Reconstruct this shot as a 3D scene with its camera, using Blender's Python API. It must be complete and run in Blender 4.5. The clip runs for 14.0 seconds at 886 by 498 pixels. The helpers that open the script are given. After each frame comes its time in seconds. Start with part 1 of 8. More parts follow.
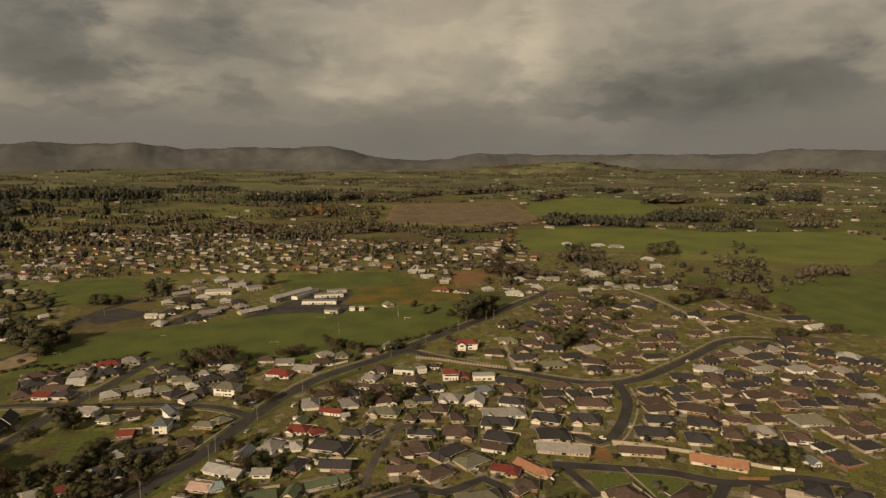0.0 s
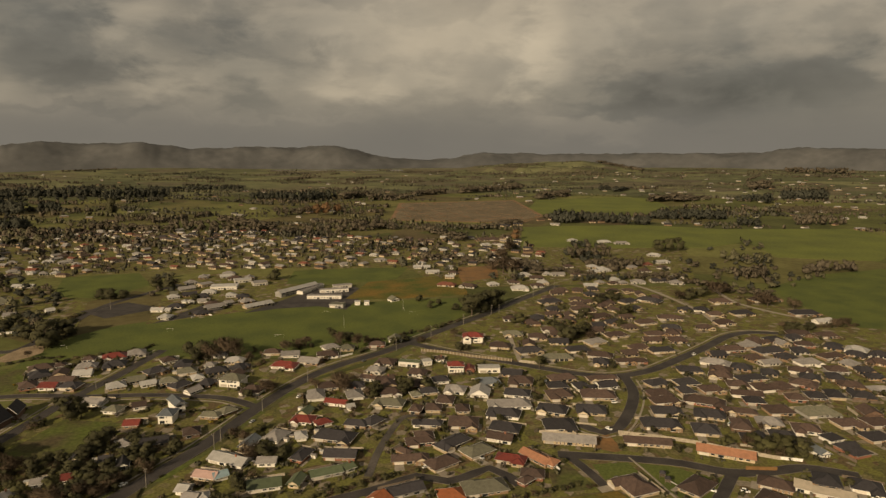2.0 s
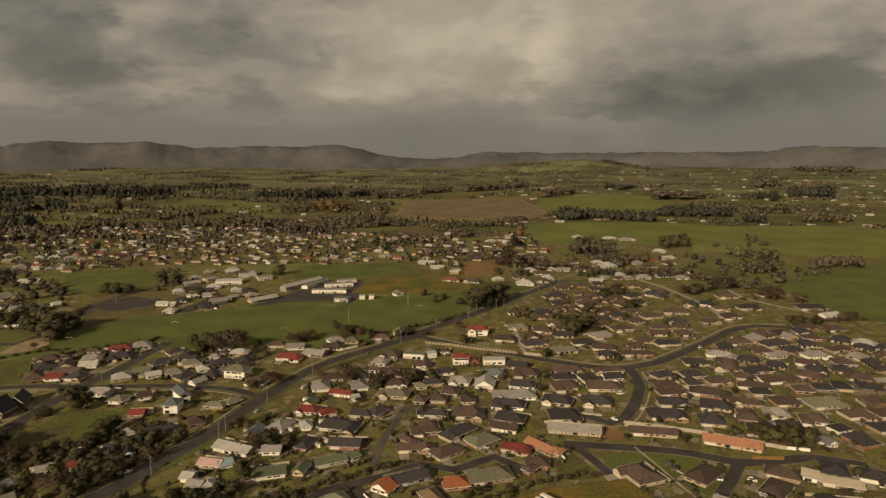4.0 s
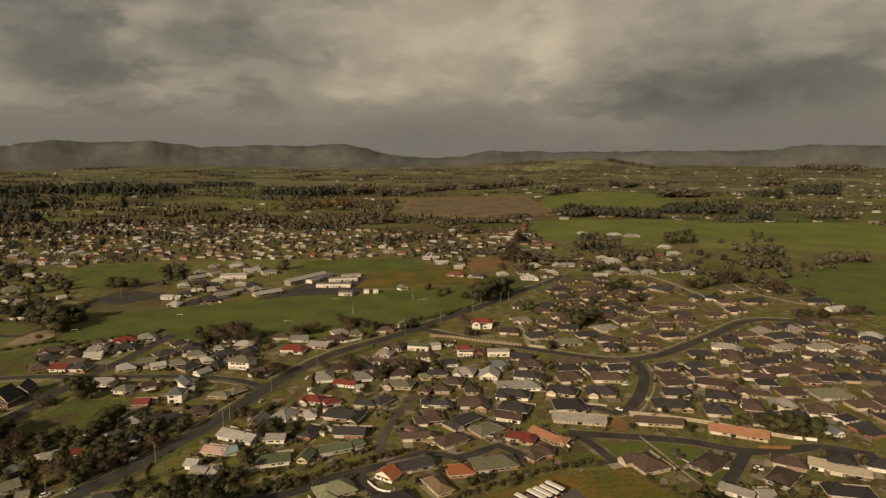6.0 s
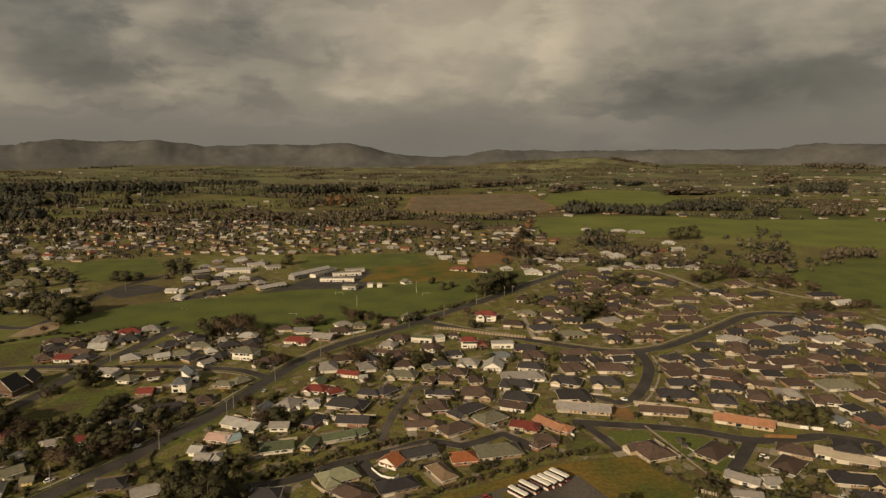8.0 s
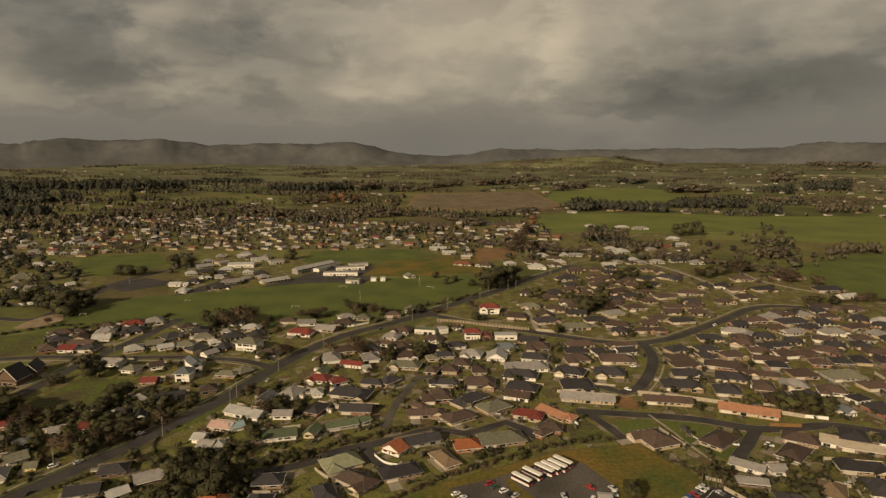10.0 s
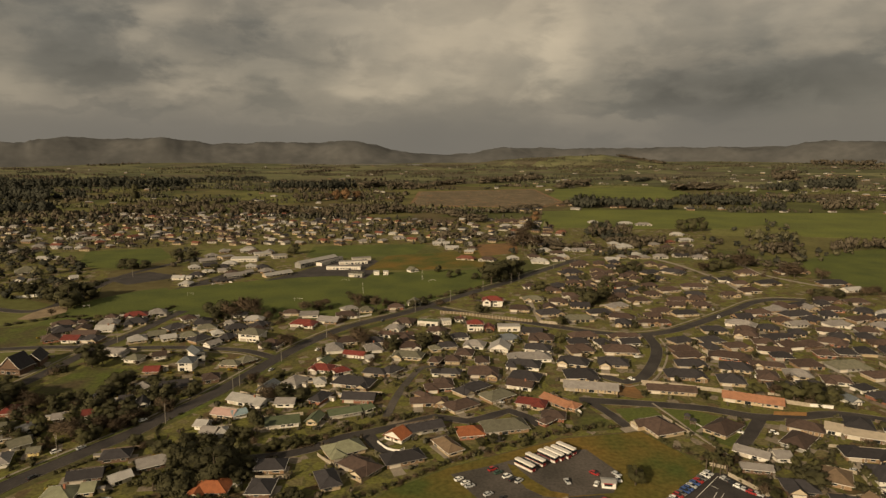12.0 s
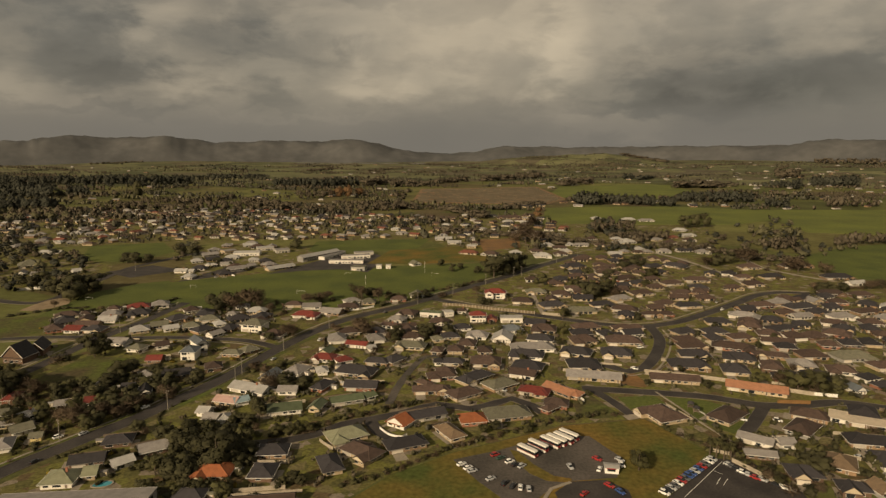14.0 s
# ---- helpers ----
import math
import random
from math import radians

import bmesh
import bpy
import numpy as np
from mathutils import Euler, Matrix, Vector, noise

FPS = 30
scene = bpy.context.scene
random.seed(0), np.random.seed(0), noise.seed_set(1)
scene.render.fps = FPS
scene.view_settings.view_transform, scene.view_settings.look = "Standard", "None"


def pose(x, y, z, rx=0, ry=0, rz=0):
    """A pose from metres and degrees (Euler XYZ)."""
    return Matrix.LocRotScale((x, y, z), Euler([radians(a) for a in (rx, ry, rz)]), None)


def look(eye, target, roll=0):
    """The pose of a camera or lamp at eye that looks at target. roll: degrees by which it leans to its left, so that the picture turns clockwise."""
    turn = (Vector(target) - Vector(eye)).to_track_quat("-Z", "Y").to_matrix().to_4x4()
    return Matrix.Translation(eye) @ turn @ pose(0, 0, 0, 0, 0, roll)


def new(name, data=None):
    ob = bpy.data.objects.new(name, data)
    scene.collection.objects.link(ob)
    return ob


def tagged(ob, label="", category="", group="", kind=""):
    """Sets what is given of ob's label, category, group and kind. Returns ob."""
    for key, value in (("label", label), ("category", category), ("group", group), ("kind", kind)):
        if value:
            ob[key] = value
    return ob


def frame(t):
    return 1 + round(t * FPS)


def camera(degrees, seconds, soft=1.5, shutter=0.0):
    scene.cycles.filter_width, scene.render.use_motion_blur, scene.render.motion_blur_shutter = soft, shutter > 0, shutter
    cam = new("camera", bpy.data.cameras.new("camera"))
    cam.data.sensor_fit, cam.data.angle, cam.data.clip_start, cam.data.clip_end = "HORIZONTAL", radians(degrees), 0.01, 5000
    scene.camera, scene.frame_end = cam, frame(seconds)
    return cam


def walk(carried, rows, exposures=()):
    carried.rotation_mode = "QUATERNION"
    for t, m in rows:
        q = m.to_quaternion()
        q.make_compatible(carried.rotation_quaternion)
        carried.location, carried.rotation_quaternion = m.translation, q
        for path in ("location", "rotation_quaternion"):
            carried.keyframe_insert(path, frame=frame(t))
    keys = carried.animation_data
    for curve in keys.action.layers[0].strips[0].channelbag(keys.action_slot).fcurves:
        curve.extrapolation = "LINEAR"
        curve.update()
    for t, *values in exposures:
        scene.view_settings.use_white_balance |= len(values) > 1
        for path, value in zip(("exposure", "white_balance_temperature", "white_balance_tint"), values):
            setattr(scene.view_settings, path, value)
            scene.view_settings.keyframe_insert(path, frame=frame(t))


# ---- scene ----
cam = camera(70.0, 14.0, soft=1.4)
PATH = [
    (0, 0.118, 0.308, 165.400, 80.822, 0.261, -1.588),
    (0.5, 0.113, 0.304, 163.910, 80.823, 0.239, -1.466),
    (1, 0.108, 0.298, 162.420, 80.824, 0.218, -1.346),
    (1.5, 0.102, 0.290, 160.930, 80.825, 0.198, -1.229),
    (2, 0.096, 0.279, 159.440, 80.825, 0.178, -1.114),
    (2.5, 0.089, 0.266, 157.949, 80.824, 0.160, -1.002),
    (3, 0.082, 0.250, 156.459, 80.823, 0.143, -0.892),
    (3.5, 0.074, 0.232, 154.968, 80.822, 0.127, -0.785),
    (4, 0.067, 0.212, 153.478, 80.820, 0.112, -0.681),
    (4.5, 0.058, 0.189, 151.987, 80.818, 0.098, -0.579),
    (5, 0.050, 0.163, 150.496, 80.815, 0.086, -0.480),
    (5.5, 0.040, 0.136, 149.005, 80.812, 0.074, -0.383),
    (6, 0.031, 0.105, 147.514, 80.808, 0.063, -0.289),
    (6.5, 0.021, 0.073, 146.023, 80.804, 0.053, -0.198),
    (7, 0.011, 0.038, 144.532, 80.799, 0.045, -0.109),
    (7.5, -0.000, -0.000, 143.040, 80.794, 0.037, -0.023),
    (8, -0.011, -0.040, 141.549, 80.788, 0.031, 0.061),
    (8.5, -0.023, -0.082, 140.057, 80.782, 0.025, 0.142),
    (9, -0.035, -0.127, 138.566, 80.776, 0.021, 0.221),
    (9.5, -0.047, -0.174, 137.074, 80.769, 0.017, 0.297),
    (10, -0.060, -0.224, 135.582, 80.761, 0.015, 0.370),
    (10.5, -0.073, -0.276, 134.090, 80.753, 0.014, 0.441),
    (11, -0.087, -0.331, 132.598, 80.745, 0.013, 0.509),
    (11.5, -0.101, -0.388, 131.105, 80.736, 0.014, 0.575),
    (12, -0.115, -0.447, 129.613, 80.727, 0.016, 0.638),
    (12.5, -0.130, -0.509, 128.121, 80.717, 0.019, 0.699),
    (13, -0.145, -0.573, 126.628, 80.707, 0.023, 0.756),
    (13.5, -0.161, -0.640, 125.136, 80.696, 0.028, 0.812),
    (14, -0.177, -0.709, 123.643, 80.685, 0.034, 0.865),
]
# seconds, place, pitch from straight down, lean, heading
walk(cam, [(t, pose(x, y, z, 0, 0, yaw) @ pose(0, 0, 0, tilt) @ pose(0, 0, 0, 0, 0, lean)) for t, x, y, z, tilt, lean, yaw in PATH], exposures=((0.0, 0.0, 7250, 10.5), (14.0, 0.0, 7250, 10.5)))

# ---- light: low winter sun behind broken cloud, behind and to one side of the drone ----
SUN_AZ, SUN_EL = 215.0, 24.0          # compass bearing from +y clockwise, elevation
sun_dir = Vector((math.sin(radians(SUN_AZ)) * math.cos(radians(SUN_EL)), math.cos(radians(SUN_AZ)) * math.cos(radians(SUN_EL)), math.sin(radians(SUN_EL))))
sun_data = bpy.data.lights.new("sun", "SUN")
sun_data.energy, sun_data.angle, sun_data.color = 5.0, radians(1.2), (1.0, 0.82, 0.58)
sun = new("sun", sun_data)
sun.matrix_world = look(sun_dir * 1000, (0, 0, 0))

world = bpy.data.worlds.new("world")
scene.world = world
world.use_nodes = True
wt = world.node_tree
wt.nodes.clear()


def wmath(op, a, b=None, c=None):
    n = wt.nodes.new("ShaderNodeMath")
    n.operation = op
    for i, v in enumerate((a, b, c)):
        if v is None:
            continue
        if isinstance(v, (int, float)):
            n.inputs[i].default_value = v
        else:
            wt.links.new(v, n.inputs[i])
    return n.outputs[0]


sky = wt.nodes.new("ShaderNodeTexSky")
sky.sky_type, sky.sun_disc = "NISHITA", False
sky.sun_elevation, sky.sun_rotation = radians(SUN_EL), radians(SUN_AZ)
sky.air_density, sky.dust_density = 1.2, 2.0
coord = wt.nodes.new("ShaderNodeTexCoord")
split = wt.nodes.new("ShaderNodeSeparateXYZ")
wt.links.new(coord.outputs["Generated"], split.inputs[0])


def wnoise(vector, scale, detail, rough, warp=0.0):
    n = wt.nodes.new("ShaderNodeTexNoise")
    n.inputs["Scale"].default_value, n.inputs["Detail"].default_value = scale, detail
    n.inputs["Roughness"].default_value, n.inputs["Distortion"].default_value = rough, warp
    wt.links.new(vector, n.inputs["Vector"])
    return n.outputs[0]


squash = wt.nodes.new("ShaderNodeMapping")
squash.inputs["Scale"].default_value = (1.0, 1.0, 2.2)
wt.links.new(coord.outputs["Generated"], squash.inputs[0])
billow = wnoise(squash.outputs[0], 4.4, 8, 0.55, 0.15)
wisp = wnoise(squash.outputs[0], 15.0, 7, 0.55, 0.2)
crisp = wnoise(squash.outputs[0], 8.0, 10, 0.55, 0.25)
layered = wt.nodes.new("ShaderNodeMapping")
layered.inputs["Scale"].default_value = (1.0, 1.0, 9.0)
wt.links.new(coord.outputs["Generated"], layered.inputs[0])
strata = wnoise(layered.outputs[0], 5.0, 6, 0.5, 0.3)
azimuth_of = wmath("ARCTAN2", split.outputs[0], split.outputs[1])
height_of = wmath("ARCSINE", split.outputs[2])
bent_az = wmath("ADD", azimuth_of, wmath("MULTIPLY", wmath("SUBTRACT", crisp, 0.5), radians(11)))
bent_el = wmath("ADD", height_of, wmath("MULTIPLY", wmath("SUBTRACT", wisp, 0.5), radians(5)))


def soft_step(value, low, high):
    n = wt.nodes.new("ShaderNodeMapRange")
    n.interpolation_type = "SMOOTHSTEP"
    n.inputs[1].default_value, n.inputs[2].default_value = low, high
    wt.links.new(value, n.inputs[0])
    return n.outputs[0]


def lobe(azimuth, elevation, width, tall, hard=0):
    """A soft mass in the cloud, its edge broken by noise."""
    ra = wmath("DIVIDE", wmath("SUBTRACT", bent_az if hard else azimuth_of, radians(azimuth)), radians(width))
    re = wmath("DIVIDE", wmath("SUBTRACT", bent_el if hard else height_of, radians(elevation)), radians(tall))
    mass = wmath("EXPONENT", wmath("MULTIPLY", wmath("ADD", wmath("MULTIPLY", ra, ra), wmath("MULTIPLY", re, re)), -1.0))
    return soft_step(mass, 0.1, 0.86) if hard else mass


# structure fades into a flat grey veil of rain towards the horizon
veil = soft_step(split.outputs[2], 0.015, 0.085)
puff = wmath("MULTIPLY", wmath("SUBTRACT", soft_step(billow, 0.36, 0.62), 0.5), 0.07)
puff = wmath("ADD", puff, wmath("MULTIPLY", wmath("SUBTRACT", soft_step(crisp, 0.42, 0.58), 0.5), 0.10))
puff = wmath("ADD", puff, wmath("MULTIPLY", wmath("SUBTRACT", wisp, 0.5), 0.2))
puff = wmath("ADD", puff, wmath("MULTIPLY", wmath("SUBTRACT", strata, 0.5), 0.10))
tone = wmath("ADD", 0.415, wmath("MULTIPLY", puff, wmath("ADD", wmath("MULTIPLY", veil, 0.8), 0.2)))
# bright openings and the dark rain bases
for azimuth, elevation, width, tall, gain, hard in (
        (2.1, 9.5, 11.0, 5.9, 0.2, 0), (9.2, 7.0, 3.5, 3.59, 0.1, 1), (10.3, 8.8, 2.0, 4.87, 0.1, 1), (-5.5, 5.2, 3.8, 1.33, 0.13, 1),
        (-7.5, 8.3, 2.8, 2.05, 0.08, 1), (-23.4, 9.6, 2.6, 1.85, 0.11, 1), (-34.4, 4.4, 2.8, 1.85, 0.09, 1), (-20.9, 5.2, 3.6, 1.33, 0.11, 1),
        (-15.6, 6.2, 3.8, 1.54, 0.06, 1), (-19.7, 6.8, 9.1, 4.36, -0.1, 0), (24.1, 10.7, 13.7, 2.82, 0.1, 0), (13.9, 1.3, 5.7, 1.23, 0.16, 1), (-12.9, 2.6, 8.3, 0.46, 0.06, 1),
        (-5.0, 11.3, 4.6, 1.79, 0.05, 0), (-10.5, 1.4, 7.0, 1.13, 0.06, 0), (-31.4, 9.0, 6.5, 4.1, -0.11, 1), (-28.0, 6.6, 4.8, 2.56, -0.07, 1), (-17.8, 8.7, 5.1, 1.64, -0.09, 1),
        (-28.1, 5.5, 6.4, 1.64, -0.07, 1), (-28.7, 2.9, 10.3, 0.51, -0.07, 1), (22.9, 4.7, 11.5, 2.97, -0.31, 0), (19.5, 3.1, 8.5, 1.23, -0.07, 1),
        (-1.6, 1.6, 6.7, 2.05, -0.08, 0), (5.4, 3.4, 6.6, 0.82, -0.05, 1), (31.6, 6.1, 3.9, 1.64, -0.07, 1), (-11.8, 8.2, 3.0, 1.54, -0.06, 1)):
    tone = wmath("ADD", tone, wmath("MULTIPLY", lobe(azimuth, elevation, width, tall, hard), gain))
tint = wt.nodes.new("ShaderNodeValToRGB")
wt.links.new(tone, tint.inputs[0])
e = tint.color_ramp.elements
e[0].position, e[0].color = 0.0, (0.082, 0.080, 0.074, 1)
e[1].position, e[1].color = 0.85, (0.54, 0.475, 0.37, 1)
for place, colour in ((0.25, (0.158, 0.152, 0.135, 1)), (0.5, (0.315, 0.285, 0.234, 1))):
    e.new(place).color = colour
# the rain veil itself: a flat, cooler grey
rain = wt.nodes.new("ShaderNodeMix")
rain.data_type = "RGBA"
wt.links.new(wmath("MULTIPLY", wmath("SUBTRACT", 1.0, veil), 0.72), rain.inputs[0])
wt.links.new(tint.outputs[0], rain.inputs[6])
rain.inputs[7].default_value = (0.150, 0.148, 0.141, 1)
cover = wmath("MINIMUM", wmath("ADD", 0.92, wmath("MULTIPLY", billow, 0.1)), 0.985)
both = wt.nodes.new("ShaderNodeMix")
both.data_type = "RGBA"
scaled = wt.nodes.new("ShaderNodeMix")
scaled.data_type, scaled.blend_type = "RGBA", "MULTIPLY"
scaled.inputs[0].default_value = 1.0
wt.links.new(sky.outputs[0], scaled.inputs[6])
scaled.inputs[7].default_value = (0.1, 0.1, 0.1, 1)
wt.links.new(cover, both.inputs[0])
wt.links.new(scaled.outputs[2], both.inputs[6])
wt.links.new(rain.outputs[2], both.inputs[7])
back = wt.nodes.new("ShaderNodeBackground")
back.inputs[1].default_value = 1.0
wt.links.new(both.outputs[2], back.inputs[0])
out = wt.nodes.new("ShaderNodeOutputWorld")
wt.links.new(back.outputs[0], out.inputs[0])

# ---- materials ----
MATS = {}


def material(name, colour, rough=0.85, spread=0.25, fine=6.0, coarse=0.6, metal=0.0, bump=0.15, other=None, per_object=0.0, spec=0.3):
    """A surface with grain at two scales: colour, towards other (a second colour), in object metres."""
    if name in MATS:
        return MATS[name]
    m = bpy.data.materials.new(name)
    MATS[name] = m
    m.use_nodes = True
    nt = m.node_tree
    b = nt.nodes["Principled BSDF"]
    b.inputs["Roughness"].default_value, b.inputs["Metallic"].default_value = rough, metal
    b.inputs["Specular IOR Level"].default_value = spec
    tc = nt.nodes.new("ShaderNodeTexCoord")
    n1, n2 = nt.nodes.new("ShaderNodeTexNoise"), nt.nodes.new("ShaderNodeTexNoise")
    for n, s, d in ((n1, fine, 4), (n2, coarse, 5)):
        n.inputs["Scale"].default_value, n.inputs["Detail"].default_value = s, d
        nt.links.new(tc.outputs["Object"], n.inputs["Vector"])
    other = other or tuple(c * (1 - spread) for c in colour)
    ramp = nt.nodes.new("ShaderNodeValToRGB")
    ramp.color_ramp.elements[0].position, ramp.color_ramp.elements[0].color = 0.36, (*colour, 1)
    ramp.color_ramp.elements[1].position, ramp.color_ramp.elements[1].color = 0.66, (*other, 1)
    nt.links.new(n2.outputs[0], ramp.inputs[0])
    grain = nt.nodes.new("ShaderNodeMapRange")
    grain.inputs[1].default_value, grain.inputs[2].default_value = 0.3, 0.7
    grain.inputs[3].default_value, grain.inputs[4].default_value = 1 - spread * 0.8, 1 + spread * 0.6
    nt.links.new(n1.outputs[0], grain.inputs[0])
    hsv = nt.nodes.new("ShaderNodeHueSaturation")
    nt.links.new(ramp.outputs[0], hsv.inputs["Color"])
    value = grain.outputs[0]
    if per_object:
        info = nt.nodes.new("ShaderNodeObjectInfo")
        vary = nt.nodes.new("ShaderNodeMapRange")
        vary.inputs[3].default_value, vary.inputs[4].default_value = 1 - per_object, 1 + per_object
        nt.links.new(info.outputs["Random"], vary.inputs[0])
        mul = nt.nodes.new("ShaderNodeMath")
        mul.operation = "MULTIPLY"
        nt.links.new(value, mul.inputs[0])
        nt.links.new(vary.outputs[0], mul.inputs[1])
        value = mul.outputs[0]
    nt.links.new(value, hsv.inputs["Value"])
    nt.links.new(hsv.outputs[0], b.inputs["Base Color"])
    if bump:
        bp = nt.nodes.new("ShaderNodeBump")
        bp.inputs["Strength"].default_value, bp.inputs["Distance"].default_value = bump, 0.05
        nt.links.new(n1.outputs[0], bp.inputs["Height"])
        nt.links.new(bp.outputs[0], b.inputs["Normal"])
    return m


def ground_material(name, haze):
    """Pasture: paddocks of their own green, worn and rushy patches, mown streaks; the second argument greys and
    lightens it, painting in distance haze.
    """
    m = bpy.data.materials.new(name)
    m.use_nodes = True
    nt = m.node_tree
    b = nt.nodes["Principled BSDF"]
    b.inputs["Roughness"].default_value, b.inputs["Specular IOR Level"].default_value = 0.95, 0.1
    tc = nt.nodes.new("ShaderNodeTexCoord")
    turn = nt.nodes.new("ShaderNodeMapping")
    turn.inputs["Rotation"].default_value = (0, 0, radians(28))
    nt.links.new(tc.outputs["Object"], turn.inputs[0])
    cell = nt.nodes.new("ShaderNodeTexVoronoi")
    cell.distance = "CHEBYCHEV"
    cell.inputs["Scale"].default_value = 1 / 170.0
    nt.links.new(turn.outputs[0], cell.inputs["Vector"])
    sep = nt.nodes.new("ShaderNodeSeparateColor")
    nt.links.new(cell.outputs["Color"], sep.inputs[0])
    ramp = nt.nodes.new("ShaderNodeValToRGB")
    ramp.color_ramp.interpolation = "LINEAR"
    els = ramp.color_ramp.elements
    els[0].position, els[0].color = 0.0, (0.094, 0.104, 0.042, 1)
    els[1].position, els[1].color = 1.0, (0.128, 0.106, 0.062, 1)
    for p, c in ((0.3, (0.124, 0.136, 0.050, 1)), (0.6, (0.190, 0.194, 0.072, 1)), (0.85, (0.14, 0.122, 0.060, 1))):
        els.new(p).color = c
    nt.links.new(sep.outputs[0], ramp.inputs[0])
    prev = ramp.outputs[0]
    for scale, detail, lo, hi, dark in ((0.012, 6, 0.4, 0.7, (0.6, 0.62, 0.6, 1)), (0.11, 5, 0.35, 0.7, (0.72, 0.68, 0.66, 1)), (1.3, 4, 0.3, 0.75, (0.68, 0.66, 0.6, 1))):
        n = nt.nodes.new("ShaderNodeTexNoise")
        n.inputs["Scale"].default_value, n.inputs["Detail"].default_value = scale, detail
        nt.links.new(tc.outputs["Object"], n.inputs["Vector"])
        r = nt.nodes.new("ShaderNodeMapRange")
        r.inputs[1].default_value, r.inputs[2].default_value = lo, hi
        nt.links.new(n.outputs[0], r.inputs[0])
        x = nt.nodes.new("ShaderNodeMix")
        x.data_type, x.blend_type = "RGBA", "MULTIPLY"
        nt.links.new(r.outputs[0], x.inputs[0])
        nt.links.new(prev, x.inputs[6])
        x.inputs[7].default_value = dark
        prev = x.outputs[2]
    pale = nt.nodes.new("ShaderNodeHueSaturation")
    pale.inputs["Saturation"].default_value, pale.inputs["Value"].default_value = 1 - haze, 1 + 0.25 * haze
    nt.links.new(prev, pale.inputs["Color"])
    nt.links.new(pale.outputs[0], b.inputs["Base Color"])
    return m


# second pasture is greyed and lightened: haze painted into the far grass
PASTURE, HAZED_PASTURE = ground_material("pasture", 0.0), ground_material("hazed_far_pasture", 0.24)
MAT = lambda *a, **k: material(*a, **k)
ROOFS = {
    "br": MAT("brown_roof_tiles", (0.072, 0.048, 0.039), 0.8, 0.3, 5, 0.5, per_object=0.3),
    "dk": MAT("charcoal_roof_tiles", (0.036, 0.033, 0.036), 0.7, 0.3, 5, 0.5, per_object=0.3),
    "gy": MAT("weathered_grey_roof", (0.22, 0.205, 0.195), 0.6, 0.25, 4, 0.4, per_object=0.2),
    "wh": MAT("pale_steel_roof", (0.35, 0.34, 0.325), 0.5, 0.22, 4, 0.3, per_object=0.15),
    "rd": MAT("red_painted_roof", (0.165, 0.036, 0.028), 0.55, 0.25, 4, 0.4, per_object=0.2),
    "or": MAT("orange_clay_roof", (0.26, 0.088, 0.038), 0.8, 0.25, 5, 0.5, per_object=0.15),
    "oc": MAT("terracotta_roof", (0.34, 0.165, 0.098), 0.8, 0.22, 5, 0.5, per_object=0.1),
    "gn": MAT("green_painted_roof", (0.088, 0.108, 0.062), 0.6, 0.25, 4, 0.4, per_object=0.2),
    "tn": MAT("tan_roof_tiles", (0.16, 0.112, 0.072), 0.8, 0.25, 5, 0.5, per_object=0.15),
    "bl": MAT("blue_grey_roof", (0.12, 0.135, 0.15), 0.55, 0.25, 4, 0.4, per_object=0.2),
    "bu": MAT("pale_blue_steel_roof", (0.22, 0.30, 0.33), 0.5, 0.2, 4, 0.4, per_object=0.1),
    "ol": MAT("olive_grey_roof", (0.135, 0.13, 0.095), 0.75, 0.28, 5, 0.5, per_object=0.25),
    "lg": MAT("pale_green_grey_roof", (0.22, 0.225, 0.15), 0.7, 0.25, 4, 0.4, per_object=0.1),
    "cr": MAT("cream_steel_roof", (0.32, 0.275, 0.215), 0.6, 0.2, 4, 0.4, per_object=0.08),
    "pk": MAT("faded_pink_roof", (0.40, 0.27, 0.24), 0.7, 0.2, 4, 0.4, per_object=0.1),
}
WALLS = {
    "w": MAT("white_weatherboard", (0.66, 0.63, 0.57), 0.7, 0.12, 3, 0.6, per_object=0.1),
    "c": MAT("cream_brick", (0.40, 0.315, 0.21), 0.85, 0.22, 7, 0.8, per_object=0.15),
    "t": MAT("tan_brick", (0.27, 0.18, 0.11), 0.85, 0.25, 7, 0.8, per_object=0.15),
    "b": MAT("brown_brick", (0.15, 0.095, 0.066), 0.85, 0.25, 7, 0.8, per_object=0.15),
    "r": MAT("red_brick", (0.26, 0.115, 0.075), 0.85, 0.25, 7, 0.8, per_object=0.15),
    "g": MAT("grey_plaster", (0.28, 0.27, 0.25), 0.8, 0.2, 4, 0.6, per_object=0.15),
    "y": MAT("yellow_weatherboard", (0.58, 0.47, 0.22), 0.75, 0.15, 4, 0.6, per_object=0.1),
}
CREAM = MAT("cream_gable_boards", (0.50, 0.43, 0.31), 0.75, 0.12, 3, 0.6, per_object=0.15)
GLASS = MAT("window_glass", (0.02, 0.024, 0.028), 0.12, 0.2, 1.0, 0.3, bump=0.0, spec=0.6)
TRIM = MAT("white_trim", (0.66, 0.64, 0.6), 0.6, 0.1, 3, 0.8)
GUTTER = MAT("gutter_metal", (0.30, 0.28, 0.26), 0.5, 0.2, 3, 0.8, per_object=0.5)
GARAGE = MAT("garage_door_paint", (0.46, 0.42, 0.36), 0.6, 0.15, 3, 0.6, per_object=0.35)
ASPHALT = MAT("asphalt", (0.050, 0.044, 0.041), 0.85, 0.35, 1.2, 0.09, other=(0.027, 0.024, 0.024))
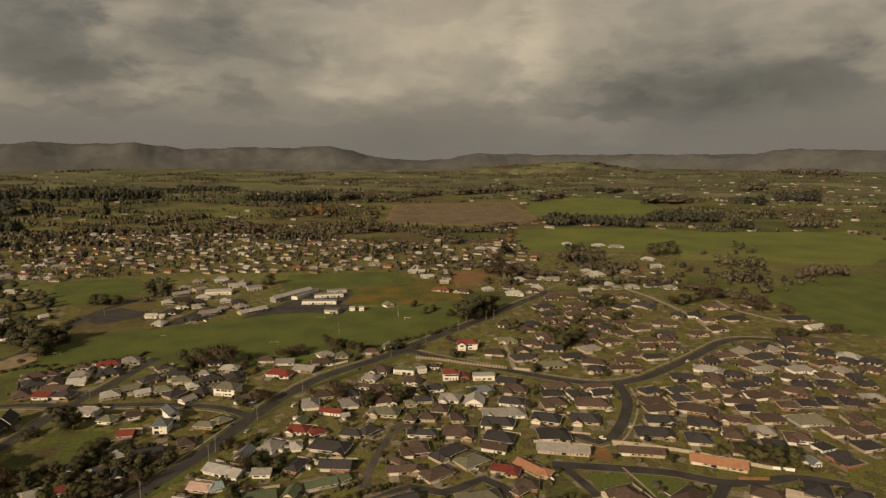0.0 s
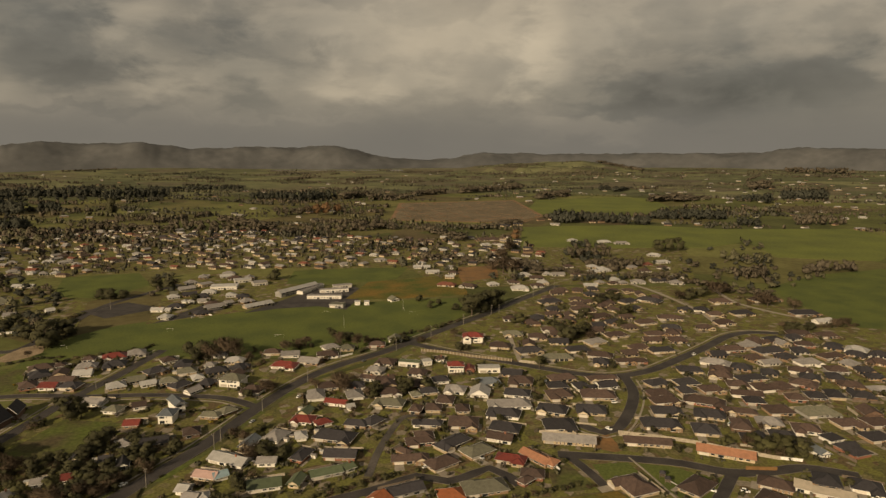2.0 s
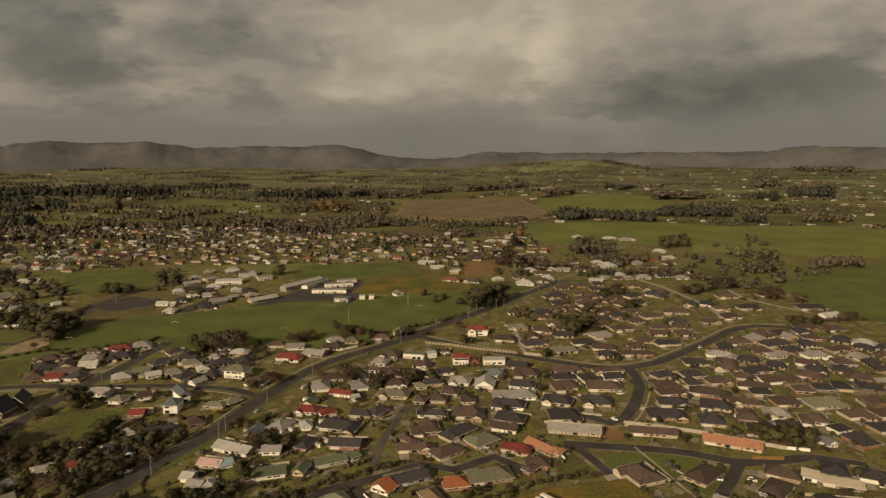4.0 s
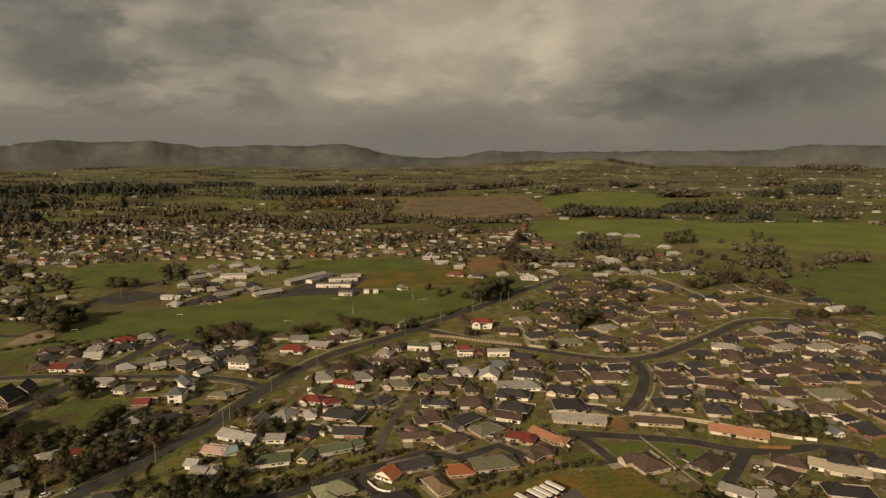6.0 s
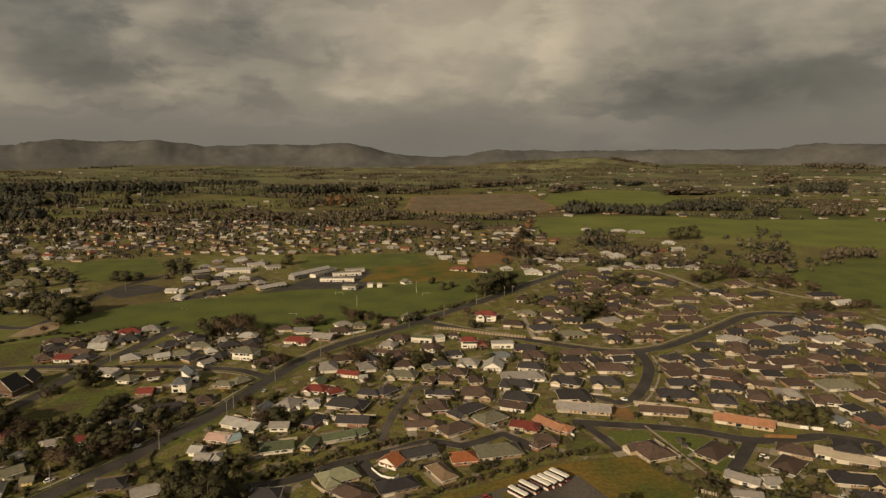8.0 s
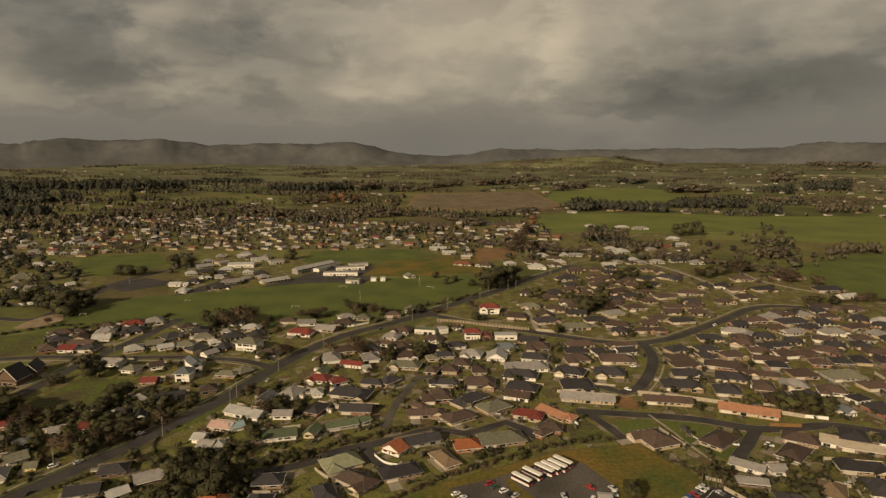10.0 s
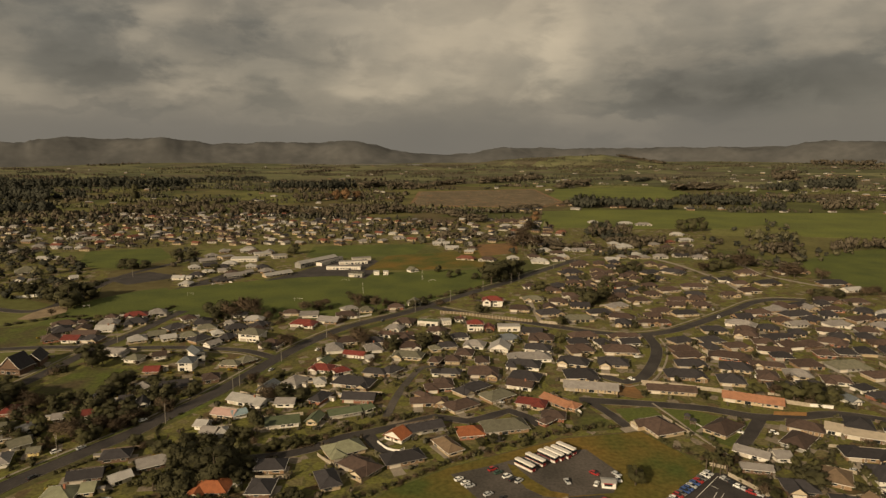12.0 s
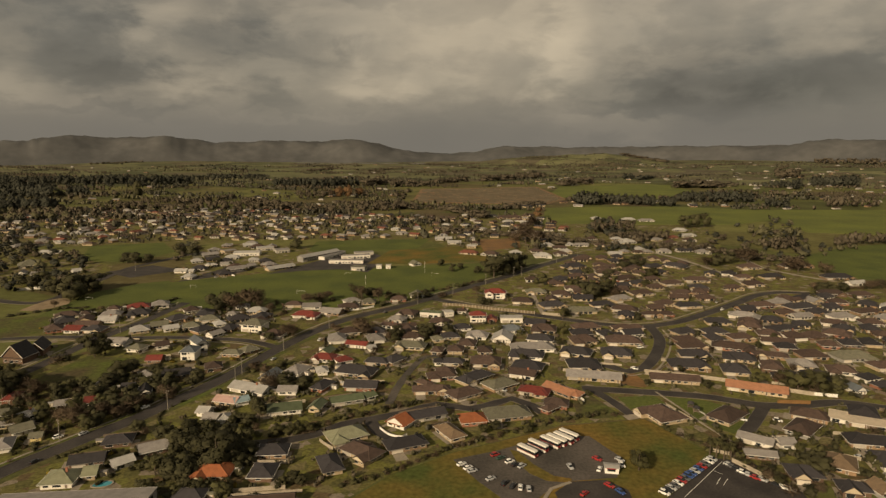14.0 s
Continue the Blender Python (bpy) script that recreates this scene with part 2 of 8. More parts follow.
GRAVEL = MAT("gravel", (0.090, 0.078, 0.069), 0.95, 0.35, 0.9, 0.06, other=(0.05, 0.045, 0.04))
KERB = MAT("weathered_kerb_concrete", (0.15, 0.13, 0.105), 0.9, 0.25, 2.0, 0.2)
CONCRETE = MAT("concrete", (0.27, 0.235, 0.19), 0.9, 0.25, 2.0, 0.2)
TURF = MAT("mown_turf", (0.094, 0.111, 0.031), 0.95, 0.3, 0.7, 0.03, other=(0.066, 0.082, 0.027), spec=0.1)
ROUGH = MAT("rough_winter_grass", (0.158, 0.104, 0.029), 0.95, 0.4, 0.5, 0.03, other=(0.064, 0.080, 0.022), spec=0.1)
FIELD = MAT("bright_pasture", (0.126, 0.142, 0.038), 0.95, 0.25, 0.3, 0.012, other=(0.092, 0.106, 0.034), spec=0.1)
LAWN = MAT("garden_lawn", (0.082, 0.10, 0.026), 0.95, 0.4, 0.45, 0.06, other=(0.075, 0.062, 0.035), spec=0.1)
SOIL = MAT("bare_soil", (0.20, 0.105, 0.04), 0.95, 0.3, 0.4, 0.05, other=(0.12, 0.075, 0.035))
ORCHARD = MAT("winter_orchard_ground", (0.20, 0.11, 0.06), 0.95, 0.35, 0.25, 0.02, other=(0.12, 0.085, 0.042))
TIMBER = MAT("weathered_timber", (0.16, 0.125, 0.095), 0.9, 0.3, 4, 0.5, per_object=0.3)
POLE = MAT("pole_wood", (0.22, 0.20, 0.17), 0.9, 0.25, 4, 0.6)
WHITE = MAT("white_paint", (0.74, 0.72, 0.68), 0.5, 0.08, 3, 0.6)
DARK = MAT("black_rubber", (0.02, 0.02, 0.02), 0.8, 0.2, 6, 1)
BARK = MAT("bark", (0.10, 0.078, 0.058), 0.95, 0.35, 5, 0.6)
LEAF = {
    "ev": MAT("dark_evergreen_leaves", (0.052, 0.050, 0.024), 0.8, 0.45, 1.2, 0.16, per_object=0.3, bump=0, spec=0.2),
    "gr": MAT("olive_leaves", (0.058, 0.056, 0.023), 0.8, 0.45, 1.2, 0.16, per_object=0.35, bump=0, spec=0.2),
    "ba": MAT("bare_winter_twigs", (0.115, 0.085, 0.058), 0.9, 0.35, 1.2, 0.16, per_object=0.3, bump=0, spec=0.1),
    "au": MAT("russet_winter_leaves", (0.165, 0.098, 0.052), 0.85, 0.4, 1.2, 0.16, per_object=0.2, bump=0, spec=0.1),
    "ye": MAT("yellowed_leaves", (0.24, 0.18, 0.03), 0.85, 0.4, 1.2, 0.16, per_object=0.2, bump=0, spec=0.1),
}
# bush hills: the grey-blue base colour has distance haze painted in
HILL = MAT("hazed_bush_hills", (0.094, 0.096, 0.098), 1.0, 0.14, 0.02, 0.006, other=(0.070, 0.073, 0.076), bump=0, spec=0.0)
# far leaves run paler and greyer than near ones: haze in the colour
FARLEAF = {"be": MAT("shelter_belt_leaves_hazed", (0.056, 0.058, 0.046), 0.9, 0.35, 0.3, 0.02, bump=0, spec=0.05), "ev": MAT("far_evergreens_hazed", (0.086, 0.084, 0.062), 0.9, 0.35, 0.3, 0.02, bump=0, spec=0.05), "ba": MAT("far_bare_trees_hazed", (0.106, 0.090, 0.066), 0.9, 0.3, 0.3, 0.02, bump=0, spec=0.05), "gr": MAT("far_olive_trees_hazed", (0.118, 0.112, 0.068), 0.9, 0.3, 0.3, 0.02, bump=0, spec=0.05)}
# distant walls and red roofs: dulled in colour to stand in for haze
FARWALL = MAT("far_walls_hazed", (0.46, 0.43, 0.38), 0.8, 0.2, 0.5, 0.02, bump=0)
FARRED = MAT("far_red_roofs_hazed", (0.16, 0.06, 0.04), 0.8, 0.3, 0.5, 0.02, bump=0)
WATER = MAT("pale_lagoon_water", (0.25, 0.24, 0.22), 0.15, 0.1, 0.02, 0.004, bump=0)

# ---- mesh helpers ----


def obj(name, verts, faces, mats, parent=None, label="", category="", group="", kind="", idx=None, at=None):
    """One mesh object from vertices and faces; idx gives each face its material."""
    me = bpy.data.meshes.new(name)
    me.from_pydata([tuple(v) for v in verts], [], faces)
    for m in mats if isinstance(mats, (list, tuple)) else [mats]:
        me.materials.append(m)
    if idx:
        me.polygons.foreach_set("material_index", idx)
    me.update()
    ob = new(name, me)
    if parent:
        ob.parent = parent
    if at is not None:
        ob.matrix_basis = at
    return tagged(ob, label, category, group, kind)


def shared(name, me, parent=None, at=None):
    ob = new(name, me)
    if parent:
        ob.parent = parent
    if at is not None:
        ob.matrix_basis = at
    return ob


class Shape:
    """Collects boxes and prisms into one vertex and face list."""

    def __init__(self):
        self.v, self.f, self.i = [], [], []

    def add(self, verts, faces, m=0):
        n = len(self.v)
        self.v += [tuple(v) for v in verts]
        self.f += [tuple(a + n for a in f) for f in faces]
        self.i += [m] * len(faces)
        return self

    def box(self, x0, y0, z0, x1, y1, z1, m=0):
        return self.add([(x0, y0, z0), (x1, y0, z0), (x1, y1, z0), (x0, y1, z0), (x0, y0, z1), (x1, y0, z1), (x1, y1, z1), (x0, y1, z1)],
                        [(0, 3, 2, 1), (4, 5, 6, 7), (0, 1, 5, 4), (1, 2, 6, 5), (2, 3, 7, 6), (3, 0, 4, 7)], m)

    def beam(self, a, b, r0, r1=None, sides=6, m=0):
        """A tapered round bar from a to b."""
        a, b = Vector(a), Vector(b)
        r1 = r0 if r1 is None else r1
        q = (b - a).to_track_quat("Z", "Y").to_matrix()
        ring = [q @ Vector((math.cos(2 * math.pi * k / sides), math.sin(2 * math.pi * k / sides), 0)) for k in range(sides)]
        v = [a + p * r0 for p in ring] + [b + p * r1 for p in ring]
        f = [(k, (k + 1) % sides, sides + (k + 1) % sides, sides + k) for k in range(sides)]
        return self.add(v, f + [tuple(range(sides))[::-1], tuple(range(sides, 2 * sides))], m)

    def make(self, name, mats, parent=None, **k):
        return obj(name, self.v, self.f, mats, parent, idx=self.i, **k)

    def data(self, name, mats):
        me = bpy.data.meshes.new(name)
        me.from_pydata(self.v, [], self.f)
        for m in mats:
            me.materials.append(m)
        me.polygons.foreach_set("material_index", self.i)
        me.update()
        return me


def hip(s, x0, y0, x1, y1, z, tan, over=0.5, m=0, gable=False, along=None, closed=False):
    """A roof over a rectangle: eave slab, slopes, and ridge, its gable ends left to the walls; returns the ridge's ends."""
    x0, y0, x1, y1 = x0 - over, y0 - over, x1 + over, y1 + over
    w, d = x1 - x0, y1 - y0
    lengthwise = (w >= d) if along is None else along
    half = (d if lengthwise else w) / 2
    top = z + half * tan
    inset = 0.0 if gable else half
    if lengthwise:
        inset = min(inset, w / 2 - 0.05)
        r0, r1 = (x0 + inset, (y0 + y1) / 2, top), (x1 - inset, (y0 + y1) / 2, top)
    else:
        inset = min(inset, d / 2 - 0.05)
        r0, r1 = ((x0 + x1) / 2, y0 + inset, top), ((x0 + x1) / 2, y1 - inset, top)
    low = z - 0.16
    v = [(x0, y0, low), (x1, y0, low), (x1, y1, low), (x0, y1, low), (x0, y0, z), (x1, y0, z), (x1, y1, z), (x0, y1, z), r0, r1]
    f = [(0, 3, 2, 1), (0, 1, 5, 4), (1, 2, 6, 5), (2, 3, 7, 6), (3, 0, 4, 7)]
    if lengthwise:
        f += [(4, 5, 9, 8), (6, 7, 8, 9)] + ([(5, 6, 9), (7, 4, 8)] if closed or not gable else [])
    else:
        f += [(5, 6, 9, 8), (7, 4, 8, 9)] + ([(4, 5, 8), (6, 7, 9)] if closed or not gable else [])
    s.add(v, f, m)
    return r0, r1, v[4:8], lengthwise


OPENINGS = {}


def opening(kind):
    """Shared meshes: frame and pane of windows, doors and garage doors, standing proud of a wall that faces -y."""
    if kind in OPENINGS:
        return OPENINGS[kind]
    w, h, z = {"wide": (3.0, 1.4, 0.65), "mid": (2.0, 1.3, 0.72), "small": (0.8, 0.8, 1.2), "ranch": (2.9, 1.95, 0.08),
               "door": (0.95, 2.0, 0.04), "garage": (4.8, 2.02, 0.03), "single": (2.5, 2.0, 0.03)}[kind]
    t = 0.07
    mats = {"garage": GARAGE, "single": GARAGE, "door": TIMBER}.get(kind, GLASS)

    def ring(y, k):
        return [(-w / 2 + k, y, z + k), (w / 2 - k, y, z + k), (w / 2 - k, y, z + h - k), (-w / 2 + k, y, z + h - k)]

    # a frame with reveal; the plain version carries its pane in the same skin
    v = ring(0.02, 0) + ring(-0.07, 0) + ring(-0.07, t) + ring(-0.02, t)
    f = [(4 * q + k, 4 * q + (k + 1) % 4, 4 * q + 4 + (k + 1) % 4, 4 * q + 4 + k) for q in range(3) for k in range(4)]
    frame_s, one, pane_s = Shape().add(v, f), Shape().add(v, f), Shape()
    one.add([], [])
    one.f.append((12, 13, 14, 15))
    one.i.append(1)
    if kind in ("wide", "ranch"):
        for x0, x1 in ((-w / 2 + t, -0.03), (0.03, w / 2 - t)):
            pane_s.box(x0, -0.03, z + t, x1, 0.02, z + h - t)
    else:
        pane_s.box(-w / 2 + t, -0.03, z + t, w / 2 - t, 0.02, z + h - t)
    OPENINGS[kind] = (frame_s.data("window_frame", [TRIM]), pane_s.data("pane", [mats]), one.data("window", [TRIM, mats]))
    return OPENINGS[kind]


ROOF_WORDS = {"br": "brown tiled", "dk": "charcoal tiled", "gy": "weathered grey", "wh": "pale steel", "rd": "red painted", "or": "orange clay tiled", "oc": "terracotta tiled",
              "gn": "green painted", "tn": "tan tiled", "bl": "blue-grey", "bu": "pale blue steel", "ol": "olive-grey", "pk": "faded pink", "lg": "pale green-grey", "cr": "cream steel"}
WALL_WORDS = {"w": "white weatherboard", "c": "cream brick", "t": "tan brick", "b": "brown brick", "r": "red brick", "g": "grey plaster", "y": "yellow weatherboard"}
FOOTPRINTS, DRIVES, FAR_HOUSES = [], [], []
FAR_ROOF = {"br": 3, "gy": 4, "wh": 5, "rd": 6, "or": 7, "dk": 8, "ol": 4, "bl": 4, "cr": 5, "lg": 4, "tn": 3, "oc": 7}


def house(x, y, w, d, rot, roof, wall, kind="h", storeys=1, wing=0, detail=2):
    """A house: its front wall's middle at x, y facing -y before the turn by rot degrees. kind: h hip, g gable along the front, x gable facing the front, s low shed."""
    rng = random.Random(round(x * 7 + y * 13))
    far = y > 705 or detail < 1
    base = None
    if not far:
        base = new("house")
        base.matrix_basis = pose(x, y, 0, 0, 0, rot)
        form = {"c": "steep gable roof", "h": "hip roof", "g": "gable roof", "x": "front gable roof", "s": "low-pitched roof"}[kind]
        tagged(base, f"{'two-storey' if storeys > 1 else 'single-storey'} {WALL_WORDS[wall]} house with {ROOF_WORDS[roof]} {form}", "house", "houses of the town")
    FOOTPRINTS.append((x, y, w, d, rot))
    if kind == "h" and w > 11 and storeys == 1 and y < 620:
        DRIVES.append((x, y, -w / 2 + 3.3, -abs(wing) if wing < 0 else 0.0, rot))
    zt = (2.12 if kind not in "sc" else 3.7) if storeys == 1 else 5.0
    tan = {"h": 0.50, "g": 0.44, "x": 0.55, "s": 0.12, "c": 1.0}[kind]
    s, r = Shape(), Shape()
    s.box(-w / 2, 0, 0, w / 2, d, zt)
    gable = kind in "gxsc"
    along = None if kind == "h" else kind not in "xc"
    a, b, eave, lengthwise = hip(r, -w / 2, 0, w / 2, d, zt + 0.02, tan, 0.8 if kind != "s" else 0.3, 0, gable, along)
    if gable:
        # the wall runs up into the gable ends
        if lengthwise:
            for xx in (-w / 2, w / 2 - 0.2):
                hgt = (d / 2) * tan
                s.add([(xx, 0, zt), (xx + 0.2, 0, zt), (xx + 0.2, d, zt), (xx, d, zt), (xx, d / 2, zt + hgt), (xx + 0.2, d / 2, zt + hgt)], [(0, 1, 5, 4), (2, 3, 4, 5), (1, 2, 5), (3, 0, 4)])
        else:
            for yy in (0, d - 0.2):
                hgt = (w / 2) * tan
                if kind == "x" and yy == 0 and y < 420 and not far:
                    Shape().add([(-w / 2 + 0.3, -0.12, zt + 0.1), (w / 2 - 0.3, -0.12, zt + 0.1), (w / 2 - 0.3, -0.01, zt + 0.1), (-w / 2 + 0.3, -0.01, zt + 0.1), (0, -0.12, zt + hgt - 0.1), (0, -0.01, zt + hgt - 0.1)], [(0, 1, 4), (1, 2, 5, 4), (2, 3, 5), (3, 0, 4, 5), (0, 3, 2, 1)]).make("gable_panel", [TRIM if wall == "w" else CREAM], base)
                s.add([(-w / 2, yy, zt), (w / 2, yy, zt), (w / 2, yy + 0.2, zt), (-w / 2, yy + 0.2, zt), (0, yy, zt + hgt), (0, yy + 0.2, zt + hgt)], [(0, 1, 4), (1, 2, 5, 4), (2, 3, 5), (3, 0, 4, 5)])
    if kind == "c":
        for side in (-1, 1):
            hgt = (w / 2 + 0.68) * tan
            Shape().add([(side * (w / 2 + 0.68), -0.76, zt - 0.2), (side * (w / 2 + 0.68), -0.7, zt - 0.2), (0, -0.7, zt + hgt - 0.2), (0, -0.76, zt + hgt - 0.2),
                         (side * (w / 2 + 0.68), -0.76, zt + 0.25), (side * (w / 2 + 0.68), -0.7, zt + 0.25), (0, -0.7, zt + hgt + 0.25), (0, -0.76, zt + hgt + 0.25)],
                        [(0, 3, 2, 1), (4, 5, 6, 7), (0, 1, 5, 4), (1, 2, 6, 5), (2, 3, 7, 6), (3, 0, 4, 7)]).make("bargeboard", [TRIM], base)
    front = 0.0
    if wing:
        ww, steep = (6.4, 0.72) if abs(wing) == 2.9 else (min(w * 0.42, 6.4), tan)
        cx = (-1 if wing < 0 else 1) * (w / 2 - ww / 2)
        front = -abs(wing)
        s.box(cx - ww / 2, front, 0, cx + ww / 2, 0.3, zt)
        peaked = rng.random() < 0.62 or abs(wing) == 2.9
        hip(r, cx - ww / 2, front, cx + ww / 2, d * 0.5, zt + 0.024, steep, 0.28 if peaked else 0.5, 0, peaked, False)
        if peaked:
            hgt = ww / 2 * steep
            if y < 420 and not far:
                Shape().add([(cx - ww / 2 + 0.3, front - 0.1, zt + 0.1), (cx + ww / 2 - 0.3, front - 0.1, zt + 0.1), (cx + ww / 2 - 0.3, front - 0.01, zt + 0.1), (cx - ww / 2 + 0.3, front - 0.01, zt + 0.1), (cx, front - 0.1, zt + hgt - 0.1), (cx, front - 0.01, zt + hgt - 0.1)],
                            [(0, 1, 4), (1, 2, 5, 4), (2, 3, 5), (3, 0, 4, 5), (0, 3, 2, 1)]).make("gable_panel", [TRIM if wall == "w" else CREAM], base)
            s.add([(cx - ww / 2, front, zt), (cx + ww / 2, front, zt), (cx + ww / 2, front + 0.2, zt), (cx - ww / 2, front + 0.2, zt), (cx, front, zt + hgt), (cx, front + 0.2, zt + hgt)], [(0, 1, 4), (1, 2, 5, 4), (2, 3, 5), (3, 0, 4, 5)])
    if kind == "h" and w > 11.5 and d > 7 and storeys == 1:
        # a second hip at the back, on the other side
        bw, bx = w * rng.uniform(0.34, 0.48), (1 if wing < 0 else -1) * w * rng.uniform(0.2, 0.27)
        deep = rng.uniform(0.8, 1.7)
        s.box(bx - bw / 2, d - 0.3, 0, bx + bw / 2, d + deep, zt)
        hip(r, bx - bw / 2, d * 0.45, bx + bw / 2, d + deep, zt + 0.028, tan, 0.55, 0, False, False)
    if far:
        for (mx, my), ang, length in (((0, 0), 0, w), ((0, d), 180, w), ((-w / 2, d / 2), -90, d), ((w / 2, d / 2), 90, d)):
            if ang == 0 and wing:
                ww = min(w * 0.42, 6.4)
                glaze(s, mx, my, ang, length, rng, storeys, (-w / 2 - 1, -w / 2 + ww) if wing < 0 else (w / 2 - ww, w / 2 + 1))
                glaze(s, (-1 if wing < 0 else 1) * (w / 2 - ww / 2), -abs(wing), 0, ww, rng, storeys)
            else:
                glaze(s, mx, my, ang, length, rng, storeys)
        c, q = math.cos(radians(rot)), math.sin(radians(rot))
        for shape, table in ((s, ({"w": 0, "c": 1}.get(wall, 2), 10, 9, 11)), (r, (FAR_ROOF.get(roof, 4),))):
            at = np.array([(x + c * u - q * v, y + q * u + c * v, z) for u, v, z in shape.v])
            for m in set(shape.i):
                tris = [(g[0], g[k], g[k + 1]) for g, i in zip(shape.f, shape.i) if i == m for k in range(1, len(g) - 1)]
                FAR_HOUSES.append((at, np.array(tris), table[m]))
        return None
    s.make("wall", [WALLS[wall]], base)
    r.make("roof", [ROOFS[roof]], base)
    caps = Shape()
    caps.beam((a[0], a[1], a[2] + 0.02), (b[0], b[1], b[2] + 0.02), 0.11, sides=5)
    if not gable:
        for c, e2 in ((0, a), (3, a), (1, b), (2, b)) if lengthwise else ((0, a), (1, a), (2, b), (3, b)):
            caps.beam(eave[c], e2, 0.09, sides=4)
    caps.make("ridge_cap", [ROOFS[roof]], base)
    g = Shape()
    x0, y0, x1, y1 = eave[0][0], eave[0][1], eave[2][0], eave[2][1]
    z0, z1 = zt - 0.13, zt + 0.03
    paint = [TRIM if wall == "w" or rng.random() < 0.55 else GUTTER]
    if gable and lengthwise:
        for ya, yb in ((y0 - 0.1, y0), (y1, y1 + 0.1)):
            Shape().box(x0, ya, z0, x1, yb, z1).make("gutter", paint, base)
    elif gable:
        for xa, xb in ((x0 - 0.1, x0), (x1, x1 + 0.1)):
            Shape().box(xa, y0, z0, xb, y1, z1).make("gutter", paint, base)
    else:
        v = [(x, y, z) for z in (z0, z1) for q in (0.1, 0.0) for x, y in ((x0 - q, y0 - q), (x1 + q, y0 - q), (x1 + q, y1 + q), (x0 - q, y1 + q))]
        f = []
        for k in range(4):
            n = (k + 1) % 4
            f += [(k, n, 8 + n, 8 + k), (8 + k, 8 + n, 12 + n, 12 + k), (12 + k, 12 + n, 4 + n, 4 + k), (4 + k, 4 + n, n, k)]
        g.add(v, f).make("gutter", paint, base)
    # openings along the four walls: middle, normal angle, length
    sides = [((0, 0), 0, w), ((0, d), 180, w), ((-w / 2, d / 2), -90, d), ((w / 2, d / 2), 90, d)]
    facing = 2 if rot - math.degrees(math.atan2(-x, y)) < 0 else 3
    if y > 300:
        sides = [sides[0], sides[facing]] if y < 400 else sides[:1]
    for n, ((mx, my), ang, length) in enumerate(sides):
        u = -length / 2 + 0.9
        ca, sa = math.cos(radians(ang)), math.sin(radians(ang))
        first = True
        while u < length / 2 - 1.1:
            room = length / 2 - u - 0.5
            options = ["wide", "mid", "mid", "small", "ranch"] if not (n == 0 and first and w > 11 and kind != "c") else ["garage"]
            if n == 0 and not first and rng.random() < 0.2:
                options = ["door"]
            o = rng.choice(options)
            ow = {"wide": 3.0, "mid": 2.0, "small": 0.8, "ranch": 2.9, "door": 0.95, "garage": 4.8, "single": 2.5}[o]
            if ow > room:
                o, ow = ("small", 0.8) if room > 0.9 else (None, 0)
            if o is None:
                break
            for level in range(storeys):
                if level and o in ("garage", "door", "ranch"):
                    o2 = "wide"
                else:
                    o2 = o
                at = u + ow / 2
                px, py = mx + at * ca, my + at * sa
                if n == 0 and front and cxin(at, w, wing):
                    py = front
                frame_me, pane_me, one_me = opening(o2)
                kindname = {"garage": "garage_door", "single": "garage_door", "door": "front_door"}.get(o2, "window")
                win = shared(kindname, frame_me if y < 290 else one_me, base, pose(px, py, level * 2.6, 0, 0, ang))
                if y < 290:
                    shared("door_panel" if kindname != "window" else "pane", pane_me, win)
            first = False
            u += ow + rng.uniform(0.6, 1.5)
    if wall == "w" and kind in "gh" and rng.random() < 0.14:
        ch = Shape().box(-0.4, -0.3, 0, 0.4, 0.3, 1.6).box(-0.48, -0.38, 1.6, 0.48, 0.38, 1.75)
        shared("chimney", ch.data("chimney", [WALLS["r"]]), base, pose(w * 0.2, d * 0.45, a[2] - 0.9))
    return base


def far_plot(x, y, w, d, rot, roof, wall, kind):
    """A house of the same kind, farther off; past the nearest ones it is joined with the others."""
    wing = random.Random(round(x * 5 + y * 3)).choice((-3.4, -2.6, 0, 1.8, 2.6)) if kind == "h" else 0
    house(x, y, w, d, rot, roof, wall, kind, 1, wing, 1 if y < 405 else 0)


def glaze(s, mx, my, ang, length, rng, storeys, skip=None):
    """Framed windows and doors along one wall, set into the wall's mesh: 1 is the frame, 2 the glass, 3 a door."""
    ca, sa = math.cos(radians(ang)), math.sin(radians(ang))

    def slab(u0, z0, u1, z1, proud, m):
        c = [(mx + u * ca + q * sa, my + u * sa - q * ca, z) for z in (z0, z1) for u, q in ((u0, proud), (u1, proud), (u1, -0.05), (u0, -0.05))]
        s.add(c, [(0, 1, 5, 4), (1, 2, 6, 5), (4, 5, 6, 7), (3, 0, 4, 7)], m)

    u = -length / 2 + rng.uniform(0.5, 1.0)
    while u < length / 2 - 1.3:
        w, z0, z1, m = rng.choice(((2.6, 0.5, 2.0, 2), (1.9, 0.7, 2.0, 2), (1.2, 0.9, 2.0, 2), (2.4, 0.08, 2.02, 2), (1.0, 0.05, 2.02, 3)))
        w = min(w, length / 2 - 0.4 - u)
        for level in range(storeys):
            if not (skip and skip[0] < u + w / 2 < skip[1]):
                slab(u - 0.08, z0 + level * 2.6 - 0.06, u + w + 0.08, z1 + level * 2.6 + 0.06, 0.03, 1)
                slab(u, z0 + level * 2.6, u + w, z1 + level * 2.6, 0.05, m if not level else 2)
        u += w + rng.uniform(0.6, 1.5)


def cxin(at, w, wing):
    ww = min(w * 0.42, 6.4)
    cx = (-1 if wing < 0 else 1) * (w / 2 - ww / 2)
    return abs(at - cx) < ww / 2


